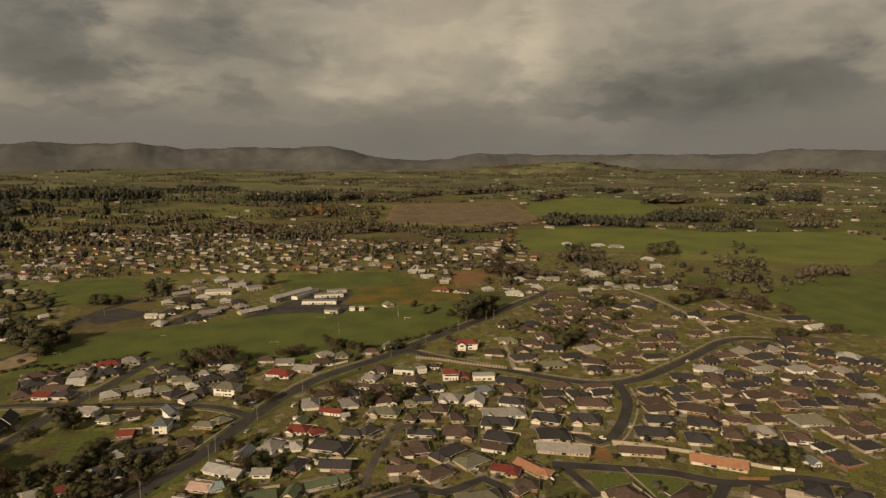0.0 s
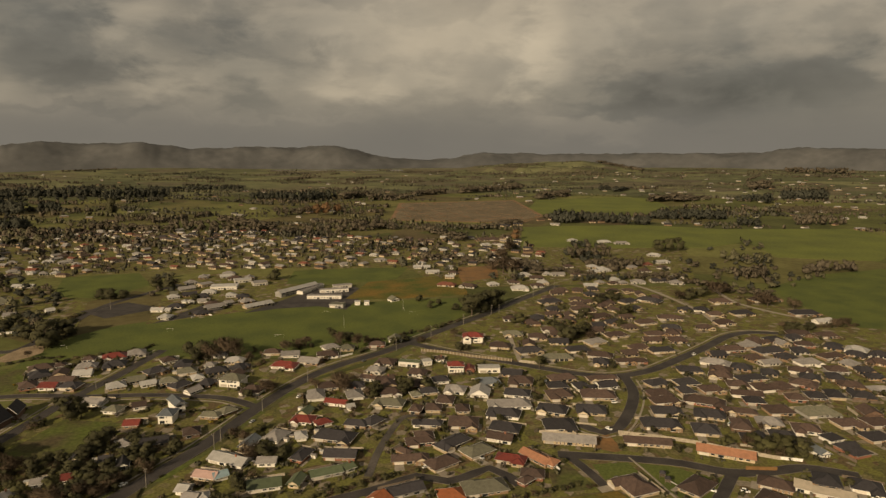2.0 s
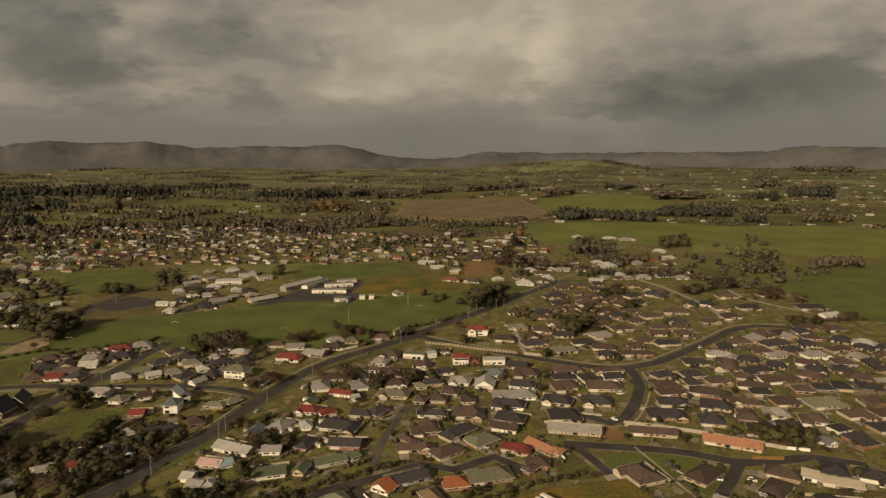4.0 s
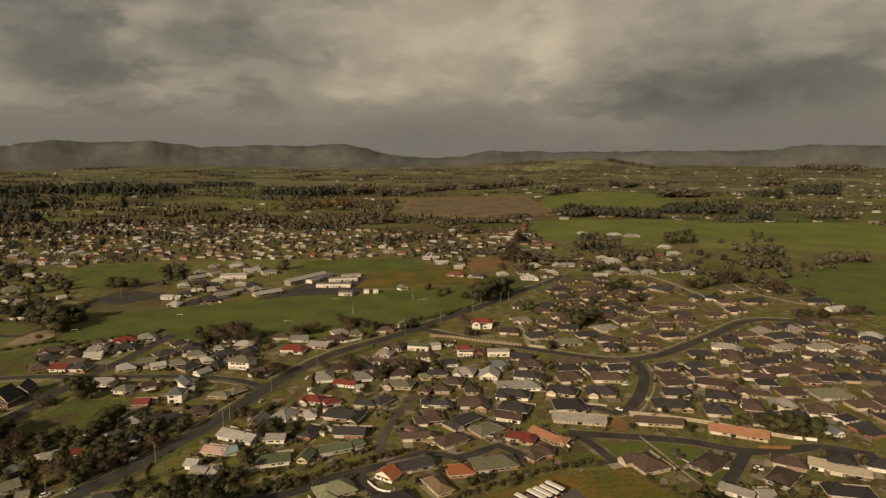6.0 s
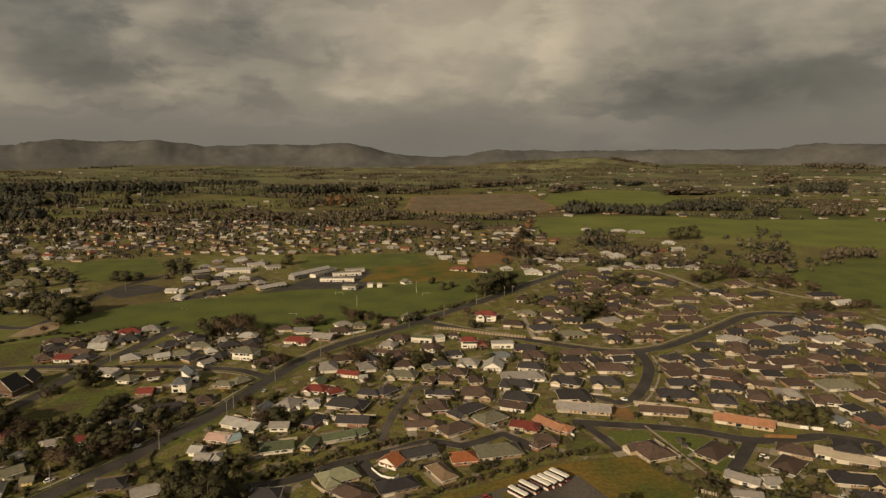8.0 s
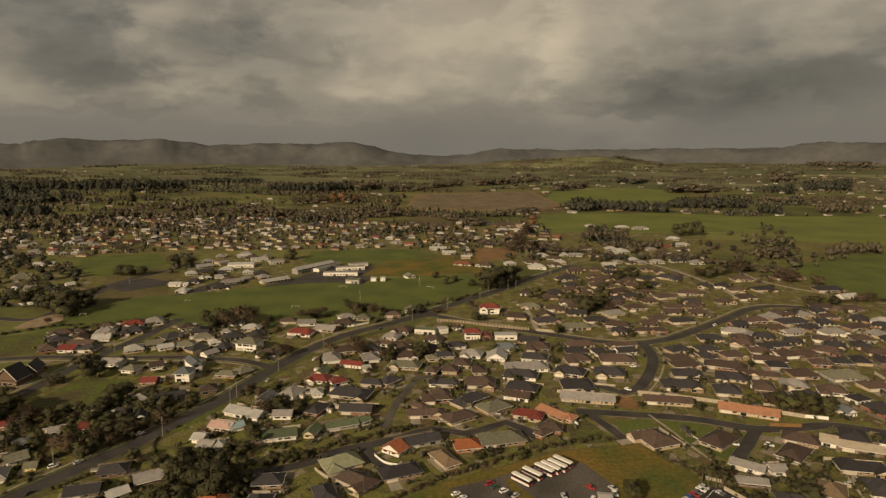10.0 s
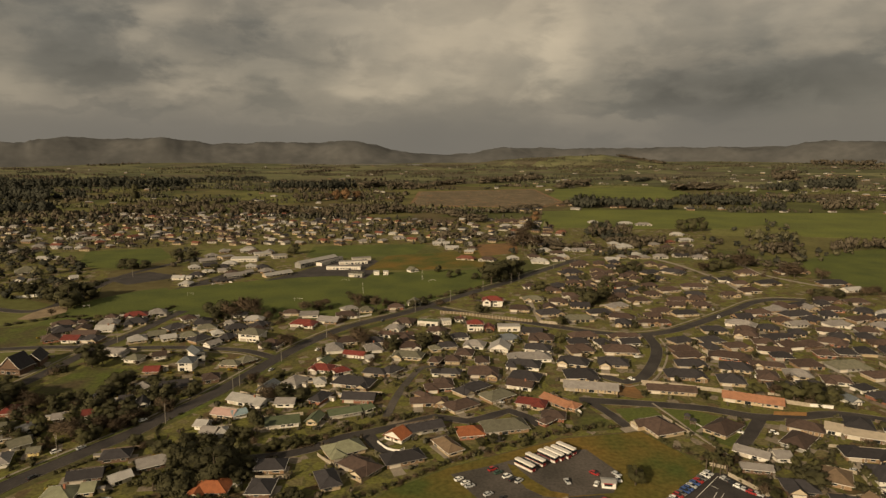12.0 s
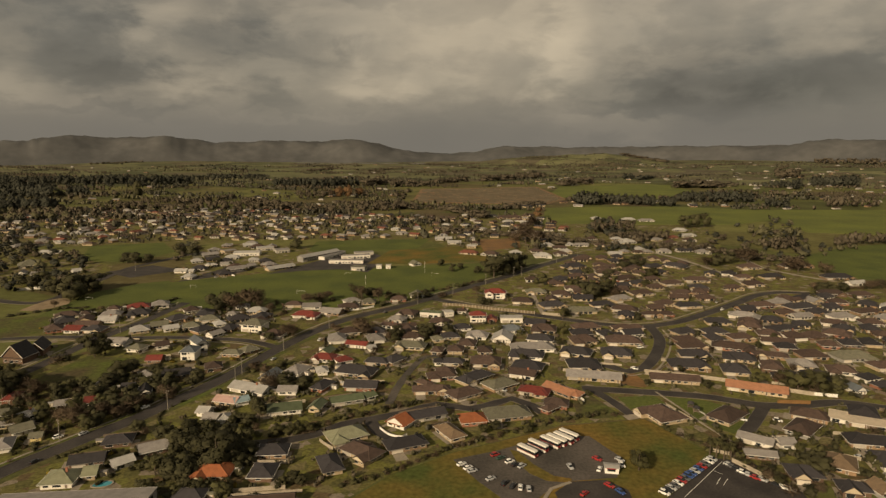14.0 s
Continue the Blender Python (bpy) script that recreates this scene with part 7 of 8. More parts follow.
house(-44.4, 390.0, 11.3, 9.5, 105, "gy", "w", "h")
house(-67.1, 399.2, 12.6, 9.5, 16, "br", "c", "h")
house(-69.2, 389.9, 14.5, 9.3, 103, "gy", "w", "h")
far_plot(-34.6, 446.4, 13.1, 9.8, -16, "br", "w", "h")
far_plot(268.6, 822.4, 14.5, 9.6, 14, "gy", "c", "h")
far_plot(226.6, 811.1, 11.9, 8.9, 16, "wh", "w", "h")
far_plot(185.4, 827.6, 12.3, 8.7, 13, "br", "w", "h")
far_plot(174.2, 807.8, 13.7, 9.6, 101, "dk", "w", "h")
far_plot(222.7, 742.5, 12.2, 9.4, 22, "wh", "w", "h")
far_plot(228.3, 799.4, 14.4, 8.6, 17, "wh", "w", "h")
far_plot(144.5, 805.9, 11.0, 8.8, 92, "dk", "w", "g")
far_plot(217.6, 824.7, 13.2, 9.7, 18, "wh", "c", "h")
far_plot(132.0, 723.3, 12.4, 10.3, -1, "wh", "c", "h")
far_plot(241.7, 808.4, 11.0, 10.1, 18, "br", "w", "h")
far_plot(310.5, 818.4, 12.9, 10.0, 16, "br", "w", "h")
far_plot(212.0, 791.8, 13.8, 10.1, 18, "wh", "c", "h")
far_plot(277.9, 797.7, 14.7, 8.8, 17, "br", "w", "h")
far_plot(102.2, 732.3, 13.3, 10.1, 87, "br", "w", "h")
far_plot(184.9, 717.8, 14.2, 9.3, 178, "wh", "c", "g")
far_plot(291.1, 723.5, 15.0, 10.2, 10, "gy", "w", "h")
far_plot(303.7, 756.9, 14.2, 8.5, 11, "gy", "w", "h")
far_plot(183.2, 774.5, 11.7, 10.3, 1, "br", "c", "h")

kerbs()

# ---- driveways ----


def driveway(x, y, u, v, rot):
    c, s = math.cos(radians(rot)), math.sin(radians(rot))
    pts = [(u - 2.3, v - 0.05), (u - 2.6, v - 6.5), (u + 2.6, v - 6.5), (u + 2.3, v - 0.05)]
    sheet("driveway", [(x + c * a - s * b, y + s * a + c * b) for a, b in pts], CONCRETE, 0.07, "pale concrete driveway before a garage", "driveway")


for x, y, u, v, rot in DRIVES:
    c, s = math.cos(radians(rot)), math.sin(radians(rot))
    qx, qy = x + c * u - s * (v - 5.5), y + s * u + c * (v - 5.5)
    if all((qx - hx) ** 2 + (qy - hy) ** 2 > 30 for hx, hy, *_ in FOOTPRINTS if (hx, hy) != (x, y)):
        driveway(x, y, u, v, rot)

# ---- paved strips along the walls ----
pave_rng = random.Random(41)
for hx, hy, w, d, rot in list(FOOTPRINTS):
    if hy > 560 or pave_rng.random() > 0.62 or any(4 < (hx - ax) ** 2 + (hy - ay) ** 2 < 110 for ax, ay, *_ in FOOTPRINTS):
        continue
    c, s = math.cos(radians(rot)), math.sin(radians(rot))
    side = pave_rng.choice((-1, 1))
    u0, deep, back = side * (w / 2 + 0.05), pave_rng.uniform(1.4, 3.4), pave_rng.uniform(0.5, 1.0) * d
    sheet("paving", [(hx + c * a - s * b, hy + s * a + c * b) for a, b in ((u0, -2.2), (u0 + side * deep, -2.2), (u0 + side * deep, back), (u0, back))][::side], CONCRETE, 0.075, "pale concrete paving beside a house wall", "paving")

# ---- trees of the town ----
tree(-91.6, 228.0, "ev", 14.6, 17.7)
tree(-99.3, 232.4, "ev", 11.5, 10.1)
tree(-87.2, 232.6, "gr", 10.3, 9.0)
tree(-113.4, 224.6, "gr", 6.7, 5.7)
tree(-122.0, 248.4, "ev", 8.5, 9.5)
tree(-115.3, 244.1, "ev", 8.4, 8.2)
tree(-114.9, 254.5, "ev", 7.5, 7.3)
tree(-136.2, 255.2, "ev", 7.5, 7.8)
tree(-114.7, 260.0, "ev", 5.6, 6.5)
tree(-224.7, 302.4, "ev", 13.2, 17.3)
tree(-244.2, 313.5, "ev", 13.6, 14.8)
tree(-223.6, 310.1, "ev", 10.5, 8.8)
tree(-221.0, 291.0, "ev", 13.0, 13.5)
tree(-233.0, 300.0, "ev", 14.0, 15.0)
tree(-197.0, 262.0, "ev", 9.0, 9.5)
tree(-190.0, 259.5, "gr", 8.0, 8.5)
tree(-205.6, 293.2, "ba", 12.8, 12.3)
tree(-194.5, 293.4, "ev", 10.0, 9.5)
tree(-193.1, 302.9, "ev", 7.3, 8.1)
tree(-188.2, 304.5, "ev", 7.4, 7.5)
tree(-200.9, 296.9, "ba", 8.7, 8.5)
tree(-184.3, 264.6, "gr", 7.8, 7.6)
tree(-170.4, 264.8, "ba", 9.9, 14.0)
tree(-177.7, 267.7, "ba", 7.9, 8.7)
tree(-177.7, 308.5, "ev", 9.0, 10.5)
tree(-176.8, 319.0, "ev", 12.3, 13.9)
tree(-175.8, 329.2, "ev", 9.5, 10.6)
tree(-160.9, 325.1, "ev", 7.8, 8.6)
tree(-154.9, 311.3, "ev", 6.6, 8.3)
tree(-161.8, 282.3, "ev", 6.9, 9.2)
tree(-152.7, 280.5, "ev", 8.2, 10.2)
tree(-161.6, 272.2, "ba", 8.5, 10.4)
tree(-153.8, 272.3, "ba", 6.6, 9.4)
tree(-152.4, 286.5, "ev", 7.0, 8.2)
tree(-134.4, 315.6, "ev", 7.6, 9.0)
tree(-211.3, 355.0, "ev", 16.4, 15.4)
tree(-207.2, 359.1, "ev", 13.8, 10.1)
tree(-307.8, 495.1, "ev", 21.1, 23.9)
tree(-319.5, 510.5, "ev", 19.3, 19.9)
tree(-308.7, 525.4, "ev", 17.3, 20.4)
tree(-317.7, 531.7, "ev", 15.0, 17.7)
tree(-336.1, 514.4, "ev", 14.6, 14.3)
tree(-371.1, 553.6, "ev", 13.0, 14.3)
tree(-381.1, 541.8, "ev", 11.2, 12.0)
tree(-371.1, 542.0, "ev", 11.2, 12.0)
tree(-361.6, 544.4, "ev", 11.3, 12.1)
tree(-345.2, 654.2, "ev", 13.5, 15.6)
tree(-335.7, 654.3, "ev", 13.5, 15.6)
tree(-324.4, 657.2, "ev", 11.0, 13.2)
tree(-306.1, 468.0, "ba", 6.7, 6.1)
tree(-187.2, 475.3, "ev", 11.2, 10.6)
tree(-173.2, 466.9, "ev", 15.4, 14.7)
tree(-164.5, 460.4, "ba", 15.2, 15.3)
tree(-154.5, 467.2, "ba", 17.6, 18.2)
tree(-147.6, 464.0, "ba", 16.6, 15.5)
tree(-164.5, 477.4, "ba", 13.5, 15.0)
tree(-177.2, 460.1, "ev", 10.9, 11.1)
tree(-112.9, 478.3, "ba", 11.3, 11.5)
tree(-105.5, 487.4, "ba", 11.5, 12.6)
tree(-101.0, 496.8, "ba", 8.4, 10.1)
tree(-73.6, 497.3, "ba", 13.1, 10.1)
tree(-68.0, 507.1, "ev", 9.5, 8.4)
tree(-83.0, 516.8, "gr", 10.7, 9.5)
tree(-58.8, 488.2, "ba", 13.8, 9.9)
tree(-50.9, 498.7, "ba", 8.4, 8.2)
tree(-28.9, 499.4, "ev", 7.0, 10.1)
tree(-21.3, 509.9, "ev", 5.7, 9.3)
tree(-8.3, 503.6, "ba", 7.0, 9.2)
tree(-136.9, 460.8, "ba", 8.7, 7.7)
tree(-107.9, 396.9, "ba", 9.4, 11.1)
tree(-104.5, 397.1, "ba", 9.4, 11.1)
tree(-124.1, 403.0, "gr", 5.7, 5.3)
tree(-117.4, 388.5, "ev", 6.7, 8.8)
tree(-111.3, 404.5, "ev", 6.9, 8.3)
tree(-59.8, 404.0, "ba", 11.5, 15.8)
tree(-61.2, 410.6, "ba", 9.7, 12.2)
tree(-56.2, 395.3, "ba", 9.3, 10.9)
tree(-77.2, 404.6, "ba", 7.7, 9.0)
tree(-40.4, 392.0, "ba", 7.4, 9.5)
tree(-35.4, 392.3, "ev", 10.4, 10.9)
tree(-17.8, 393.6, "ev", 9.3, 10.2)
tree(-15.2, 397.6, "ev", 11.3, 11.8)
tree(-2.8, 405.0, "ev", 9.6, 9.8)
tree(-36.2, 386.2, "gr", 7.3, 7.9)
tree(-94.1, 308.3, "ba", 10.3, 11.5)
tree(-85.0, 308.6, "ev", 8.8, 12.1)
tree(-76.0, 305.6, "ev", 8.8, 8.7)
tree(-75.5, 309.5, "ev", 7.5, 8.2)
tree(-102.3, 328.7, "ba", 6.3, 8.0)
tree(-108.9, 333.0, "ba", 7.0, 8.1)
tree(-89.9, 274.0, "ev", 10.7, 6.8)
tree(-90.5, 262.7, "ev", 7.7, 7.5)
tree(-85.8, 240.6, "ev", 8.4, 5.2)
tree(-88.5, 239.6, "ev", 8.2, 6.9)
tree(-75.1, 254.2, "gr", 6.1, 7.2)
tree(-70.6, 255.9, "gr", 4.9, 7.2)
tree(-67.4, 257.3, "gr", 5.0, 6.8)
tree(-63.0, 259.5, "gr", 4.5, 6.4)
tree(-58.5, 215.2, "ev", 6.4, 6.3)
tree(-55.5, 213.6, "ev", 5.3, 5.4)
tree(-61.7, 213.5, "ev", 4.7, 5.0)
tree(1.4, 270.0, "ev", 3.9, 4.6)
tree(18.8, 261.1, "ev", 5.1, 6.0)
tree(13.4, 258.2, "gr", 5.0, 5.4)
tree(33.2, 259.1, "gr", 3.8, 4.9)
tree(71.8, 227.2, "gr", 9.3, 8.7)
tree(39.2, 588.3, "ev", 23.0, 22.5)
tree(48.4, 598.1, "ev", 23.2, 21.6)
tree(59.6, 613.5, "ev", 22.7, 20.0)
tree(68.4, 625.7, "ev", 17.3, 15.8)
tree(33.1, 615.4, "ev", 11.4, 11.2)
tree(-0.5, 614.8, "ev", 8.6, 7.8)
tree(8.1, 629.5, "ev", 7.0, 6.9)
tree(24.4, 606.8, "ev", 7.9, 8.8)
tree(-12.2, 644.3, "ev", 9.0, 8.2)
tree(20.1, 518.7, "ba", 7.8, 8.6)
tree(23.3, 481.9, "ev", 8.1, 8.8)
tree(28.8, 480.8, "ev", 6.8, 7.1)
tree(110.5, 515.3, "ev", 12.1, 13.3)
tree(115.9, 508.3, "ev", 14.2, 14.9)
tree(125.6, 518.5, "ev", 13.5, 14.2)
tree(133.4, 531.1, "gr", 12.4, 12.6)
tree(110.8, 541.5, "ev", 10.1, 10.9)
tree(135.0, 510.6, "ba", 10.5, 10.3)
tree(144.7, 577.4, "ev", 11.8, 12.6)
tree(172.7, 632.4, "ev", 12.9, 14.9)
tree(187.0, 647.8, "ev", 12.0, 14.1)
tree(193.8, 648.1, "ev", 12.0, 14.1)
tree(185.0, 584.0, "gr", 13.4, 11.6)
tree(170.3, 549.9, "gr", 7.7, 8.1)
tree(30.5, 405.7, "gr", 6.9, 6.8)
tree(81.9, 564.0, "gr", 10.5, 11.3)
tree(82.2, 448.7, "gr", 8.4, 8.3)
tree(73.0, 406.4, "gr", 9.6, 6.8)
tree(66.7, 382.2, "gr", 6.5, 5.0)
tree(175.7, 308.3, "gr", 11.7, 12.7)
tree(186.2, 309.2, "gr", 13.2, 15.0)
tree(174.3, 317.5, "gr", 9.1, 9.5)
tree(198.8, 311.6, "ev", 8.3, 10.4)
tree(196.5, 310.2, "gr", 7.4, 8.1)
tree(158.9, 315.7, "gr", 7.8, 8.2)
tree(170.9, 317.5, "ba", 7.5, 8.3)
tree(138.3, 230.0, "ev", 6.7, 8.7)
tree(140.2, 225.7, "ev", 8.5, 11.0)
tree(144.3, 235.1, "ev", 5.7, 7.1)
tree(137.8, 233.5, "ev", 5.0, 5.8)
tree(118.2, 220.4, "ba", 5.4, 5.9)
tree(114.6, 230.9, "gr", 3.4, 4.4)
tree(118.9, 226.2, "gr", 4.4, 5.2)
tree(164.3, 234.5, "ev", 4.1, 4.9)
tree(120.4, 216.5, "gr", 4.7, 5.4)
tree(132.5, 212.5, "ba", 4.6, 5.3)
tree(112.9, 242.4, "ba", 5.9, 5.5)
tree(117.0, 243.1, "ba", 5.2, 5.1)
tree(110.5, 244.8, "ba", 4.7, 4.7)
tree(108.6, 247.7, "ba", 4.3, 4.2)
tree(316.1, 532.2, "ev", 9.9, 11.6)
tree(324.8, 532.4, "ev", 9.9, 11.6)
tree(334.4, 534.6, "ev", 8.9, 10.7)
tree(316.2, 545.2, "ba", 7.6, 7.9)
tree(365.7, 546.1, "ba", 10.1, 11.9)
tree(376.6, 550.7, "ba", 10.2, 12.0)
tree(315.9, 668.2, "ba", 18.4, 20.4)
tree(313.7, 683.0, "ba", 15.7, 18.5)
tree(292.7, 662.6, "ev", 15.3, 15.6)
tree(273.1, 649.5, "ev", 15.0, 15.3)
tree(263.7, 649.3, "ba", 12.0, 14.1)
tree(341.4, 618.1, "ba", 16.0, 16.8)
tree(343.3, 632.6, "ba", 17.6, 18.4)
tree(361.8, 607.4, "ba", 14.0, 14.3)
tree(369.7, 962.5, "ev", 24.6, 18.5)
tree(354.1, 962.2, "ev", 22.0, 20.7)
tree(387.0, 969.6, "ev", 23.0, 19.1)
tree(147.1, 1087.3, "au", 19.9, 15.6)
tree(120.5, 964.4, "ba", 19.4, 22.5)
tree(100.5, 900.4, "ba", 19.8, 24.3)
tree(92.6, 794.9, "ba", 24.9, 28.7)
tree(104.6, 776.9, "ba", 24.3, 25.3)
tree(81.6, 813.8, "ba", 18.0, 19.1)
tree(-312.3, 711.3, "ev", 14.6, 16.9)
tree(-294.5, 703.9, "ev", 13.1, 15.4)
tree(-292.3, 710.2, "ba", 11.9, 14.3)
tree(-189.1, 753.9, "ev", 15.4, 17.8)
tree(-242.9, 643.3, "ev", 9.6, 11.8)
tree(32.0, 803.2, "gr", 8.9, 8.7)
tree(-265.8, 1475.5, "au", 32.4, 23.0)
tree(-244.7, 1475.9, "au", 36.1, 24.0)
tree(-222.4, 1508.7, "au", 31.3, 22.0)
tree(-291.8, 1507.3, "ba", 27.6, 29.7)
tree(-733.6, 1465.1, "ev", 48.4, 23.7)

# ---- far country: hedgerows, woods and the rest of the town, too far off to count ----


def merged(name, blocks, mats, label, category, kind="stuff"):
    """One object from blocks of (vertices, triangles, material index)."""
    vs, ts, ms, ns, n = [], [], [], [], 0
    for v, t, m, *soft in blocks:
        ns += soft
        vs.append(v)
        ts.append(t + n)
        ms.append(np.full(len(t), m))
        n += len(v)
    v, t, m = np.concatenate(vs), np.concatenate(ts), np.concatenate(ms)
    me = bpy.data.meshes.new(name)
    me.vertices.add(len(v))
    me.vertices.foreach_set("co", v.astype(np.float32).ravel())
    me.loops.add(3 * len(t))
    me.loops.foreach_set("vertex_index", t.astype(np.int32).ravel())
    me.polygons.add(len(t))
    me.polygons.foreach_set("loop_start", np.arange(0, 3 * len(t), 3, dtype=np.int32))
    me.polygons.foreach_set("loop_total", np.full(len(t), 3, dtype=np.int32))
    me.polygons.foreach_set("material_index", m.astype(np.int32))
    for mat in mats:
        me.materials.append(mat)
    me.update(calc_edges=True)
    if ns:
        me.shade_smooth()
        me.normals_split_custom_set_from_vertices(np.concatenate(ns).tolist())
    else:
        me.shade_flat()
    return tagged(new(name, me), label, category, kind=kind)


def light_crowns(shape, quads, leaf, lumps, rings, cols, core=0.8):
    return [tuple(np.array(a) for a in crown_mesh(shape, 50 + k, 10, 9, quads, leaf, core, lumps, rings, cols)) for k in range(5)]


MID = {k: light_crowns("round", 140, 0.75, 10, 3, 4, 0.72) for k in ("ev", "gr", "be")}
MID["ba"] = light_crowns("round", 170, 0.6, 8, 3, 4, 0.7)
TINY = {k: light_crowns("round", 16, 1.25, 2, 3, 4) for k in ("ev", "ba", "gr")}
WOODS = {"ev": [], "ba": [], "gr": [], "be": []}
far_rng = random.Random(11)


def far_tree(x, y, kind, height, spread, near=False):
    v, t, nr = far_rng.choice((MID if near else TINY)[kind])
    a = far_rng.uniform(0, 6.28)
    c, s = math.cos(a), math.sin(a)
    k = spread / 9.0
    floor_z, low = swell(x, y), v[:, 2].min() + 0.4
    if y > 3200 and x > 0:
        floor_z = max(floor_z, hill_height(x, y, 3500, 4300, GRASS_RISE, 5.0))
    w = np.stack([x + k * (c * v[:, 0] - s * v[:, 1]), y + k * (s * v[:, 0] + c * v[:, 1]), floor_z + (v[:, 2] - low) * height / (v[:, 2].max() - low)], 1)
    w[:, 2] = np.maximum(w[:, 2], floor_z - 0.3)
    WOODS[kind].append((w, t, 0, np.stack([c * nr[:, 0] - s * nr[:, 1], s * nr[:, 0] + c * nr[:, 1], nr[:, 2]], 1)))


def belt(x0, y0, x1, y1, kind, height, count):
    """A shelter belt: trees in an uneven row."""
    if kind == "ev":
        kind, count = "be", round(count * 1.5)
    for k in range(count):
        t = (k + far_rng.uniform(0.2, 0.8)) / count
        spread = max(math.hypot(x1 - x0, y1 - y0) / count * 1.7, height * 0.6)
        far_tree(x0 + (x1 - x0) * t + far_rng.uniform(-5, 5), y0 + (y1 - y0) * t + far_rng.uniform(-8, 8), kind, height * far_rng.uniform(0.8, 1.08), (spread if kind != "be" else max(spread, height * 0.6)) * far_rng.uniform(0.8, 1.2), True)


belt(262, 1343, 315, 1332, "ev", 31.0, 8)
belt(331, 1371, 455, 1297, "ev", 23.8, 16)
belt(504, 1403, 664, 1406, "ev", 26.2, 22)
belt(637, 1301, 675, 1278, "ev", 19.5, 6)
belt(920, 1881, 990, 1882, "ev", 25.0, 6)
belt(962, 1810, 1000, 1834, "ev", 33.8, 3)
belt(1102, 1963, 1230, 1940, "ev", 36.2, 13)
belt(758, 1304, 870, 1306, "ba", 23.2, 14)
belt(421, 889, 472, 862, "gr", 15.0, 9)
belt(379, 765, 418, 761, "ba", 17.0, 8)
belt(481, 793, 560, 804, "ba", 15.7, 14)
belt(202, 902, 261, 916, "ba", 18.0, 9)
belt(232, 807, 285, 838, "ba", 14.8, 9)
belt(-1139, 1575, -957, 1492, "ev", 36.0, 14)
belt(-1407, 1902, -1254, 1961, "ev", 31.3, 12)
belt(-871, 1170, -763, 1203, "ev", 27.9, 14)
belt(-743, 1020, -642, 1054, "gr", 15.1, 14)
belt(-1236, 1961, -1041, 2025, "ev", 32.2, 16)
belt(-969, 1579, -913, 1581, "ev", 25.6, 6)
belt(-977, 1913, -835, 2030, "ev", 31.8, 14)
belt(-944, 2299, -705, 2385, "ev", 18.8, 14)
belt(-546, 1923, -429, 1926, "ev", 27.5, 9)
belt(-400, 1825, -291, 1929, "ev", 33.5, 9)
belt(-369, 1473, -299, 1507, "ba", 21.4, 8)
belt(-649, 1206, -475, 1168, "ba", 17.1, 18)
belt(-512, 1231, -323, 1191, "ba", 19.6, 20)
belt(-461, 1382, -307, 1213, "ba", 16.3, 12)
belt(-271, 1152, -110, 1217, "ba", 17.0, 18)
belt(-174, 1284, -67, 1218, "ba", 15.7, 10)
belt(-186, 1879, -71, 1935, "ba", 23.8, 9)
belt(-278, 1930, -203, 2045, "ba", 21.3, 7)
belt(-12, 1219, 57, 1068, "ba", 14.4, 12)
belt(-58, 2080, 56, 2180, "ba", 22.7, 8)
belt(95, 2181, 340, 2413, "ba", 24.5, 13)
belt(123, 856, 140, 778, "ba", 10.3, 6)
belt(175, 748, 237, 753, "ev", 7.5, 14)
belt(237, 753, 315, 759, "ba", 9.0, 18)
belt(205, 831, 269, 858, "ba", 11.0, 14)
belt(326, 1944, 462, 2093, "ba", 25.1, 8)
belt(-17, 910, 150, 835, "ba", 9.4, 18)
belt(1203, 2355, 1313, 2438, "ba", 38.1, 4)
belt(619, 2340, 665, 2341, "ev", 20.7, 3)
belt(660, 2266, 723, 2343, "ev", 18.4, 3)
belt(646, 1850, 794, 1956, "ba", 23.6, 7)
belt(1894, 3372, 2126, 3158, "ba", 34.4, 16)
belt(1086, 4121, 1235, 3699, "ba", 20.7, 10)
belt(720, 1851, 847, 1957, "ba", 15.2, 6)
belt(86, 1221, 190, 1342, "ba", 10.3, 9)
belt(320, 704, 365, 654, "ba", 9.8, 10)
belt(260, 762, 322, 715, "ba", 8.0, 12)
belt(152, 805, 219, 762, "ba", 8.5, 12)


def inside(x, y, poly):
    hit, n = False, len(poly)
    for k in range(n):
        (x0, y0), (x1, y1) = poly[k], poly[(k + 1) % n]
        if (y0 > y) != (y1 > y) and x < (x1 - x0) * (y - y0) / (y1 - y0) + x0:
            hit = not hit
    return hit


def scatter(poly, count, rng):
    xs, ys = [p[0] for p in poly], [p[1] for p in poly]
    made = 0
    while made < count:
        x, y = rng.uniform(min(xs), max(xs)), rng.uniform(min(ys), max(ys))
        if inside(x, y, poly):
            made += 1
            yield x, y


def clear(x, y, margin):
    """Whether a place keeps clear of houses and streets."""
    for hx, hy, w, d, rot in FOOTPRINTS:
        dx, dy = x - hx, y - hy
        if dx * dx + dy * dy < 900:
            c, s = math.cos(radians(rot)), math.sin(radians(rot))
            u, v = c * dx + s * dy, -s * dx + c * dy
            if abs(u) < w / 2 + margin and -2.8 - margin < v < d + margin:
                return False
    for line, width in ROADS:
        for q in line:
            if (q.x - x) ** 2 + (q.y - y) ** 2 < (width / 2 + margin + 0.6) ** 2:
                return False
    return True


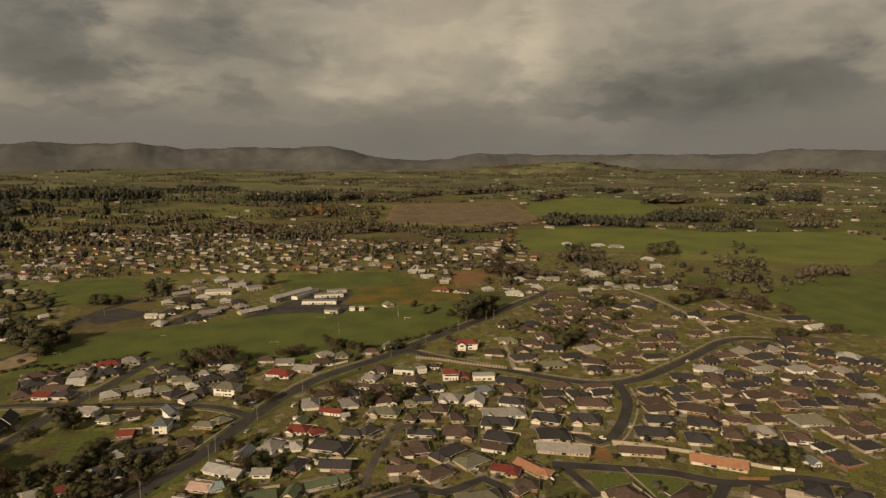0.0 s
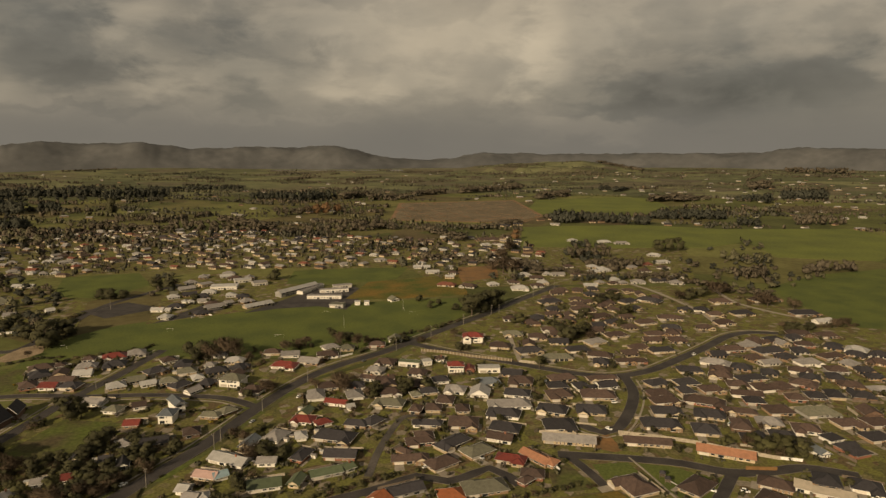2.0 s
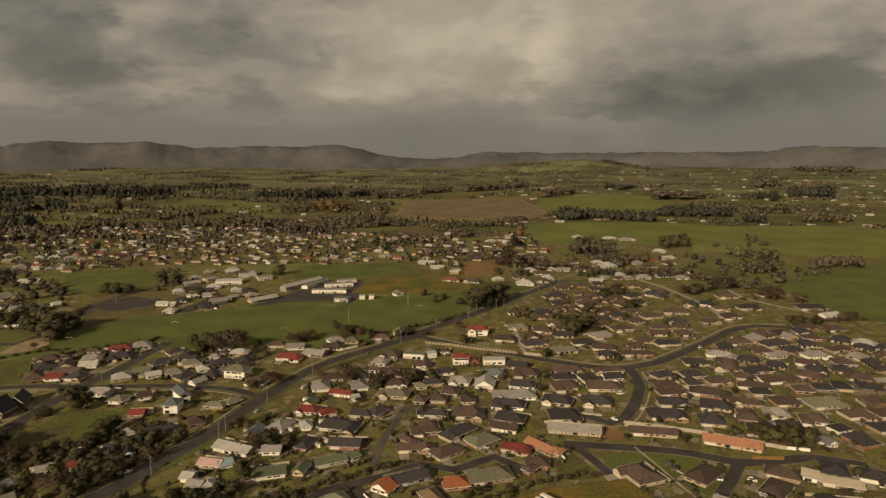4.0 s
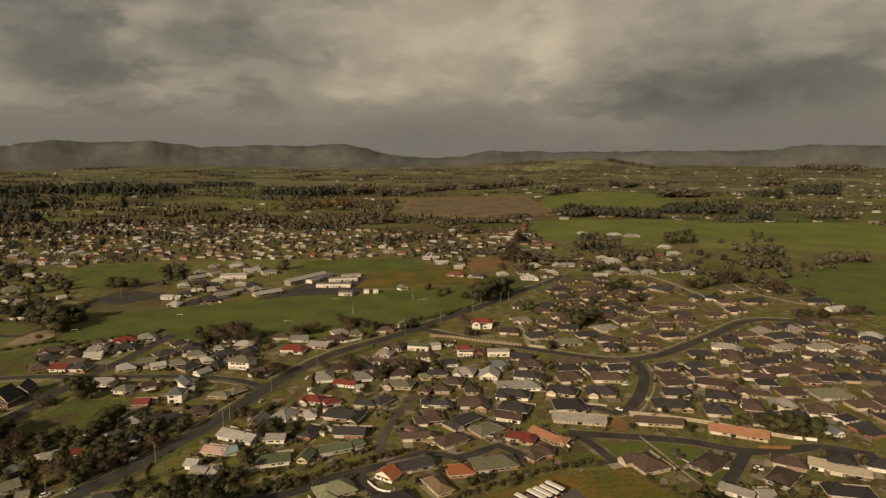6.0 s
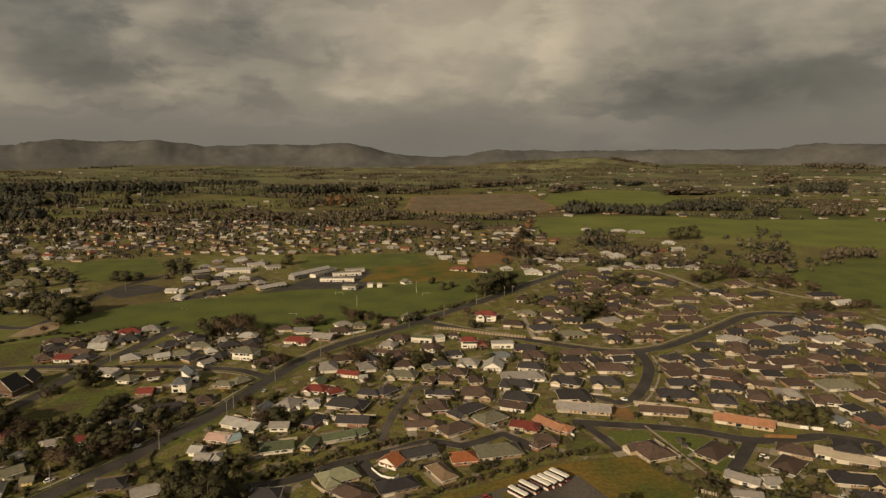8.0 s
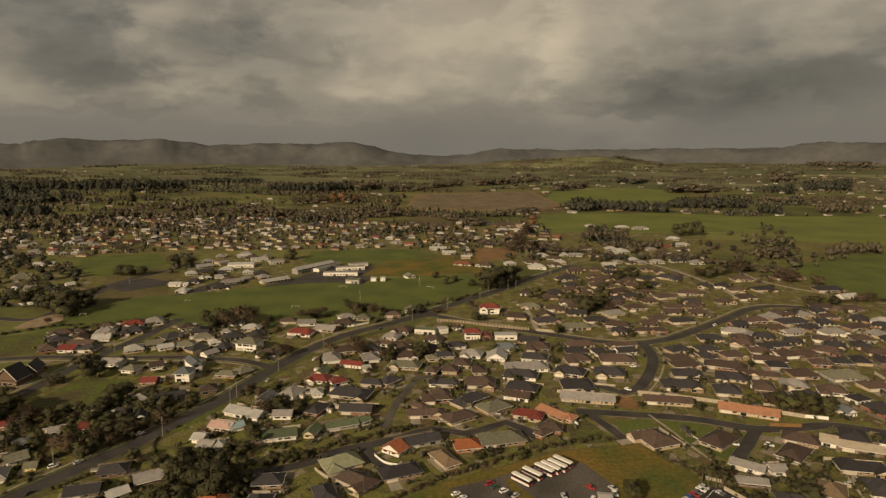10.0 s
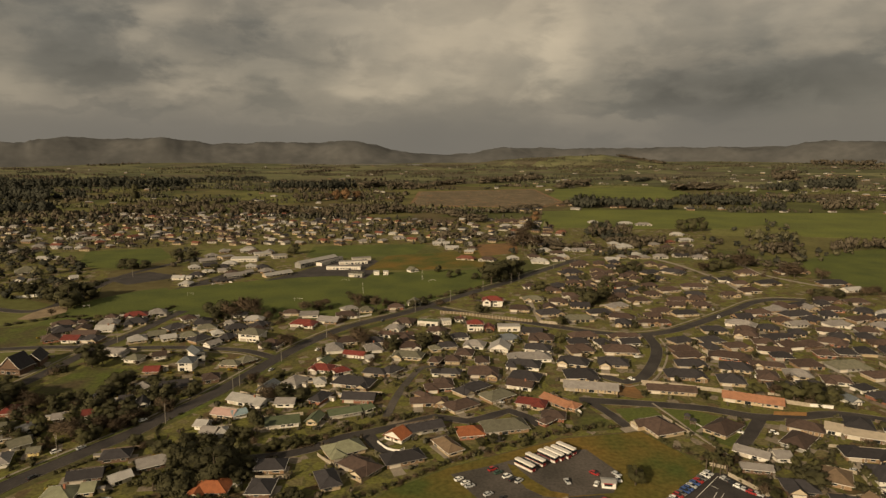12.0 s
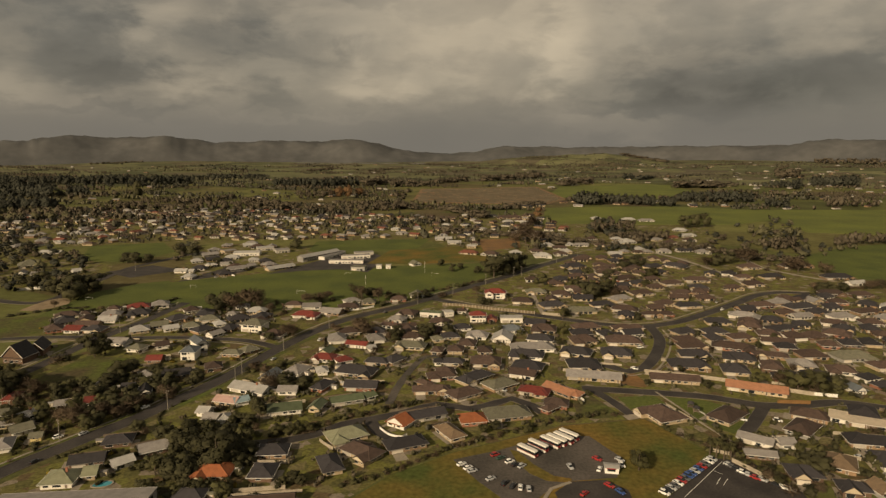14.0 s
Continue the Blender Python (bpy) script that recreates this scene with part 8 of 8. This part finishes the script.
OPEN = [[(-304.2, 440.5), (-303.9, 521.2), (-281.7, 555.2), (-209.4, 599.8), (-93.4, 636.7), (35.5, 661.1), (34.0, 590.8), (-0.4, 533.0), (-37.1, 499.9), (-103.7, 466.4), (-204.8, 469.7), (-235.6, 488.8), (-271.0, 470.3), (-288.4, 448.5)],
        [(-37.7, 203.1), (-23.6, 221.8), (-0.1, 240.1), (50.4, 266.1), (87.8, 273.8), (104.3, 242.7), (73.3, 204.9), (60.6, 182.3), (-39.2, 180.7)],
        [(75.6, 207.1), (106.6, 237.1), (118.4, 234.5), (126.4, 212.4), (125.8, 200.6), (65.7, 193.0)],
        [(-223.6, 313.3), (-216.5, 356.9), (-179.4, 351.5), (-185.3, 313.9), (-199.2, 305.9), (-216.0, 304.1)],
        [(392.6, 709.3), (488.6, 779.7), (617.8, 824.0), (429.8, 527.9), (384.0, 544.2), (380.4, 602.3), (380.8, 661.0)],
        [(24.1, 717.5), (35.8, 843.3), (93.3, 855.0), (84.9, 750.6)],
        [(-169.8, 729.6), (-176.8, 808.9), (-83.4, 830.6), (-30.8, 831.6), (-41.8, 756.7), (-106.8, 730.7)],
        [(-403.8, 666.4), (-448.5, 766.5), (-370.1, 795.6), (-325.5, 726.7), (-345.6, 660.7)]]

COUNTRY = [[(221.9, 1518.7), (321.8, 1917.6), (693.8, 2067.7), (652.2, 1714.6), (529.4, 1493.1)], [(143.8, 1007.4), (185.8, 1268.0), (437.9, 1297.1), (579.6, 1231.4), (614.1, 1114.2), (445.4, 998.8), (311.3, 996.1)],
           [(579.6, 1231.4), (832.7, 1236.7), (833.5, 1067.7), (640.7, 876.4), (510.8, 908.4), (533.6, 1015.2)], [(-110.0, 1340.9), (-110.5, 1828.2), (283.6, 1935.9), (286.1, 1471.5), (194.6, 1309.1)]]
TOWN = [(-588.9, 746.4), (-822.3, 1076.2), (-709.1, 1204.4), (-306.7, 1212.8), (-40.3, 1092.1), (131.8, 1141.1), (174.9, 979.2), (138.9, 735.3), (90.5, 718.8), (12.5, 725.0), (-22.7, 811.8), (-181.0, 828.8), (-367.2, 805.2), (-455.5, 766.3)]


def far_house(x, y, rot, w, d, roof, wall):
    c, s = math.cos(radians(rot)), math.sin(radians(rot))
    z0, zt, o, z = swell(x, y), 2.6, 0.5, 0.0
    top = zt + (d / 2 + o) * 0.46
    hipped = far_rng.choice((0.42, -0.05))
    raw = [(-w / 2, -d / 2, -0.5), (w / 2, -d / 2, -0.5), (w / 2, d / 2, -0.5), (-w / 2, d / 2, -0.5), (-w / 2, -d / 2, zt), (w / 2, -d / 2, zt), (w / 2, d / 2, zt), (-w / 2, d / 2, zt),
           (-w / 2 - o, -d / 2 - o, zt), (w / 2 + o, -d / 2 - o, zt), (w / 2 + o, d / 2 + o, zt), (-w / 2 - o, d / 2 + o, zt), (-w / 2 + d * hipped, 0, top), (w / 2 - d * hipped, 0, top)]
    v = np.array([(x + c * a - s * b, y + s * a + c * b, z0 + h) for a, b, h in raw])
    FAR_HOUSES.append((v, np.array([(0, 1, 5), (0, 5, 4), (1, 2, 6), (1, 6, 5), (2, 3, 7), (2, 7, 6), (3, 0, 4), (3, 4, 7)]), wall))
    FAR_HOUSES.append((v, np.array([(8, 9, 13), (8, 13, 12), (10, 11, 12), (10, 12, 13), (9, 10, 13), (11, 8, 12), (8, 10, 9), (8, 11, 10)]), roof))
    k = -w / 2 + 1.2
    while k < w / 2 - 2:
        p = [(k, -d / 2 - 0.03, 1.0), (k + 1.8, -d / 2 - 0.03, 1.0), (k + 1.8, -d / 2 - 0.03, 2.1), (k, -d / 2 - 0.03, 2.1)]
        FAR_HOUSES.append((np.array([(x + c * a - s * b, y + s * a + c * b, z0 + h) for a, b, h in p]), np.array([(0, 1, 2), (0, 2, 3)]), 9))
        k += far_rng.uniform(2.5, 3.8)


FAR_MATS = [FARWALL, WALLS["c"], WALLS["t"], ROOFS["br"], ROOFS["gy"], ROOFS["wh"], FARRED, FARRED, ROOFS["dk"], GLASS, TRIM, GARAGE]
placed = []
for x, y in scatter(TOWN, 1300, far_rng):
    if all((x - a) ** 2 + (y - b) ** 2 > 16 ** 2 for a, b in placed) and clear(x, y, 11) and len(placed) < 400 and not any(inside(x, y, p) for p in OPEN):
        placed.append((x, y))
        far_house(x, y, far_rng.choice((-28, -28, 62, -5)) + far_rng.uniform(-8, 8), far_rng.uniform(9.5, 15), far_rng.uniform(7, 9.5), far_rng.choice((3, 3, 3, 4, 4, 5, 8, 8, 6, 3, 8, 4)), far_rng.choice((0, 0, 1, 1, 2)))
# farmhouses and sheds on the plain
for k in range(300):
    b, r = radians(far_rng.uniform(-40, 41) if k % 2 else far_rng.uniform(6, 36)), 1250 * (4000 / 1250) ** far_rng.random()
    x, y = r * math.sin(b), r * math.cos(b)
    if not any(inside(x, y, p) for p in COUNTRY):
        far_house(x, y, far_rng.uniform(-30, 30), far_rng.uniform(11, 20), far_rng.uniform(7, 10), far_rng.choice((3, 4, 8, 5)), far_rng.choice((0, 0, 1, 2)))
merged("far_houses", FAR_HOUSES, FAR_MATS, "far houses of the town and farms, white and cream walls", "houses")

# trees among the far houses and hedgerows over the plain
for x, y in scatter(TOWN, 1350, far_rng):
    if all((x - a) ** 2 + (y - b) ** 2 > 9 ** 2 for a, b in placed) and clear(x, y, 3) and not any(inside(x, y, p) for p in OPEN):
        h = far_rng.uniform(2.5, 6) if far_rng.random() < 0.78 else far_rng.uniform(7, 13)
        far_tree(x, y, far_rng.choice(("ev", "ba", "ba", "ev", "gr")), h, h * far_rng.uniform(0.8, 1.2))
for k in range(470):
    b, r = radians(far_rng.uniform(-42, 43)), 1150 * (4100 / 1150) ** (far_rng.random() ** 0.9)
    x, y = r * math.sin(b), r * math.cos(b)
    if abs(x - 230) < 200 and 950 < y < 1450:
        continue
    a = radians(far_rng.choice((-28, -28, -20, -5, 62, 8)) + far_rng.uniform(-8, 8))
    kind, h, gap = far_rng.choice(("ev", "ev", "ba", "ba", "gr")), far_rng.uniform(5, 14), far_rng.uniform(7, 13)
    for j in range(int(far_rng.uniform(70, 380) / gap)):
        px, py = x + math.cos(a) * j * gap + far_rng.uniform(-4, 4), y + math.sin(a) * j * gap + far_rng.uniform(-4, 4)
        if far_rng.random() < 0.85 and math.hypot(px, py) < 4300 and not any(inside(px, py, p) for p in COUNTRY):
            hh = h * far_rng.uniform(0.6, 1.15)
            far_tree(px, py, kind, hh, hh * far_rng.uniform(0.9, 1.4))
# woods and hedges over the low grass hills
for k in range(55):
    b, r = radians(far_rng.uniform(2, 38)), far_rng.uniform(3450, 3980)
    x, y, a = r * math.sin(b), r * math.cos(b), radians(far_rng.uniform(-25, 25))
    for j in range(far_rng.randrange(3, 14)):
        hh = far_rng.uniform(5, 10)
        far_tree(x + math.cos(a) * j * 13 + far_rng.uniform(-9, 9), y + math.sin(a) * j * 13 + far_rng.uniform(-25, 25), far_rng.choice(("ev", "ev", "ba", "gr")), hh, hh * far_rng.uniform(1.0, 1.6))
# dark trees about the yards beside the school field
for poly, count, low, high in (([(-573.3, 726.0), (-558.0, 792.0), (-424.6, 701.6), (-322.6, 559.2), (-338.5, 514.4), (-422.7, 529.9)], 80, 5, 11), ([(-588.9, 746.4), (-660.7, 929.1), (-648.8, 963.0), (-520.7, 747.7), (-527.1, 699.7)], 30, 5, 10), ([(-307.8, 658.1), (-341.2, 796.1), (-302.0, 751.8), (-278.7, 668.7)], 16, 4, 9), ([(385.1, 860.6), (490.0, 884.7), (405.9, 705.9), (324.4, 679.7)], 40, 5, 10), ([(54.2, 758.5), (122.6, 855.6), (167.8, 778.1), (105.7, 734.7)], 14, 5, 9), ([(198.5, 965.9), (244.9, 1055.9), (284.5, 995.6), (237.2, 831.7), (178.8, 830.6)], 30, 6, 12), ([(420.1, 970.3), (558.8, 1046.2), (432.4, 765.6), (379.7, 680.8), (341.1, 715.8)], 30, 4, 9), ([(292.4, 858.8), (402.1, 918.3), (342.9, 763.9), (258.7, 737.5)], 18, 4, 9), ([(-145.4, 1001.7), (-20.6, 1092.5), (-0.9, 962.0), (-114.2, 896.2)], 26, 5, 10), ([(439.3, 765.7), (523.7, 837.1), (512.5, 784.6), (398.1, 681.1)], 12, 5, 9)):
    for x, y in scatter(poly, count, far_rng):
        if clear(x, y, 2.5):
            hh = far_rng.uniform(low, high)
            far_tree(x, y, far_rng.choice(("be", "be", "ba", "gr")), hh, hh * far_rng.uniform(0.9, 1.3), True)
# dark woods at the edge of the town
for poly, count in (([(-958.5, 1199.2), (-1805.0, 2276.5), (-1508.5, 2363.7), (-983.3, 1579.0), (-806.8, 1202.4)], 200), ([(-1148.0, 1806.8), (-1448.9, 2285.8), (-1234.0, 2456.1), (-938.2, 2299.2), (-792.3, 1917.1)], 110)):
    for x, y in scatter(poly, count, far_rng):
        far_tree(x, y, "be", far_rng.uniform(10, 18), far_rng.uniform(11, 17), True)
# leafless rows on the orchard block
block = [(-85.9, 1389.9), (-84.6, 1785.0), (246.8, 1889.8), (258.3, 1471.3), (192.9, 1341.9)]
bx, by = sum(p[0] for p in block) / 5, sum(p[1] for p in block) / 5
ca, sa = math.cos(radians(-14)), math.sin(radians(-14))
rows = Shape()
for j in range(-34, 35):
    for i in range(-30, 30):
        ends = [Vector((bx + ca * u - sa * j * 10, by + sa * u + ca * j * 10)) for u in (i * 9.0, i * 9.0 + 8.2)]
        if all(inside(q.x, q.y, block) for q in ends) and far_rng.random() < 0.9:
            ribbon(rows, ends, -1.1, 1.1, swell(ends[0].x, ends[0].y) + far_rng.uniform(1.0, 1.9), 0.3)
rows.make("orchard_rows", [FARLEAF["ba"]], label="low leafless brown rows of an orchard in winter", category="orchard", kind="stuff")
# shrubs and small trees grown together: hedges, garden edges, field boundaries
NEAR = {k: [tuple(np.array(a) for a in crown_mesh(s, 70 + j, 10, 9, n, l, 0.75, 9, 3, 5)) for j in range(4)] for k, s, n, l in (("ev", "round", 330, 0.40), ("gr", "round", 330, 0.38), ("ba", "bare", 460, 0.55))}
THICKET = {"ev": [], "ba": [], "gr": []}


def thicket_tree(x, y, kind, height, spread):
    v, t, nr = far_rng.choice(NEAR[kind])
    a, k = far_rng.uniform(0, 6.28), spread / 9.0
    c, s = math.cos(a), math.sin(a)
    z = np.maximum((v[:, 2] - 2.2) * height / 7.8, 0.02)
    THICKET[kind].append((np.stack([x + k * (c * v[:, 0] - s * v[:, 1]), y + k * (s * v[:, 0] + c * v[:, 1]), z], 1), t, 0, np.stack([c * nr[:, 0] - s * nr[:, 1], s * nr[:, 0] + c * nr[:, 1], nr[:, 2]], 1)))


def thicket(poly, count, kinds, low, high, margin=1.5):
    for x, y in scatter(poly, count, far_rng):
        if clear(x, y, margin):
            h = far_rng.uniform(low, high)
            thicket_tree(x, y, far_rng.choice(kinds), h, h * far_rng.uniform(0.9, 1.4))


def hedge(points, gap, kinds, low, high, wander=0.8):
    for q in smooth(points, gap):
        if clear(q.x, q.y, 0.3):
            h = far_rng.uniform(low, high)
            thicket_tree(q.x + far_rng.uniform(-wander, wander), q.y + far_rng.uniform(-wander, wander), far_rng.choice(kinds), h, max(h * far_rng.uniform(0.9, 1.3), gap * 1.3))


thicket([(-209.4, 292.5), (-195.1, 301.4), (-180.4, 317.3), (-155.6, 329.5), (-136.2, 305.4), (-146.9, 274.3), (-161.4, 245.8), (-186.3, 250.6)], 50, ("ev", "ev", "ba", "gr"), 3, 8)
thicket([(-198.5, 299.9), (-182.3, 312.4), (-176.0, 332.7), (-148.2, 334.1), (-131.8, 305.5), (-146.0, 272.4), (-168.6, 253.6)], 60, ("ev", "ev", "ba"), 4, 9, 0.4)
thicket([(-144.8, 305.2), (-137.6, 319.6), (-129.8, 305.5), (-137.2, 294.4)], 6, ("ev",), 3, 6, 0.4)
thicket([(-122.6, 216.9), (-116.7, 258.8), (-92.6, 269.1), (-83.2, 239.7), (-78.8, 212.9), (-99.0, 202.2)], 44, ("ev", "ev", "gr"), 3, 8)
thicket([(-107.8, 217.2), (-119.9, 249.1), (-112.3, 257.2), (-96.2, 217.4)], 26, ("ev",), 5, 9, 0.3)
thicket([(-99.8, 203.9), (-103.6, 214.8), (-83.5, 214.4), (-77.9, 204.3)], 24, ("ev", "ev", "gr"), 3, 6, 0.2)
thicket([(-95.4, 254.8), (-89.8, 260.4), (-77.7, 226.0), (-81.4, 217.6)], 12, ("ev",), 4, 8, 0.3)
thicket([(-188.1, 242.9), (-183.9, 250.7), (-170.2, 256.3), (-170.8, 238.2), (-174.9, 224.5)], 10, ("ev", "ba"), 2, 4, 0.5)
thicket([(-242.2, 346.5), (-237.4, 354.5), (-237.6, 389.9), (-219.9, 365.2), (-223.3, 337.4)], 12, ("ev", "ba"), 3, 6, 0.4)
hedge([(-130.2, 264.3), (-134.7, 271.4), (-135.6, 279.5), (-133.1, 286.1), (-129.9, 293.8)], 1.1, ("ev",), 1.1, 1.5, 0.2)
hedge([(-158.1, 232.8), (-151.4, 241.0), (-144.4, 249.7), (-138.2, 256.8)], 2.4, ("ev", "gr"), 1.0, 2.2, 0.6)
hedge([(151.1, 226.3), (157.8, 223.5), (162.4, 221.6)], 2.2, ("ev",), 2.0, 4.0, 1.0)
thicket([(141.6, 240.5), (157.0, 247.5), (159.9, 240.8), (147.6, 231.4), (138.8, 231.3)], 12, ("ev", "gr"), 3, 6, 0.3)
thicket([(178.1, 270.5), (191.5, 265.0), (180.7, 248.9), (167.8, 253.8)], 8, ("ev", "gr", "ba"), 2, 5, 0.3)
thicket([(-237.6, 296.3), (-248.8, 336.9), (-232.4, 346.7), (-209.4, 296.7), (-202.4, 270.3)], 16, ("ev", "ba"), 4, 9)
thicket([(106.6, 242.8), (117.6, 247.9), (127.7, 222.6), (128.8, 209.4), (120.7, 209.3), (116.5, 225.8)], 26, ("ba", "gr", "ev"), 2, 6)
thicket([(70.4, 554.4), (112.1, 619.6), (223.6, 651.7), (174.8, 534.0), (117.0, 493.2)], 34, ("ba", "gr", "ev"), 3, 8)
thicket([(235.4, 651.9), (379.7, 680.8), (344.8, 596.4), (273.6, 569.9)], 22, ("ba", "gr"), 3, 7)
thicket([(-198.4, 464.8), (-146.5, 479.5), (-48.1, 519.5), (-19.5, 520.0), (-68.3, 460.4), (-132.7, 446.5)], 46, ("ba", "ba", "ev", "gr"), 2, 6)
thicket([(-104.8, 298.5), (-71.3, 314.2), (-73.7, 299.0), (-80.7, 255.0), (-88.0, 254.9)], 20, ("ev", "gr", "ba"), 2, 6)
thicket([(-73.3, 392.7), (-39.1, 419.0), (-4.1, 412.9), (-14.4, 379.7), (-57.9, 387.0)], 10, ("ba", "ev", "gr"), 2, 6)
thicket([(167.9, 310.4), (217.6, 325.5), (206.7, 303.7), (180.3, 301.8)], 22, ("gr", "ev", "ba"), 3, 7)
thicket([(-122.8, 345.7), (-83.0, 352.6), (-65.7, 295.0), (-100.6, 290.1)], 34, ("ev", "gr", "ev", "ba"), 1.8, 4.5, 0.3)
thicket([(-92.8, 286.9), (-65.5, 293.7), (-41.0, 278.2), (-38.0, 256.1), (-78.2, 250.6)], 30, ("ev", "gr", "gr", "ba"), 1.6, 3.6, 0.3)
thicket([(-53.9, 372.5), (-26.1, 372.8), (-22.5, 319.2), (-46.6, 319.0)], 16, ("ev", "gr", "ba"), 1.5, 3.5, 0.3)
thicket([(114.3, 274.0), (160.3, 280.3), (173.0, 258.3), (156.5, 239.0), (113.4, 234.1)], 34, ("ev", "gr", "ev"), 1.8, 4.5, 0.3)
hedge([(-87.7, 253.8), (-68.8, 256.3), (-51.8, 271.5), (-27.1, 284.6), (-0.1, 294.5)], 2.6, ("gr", "gr", "ev", "ba"), 1.6, 3.4, 1.5)
hedge([(-77.7, 244.7), (-59.9, 260.9), (-42.0, 275.4), (-22.0, 288.7)], 3.4, ("gr", "ba"), 1.4, 3.0, 1.5)
hedge([(-40.4, 213.5), (-23.9, 224.3), (-0.1, 243.0), (19.4, 255.6), (40.4, 267.1), (68.0, 277.2), (89.3, 278.8)], 2.4, ("ba", "gr", "ba", "ev"), 1.4, 3.4, 1.4)
hedge([(88.3, 273.8), (97.7, 258.0), (106.1, 243.7)], 3.2, ("ba", "gr"), 1.2, 3.0, 1.6)
hedge([(316.2, 540.8), (344.6, 543.5)], 3.0, ("ev", "ba"), 3.0, 4.5)
hedge([(344.6, 543.5), (387.1, 548.7)], 4.0, ("ba", "ev"), 3.0, 5.0)
hedge([(-47.0, 507.4), (-0.4, 541.8), (25.6, 570.3)], 4.0, ("ev", "ba", "gr"), 2.0, 4.5, 2)
hedge([(-232.0, 464.2), (-224.4, 496.6)], 3.0, ("ev",), 2.0, 3.0)
thicket([(-270.0, 394.3), (-281.4, 443.9), (-230.6, 478.0), (-204.2, 458.0), (-222.6, 376.1)], 26, ("ev", "ba", "gr"), 2, 5)
hedge([(-284.7, 443.9), (-268.2, 465.2), (-233.1, 483.4)], 5.0, ("ev", "gr", "ba"), 1.5, 3.5)
hedge([(-322.7, 443.2), (-301.6, 463.0), (-283.1, 468.4)], 6.0, ("ev", "gr"), 1.0, 2.2)
hedge([(-336.3, 578.9), (-329.6, 629.3), (-315.4, 674.8)], 6.0, ("ba", "ev"), 1.5, 4.0)
for kind in THICKET:
    merged("hedges", THICKET[kind], [LEAF[kind]], {"ev": "dark evergreen hedges and garden thickets", "ba": "bare brown winter hedges and scrub", "gr": "olive-green hedges and scrub"}[kind], "hedges")

# ---- back fences between the plots ----
yard_rng = random.Random(31)
made = 0
for hx, hy, w, d, rot in list(FOOTPRINTS):
    if hy > 520 or made > 190:
        continue
    c, s = math.cos(radians(rot)), math.sin(radians(rot))
    ends = [(hx + c * u - s * v, hy + s * u + c * v) for u, v in ((-w / 2 - 2.5, d + 3.6), (0, d + 3.6), (w / 2 + 2.5, d + 3.6))]
    if all(clear(x, y, 0.4) and not any(inside(x, y, p) for p in OPEN[:4]) for x, y in ends):
        made += 1
        fence(ends, yard_rng.uniform(1.4, 1.8), yard_rng.choice((TIMBER, PALE, PALE)), "weathered timber back fence between gardens", 0.0, False)

# ---- garden sheds behind the houses ----
shed_rng = random.Random(57)
sheds = 0
for hx, hy, w, d, rot in list(FOOTPRINTS):
    c, s = math.cos(radians(rot)), math.sin(radians(rot))
    u, v = shed_rng.choice((-1, 1)) * (w / 2 + 2.4), d * shed_rng.uniform(0.4, 1.1)
    x, y = hx + c * u - s * v, hy + s * u + c * v
    if hy < 470 and sheds < 34 and shed_rng.random() < 0.6 and clear(x, y, 1.5) and not any(inside(x, y, p) for p in OPEN[:4]):
        sheds += 1
        garden_shed(x, y, rot, shed_rng.uniform(2.4, 3.4), shed_rng.uniform(1.8, 2.4), shed_rng.choice((WALLS["w"], WALLS["c"], CREAM)), shed_rng.choice((ROOFS["wh"], ROOFS["gy"], ROOFS["ol"])))

# ---- garden shrubs and small trees round the houses ----
count = 0
shrub_rng = random.Random(23)
for hx, hy, w, d, rot in list(FOOTPRINTS):
    if hy > 640:
        continue
    c, s = math.cos(radians(rot)), math.sin(radians(rot))
    for k in range(10):
        u, v = shrub_rng.uniform(-w / 2 - 4, w / 2 + 4), shrub_rng.choice((-4.5, -3.4, d + 2.2, d + 3.6)) + shrub_rng.uniform(-0.8, 0.8)
        x, y = hx + c * u - s * v, hy + s * u + c * v
        if clear(x, y, 0.7) and not any(inside(x, y, p) for p in OPEN[:4]):
            if shrub_rng.random() < 0.05:
                tree(x, y, shrub_rng.choice(("gr", "ba", "ev")), shrub_rng.uniform(3.5, 6.0))
            elif count < 300 and hy < 420:
                count += 1
                tree(x, y, shrub_rng.choice(("bu", "bu", "bo", "bo", "ye")), shrub_rng.uniform(0.9, 2.4))
            else:
                h = shrub_rng.uniform(1.0, 3.0)
                far_tree(x, y, shrub_rng.choice(("ev", "ba", "gr")), h, h * 1.3)

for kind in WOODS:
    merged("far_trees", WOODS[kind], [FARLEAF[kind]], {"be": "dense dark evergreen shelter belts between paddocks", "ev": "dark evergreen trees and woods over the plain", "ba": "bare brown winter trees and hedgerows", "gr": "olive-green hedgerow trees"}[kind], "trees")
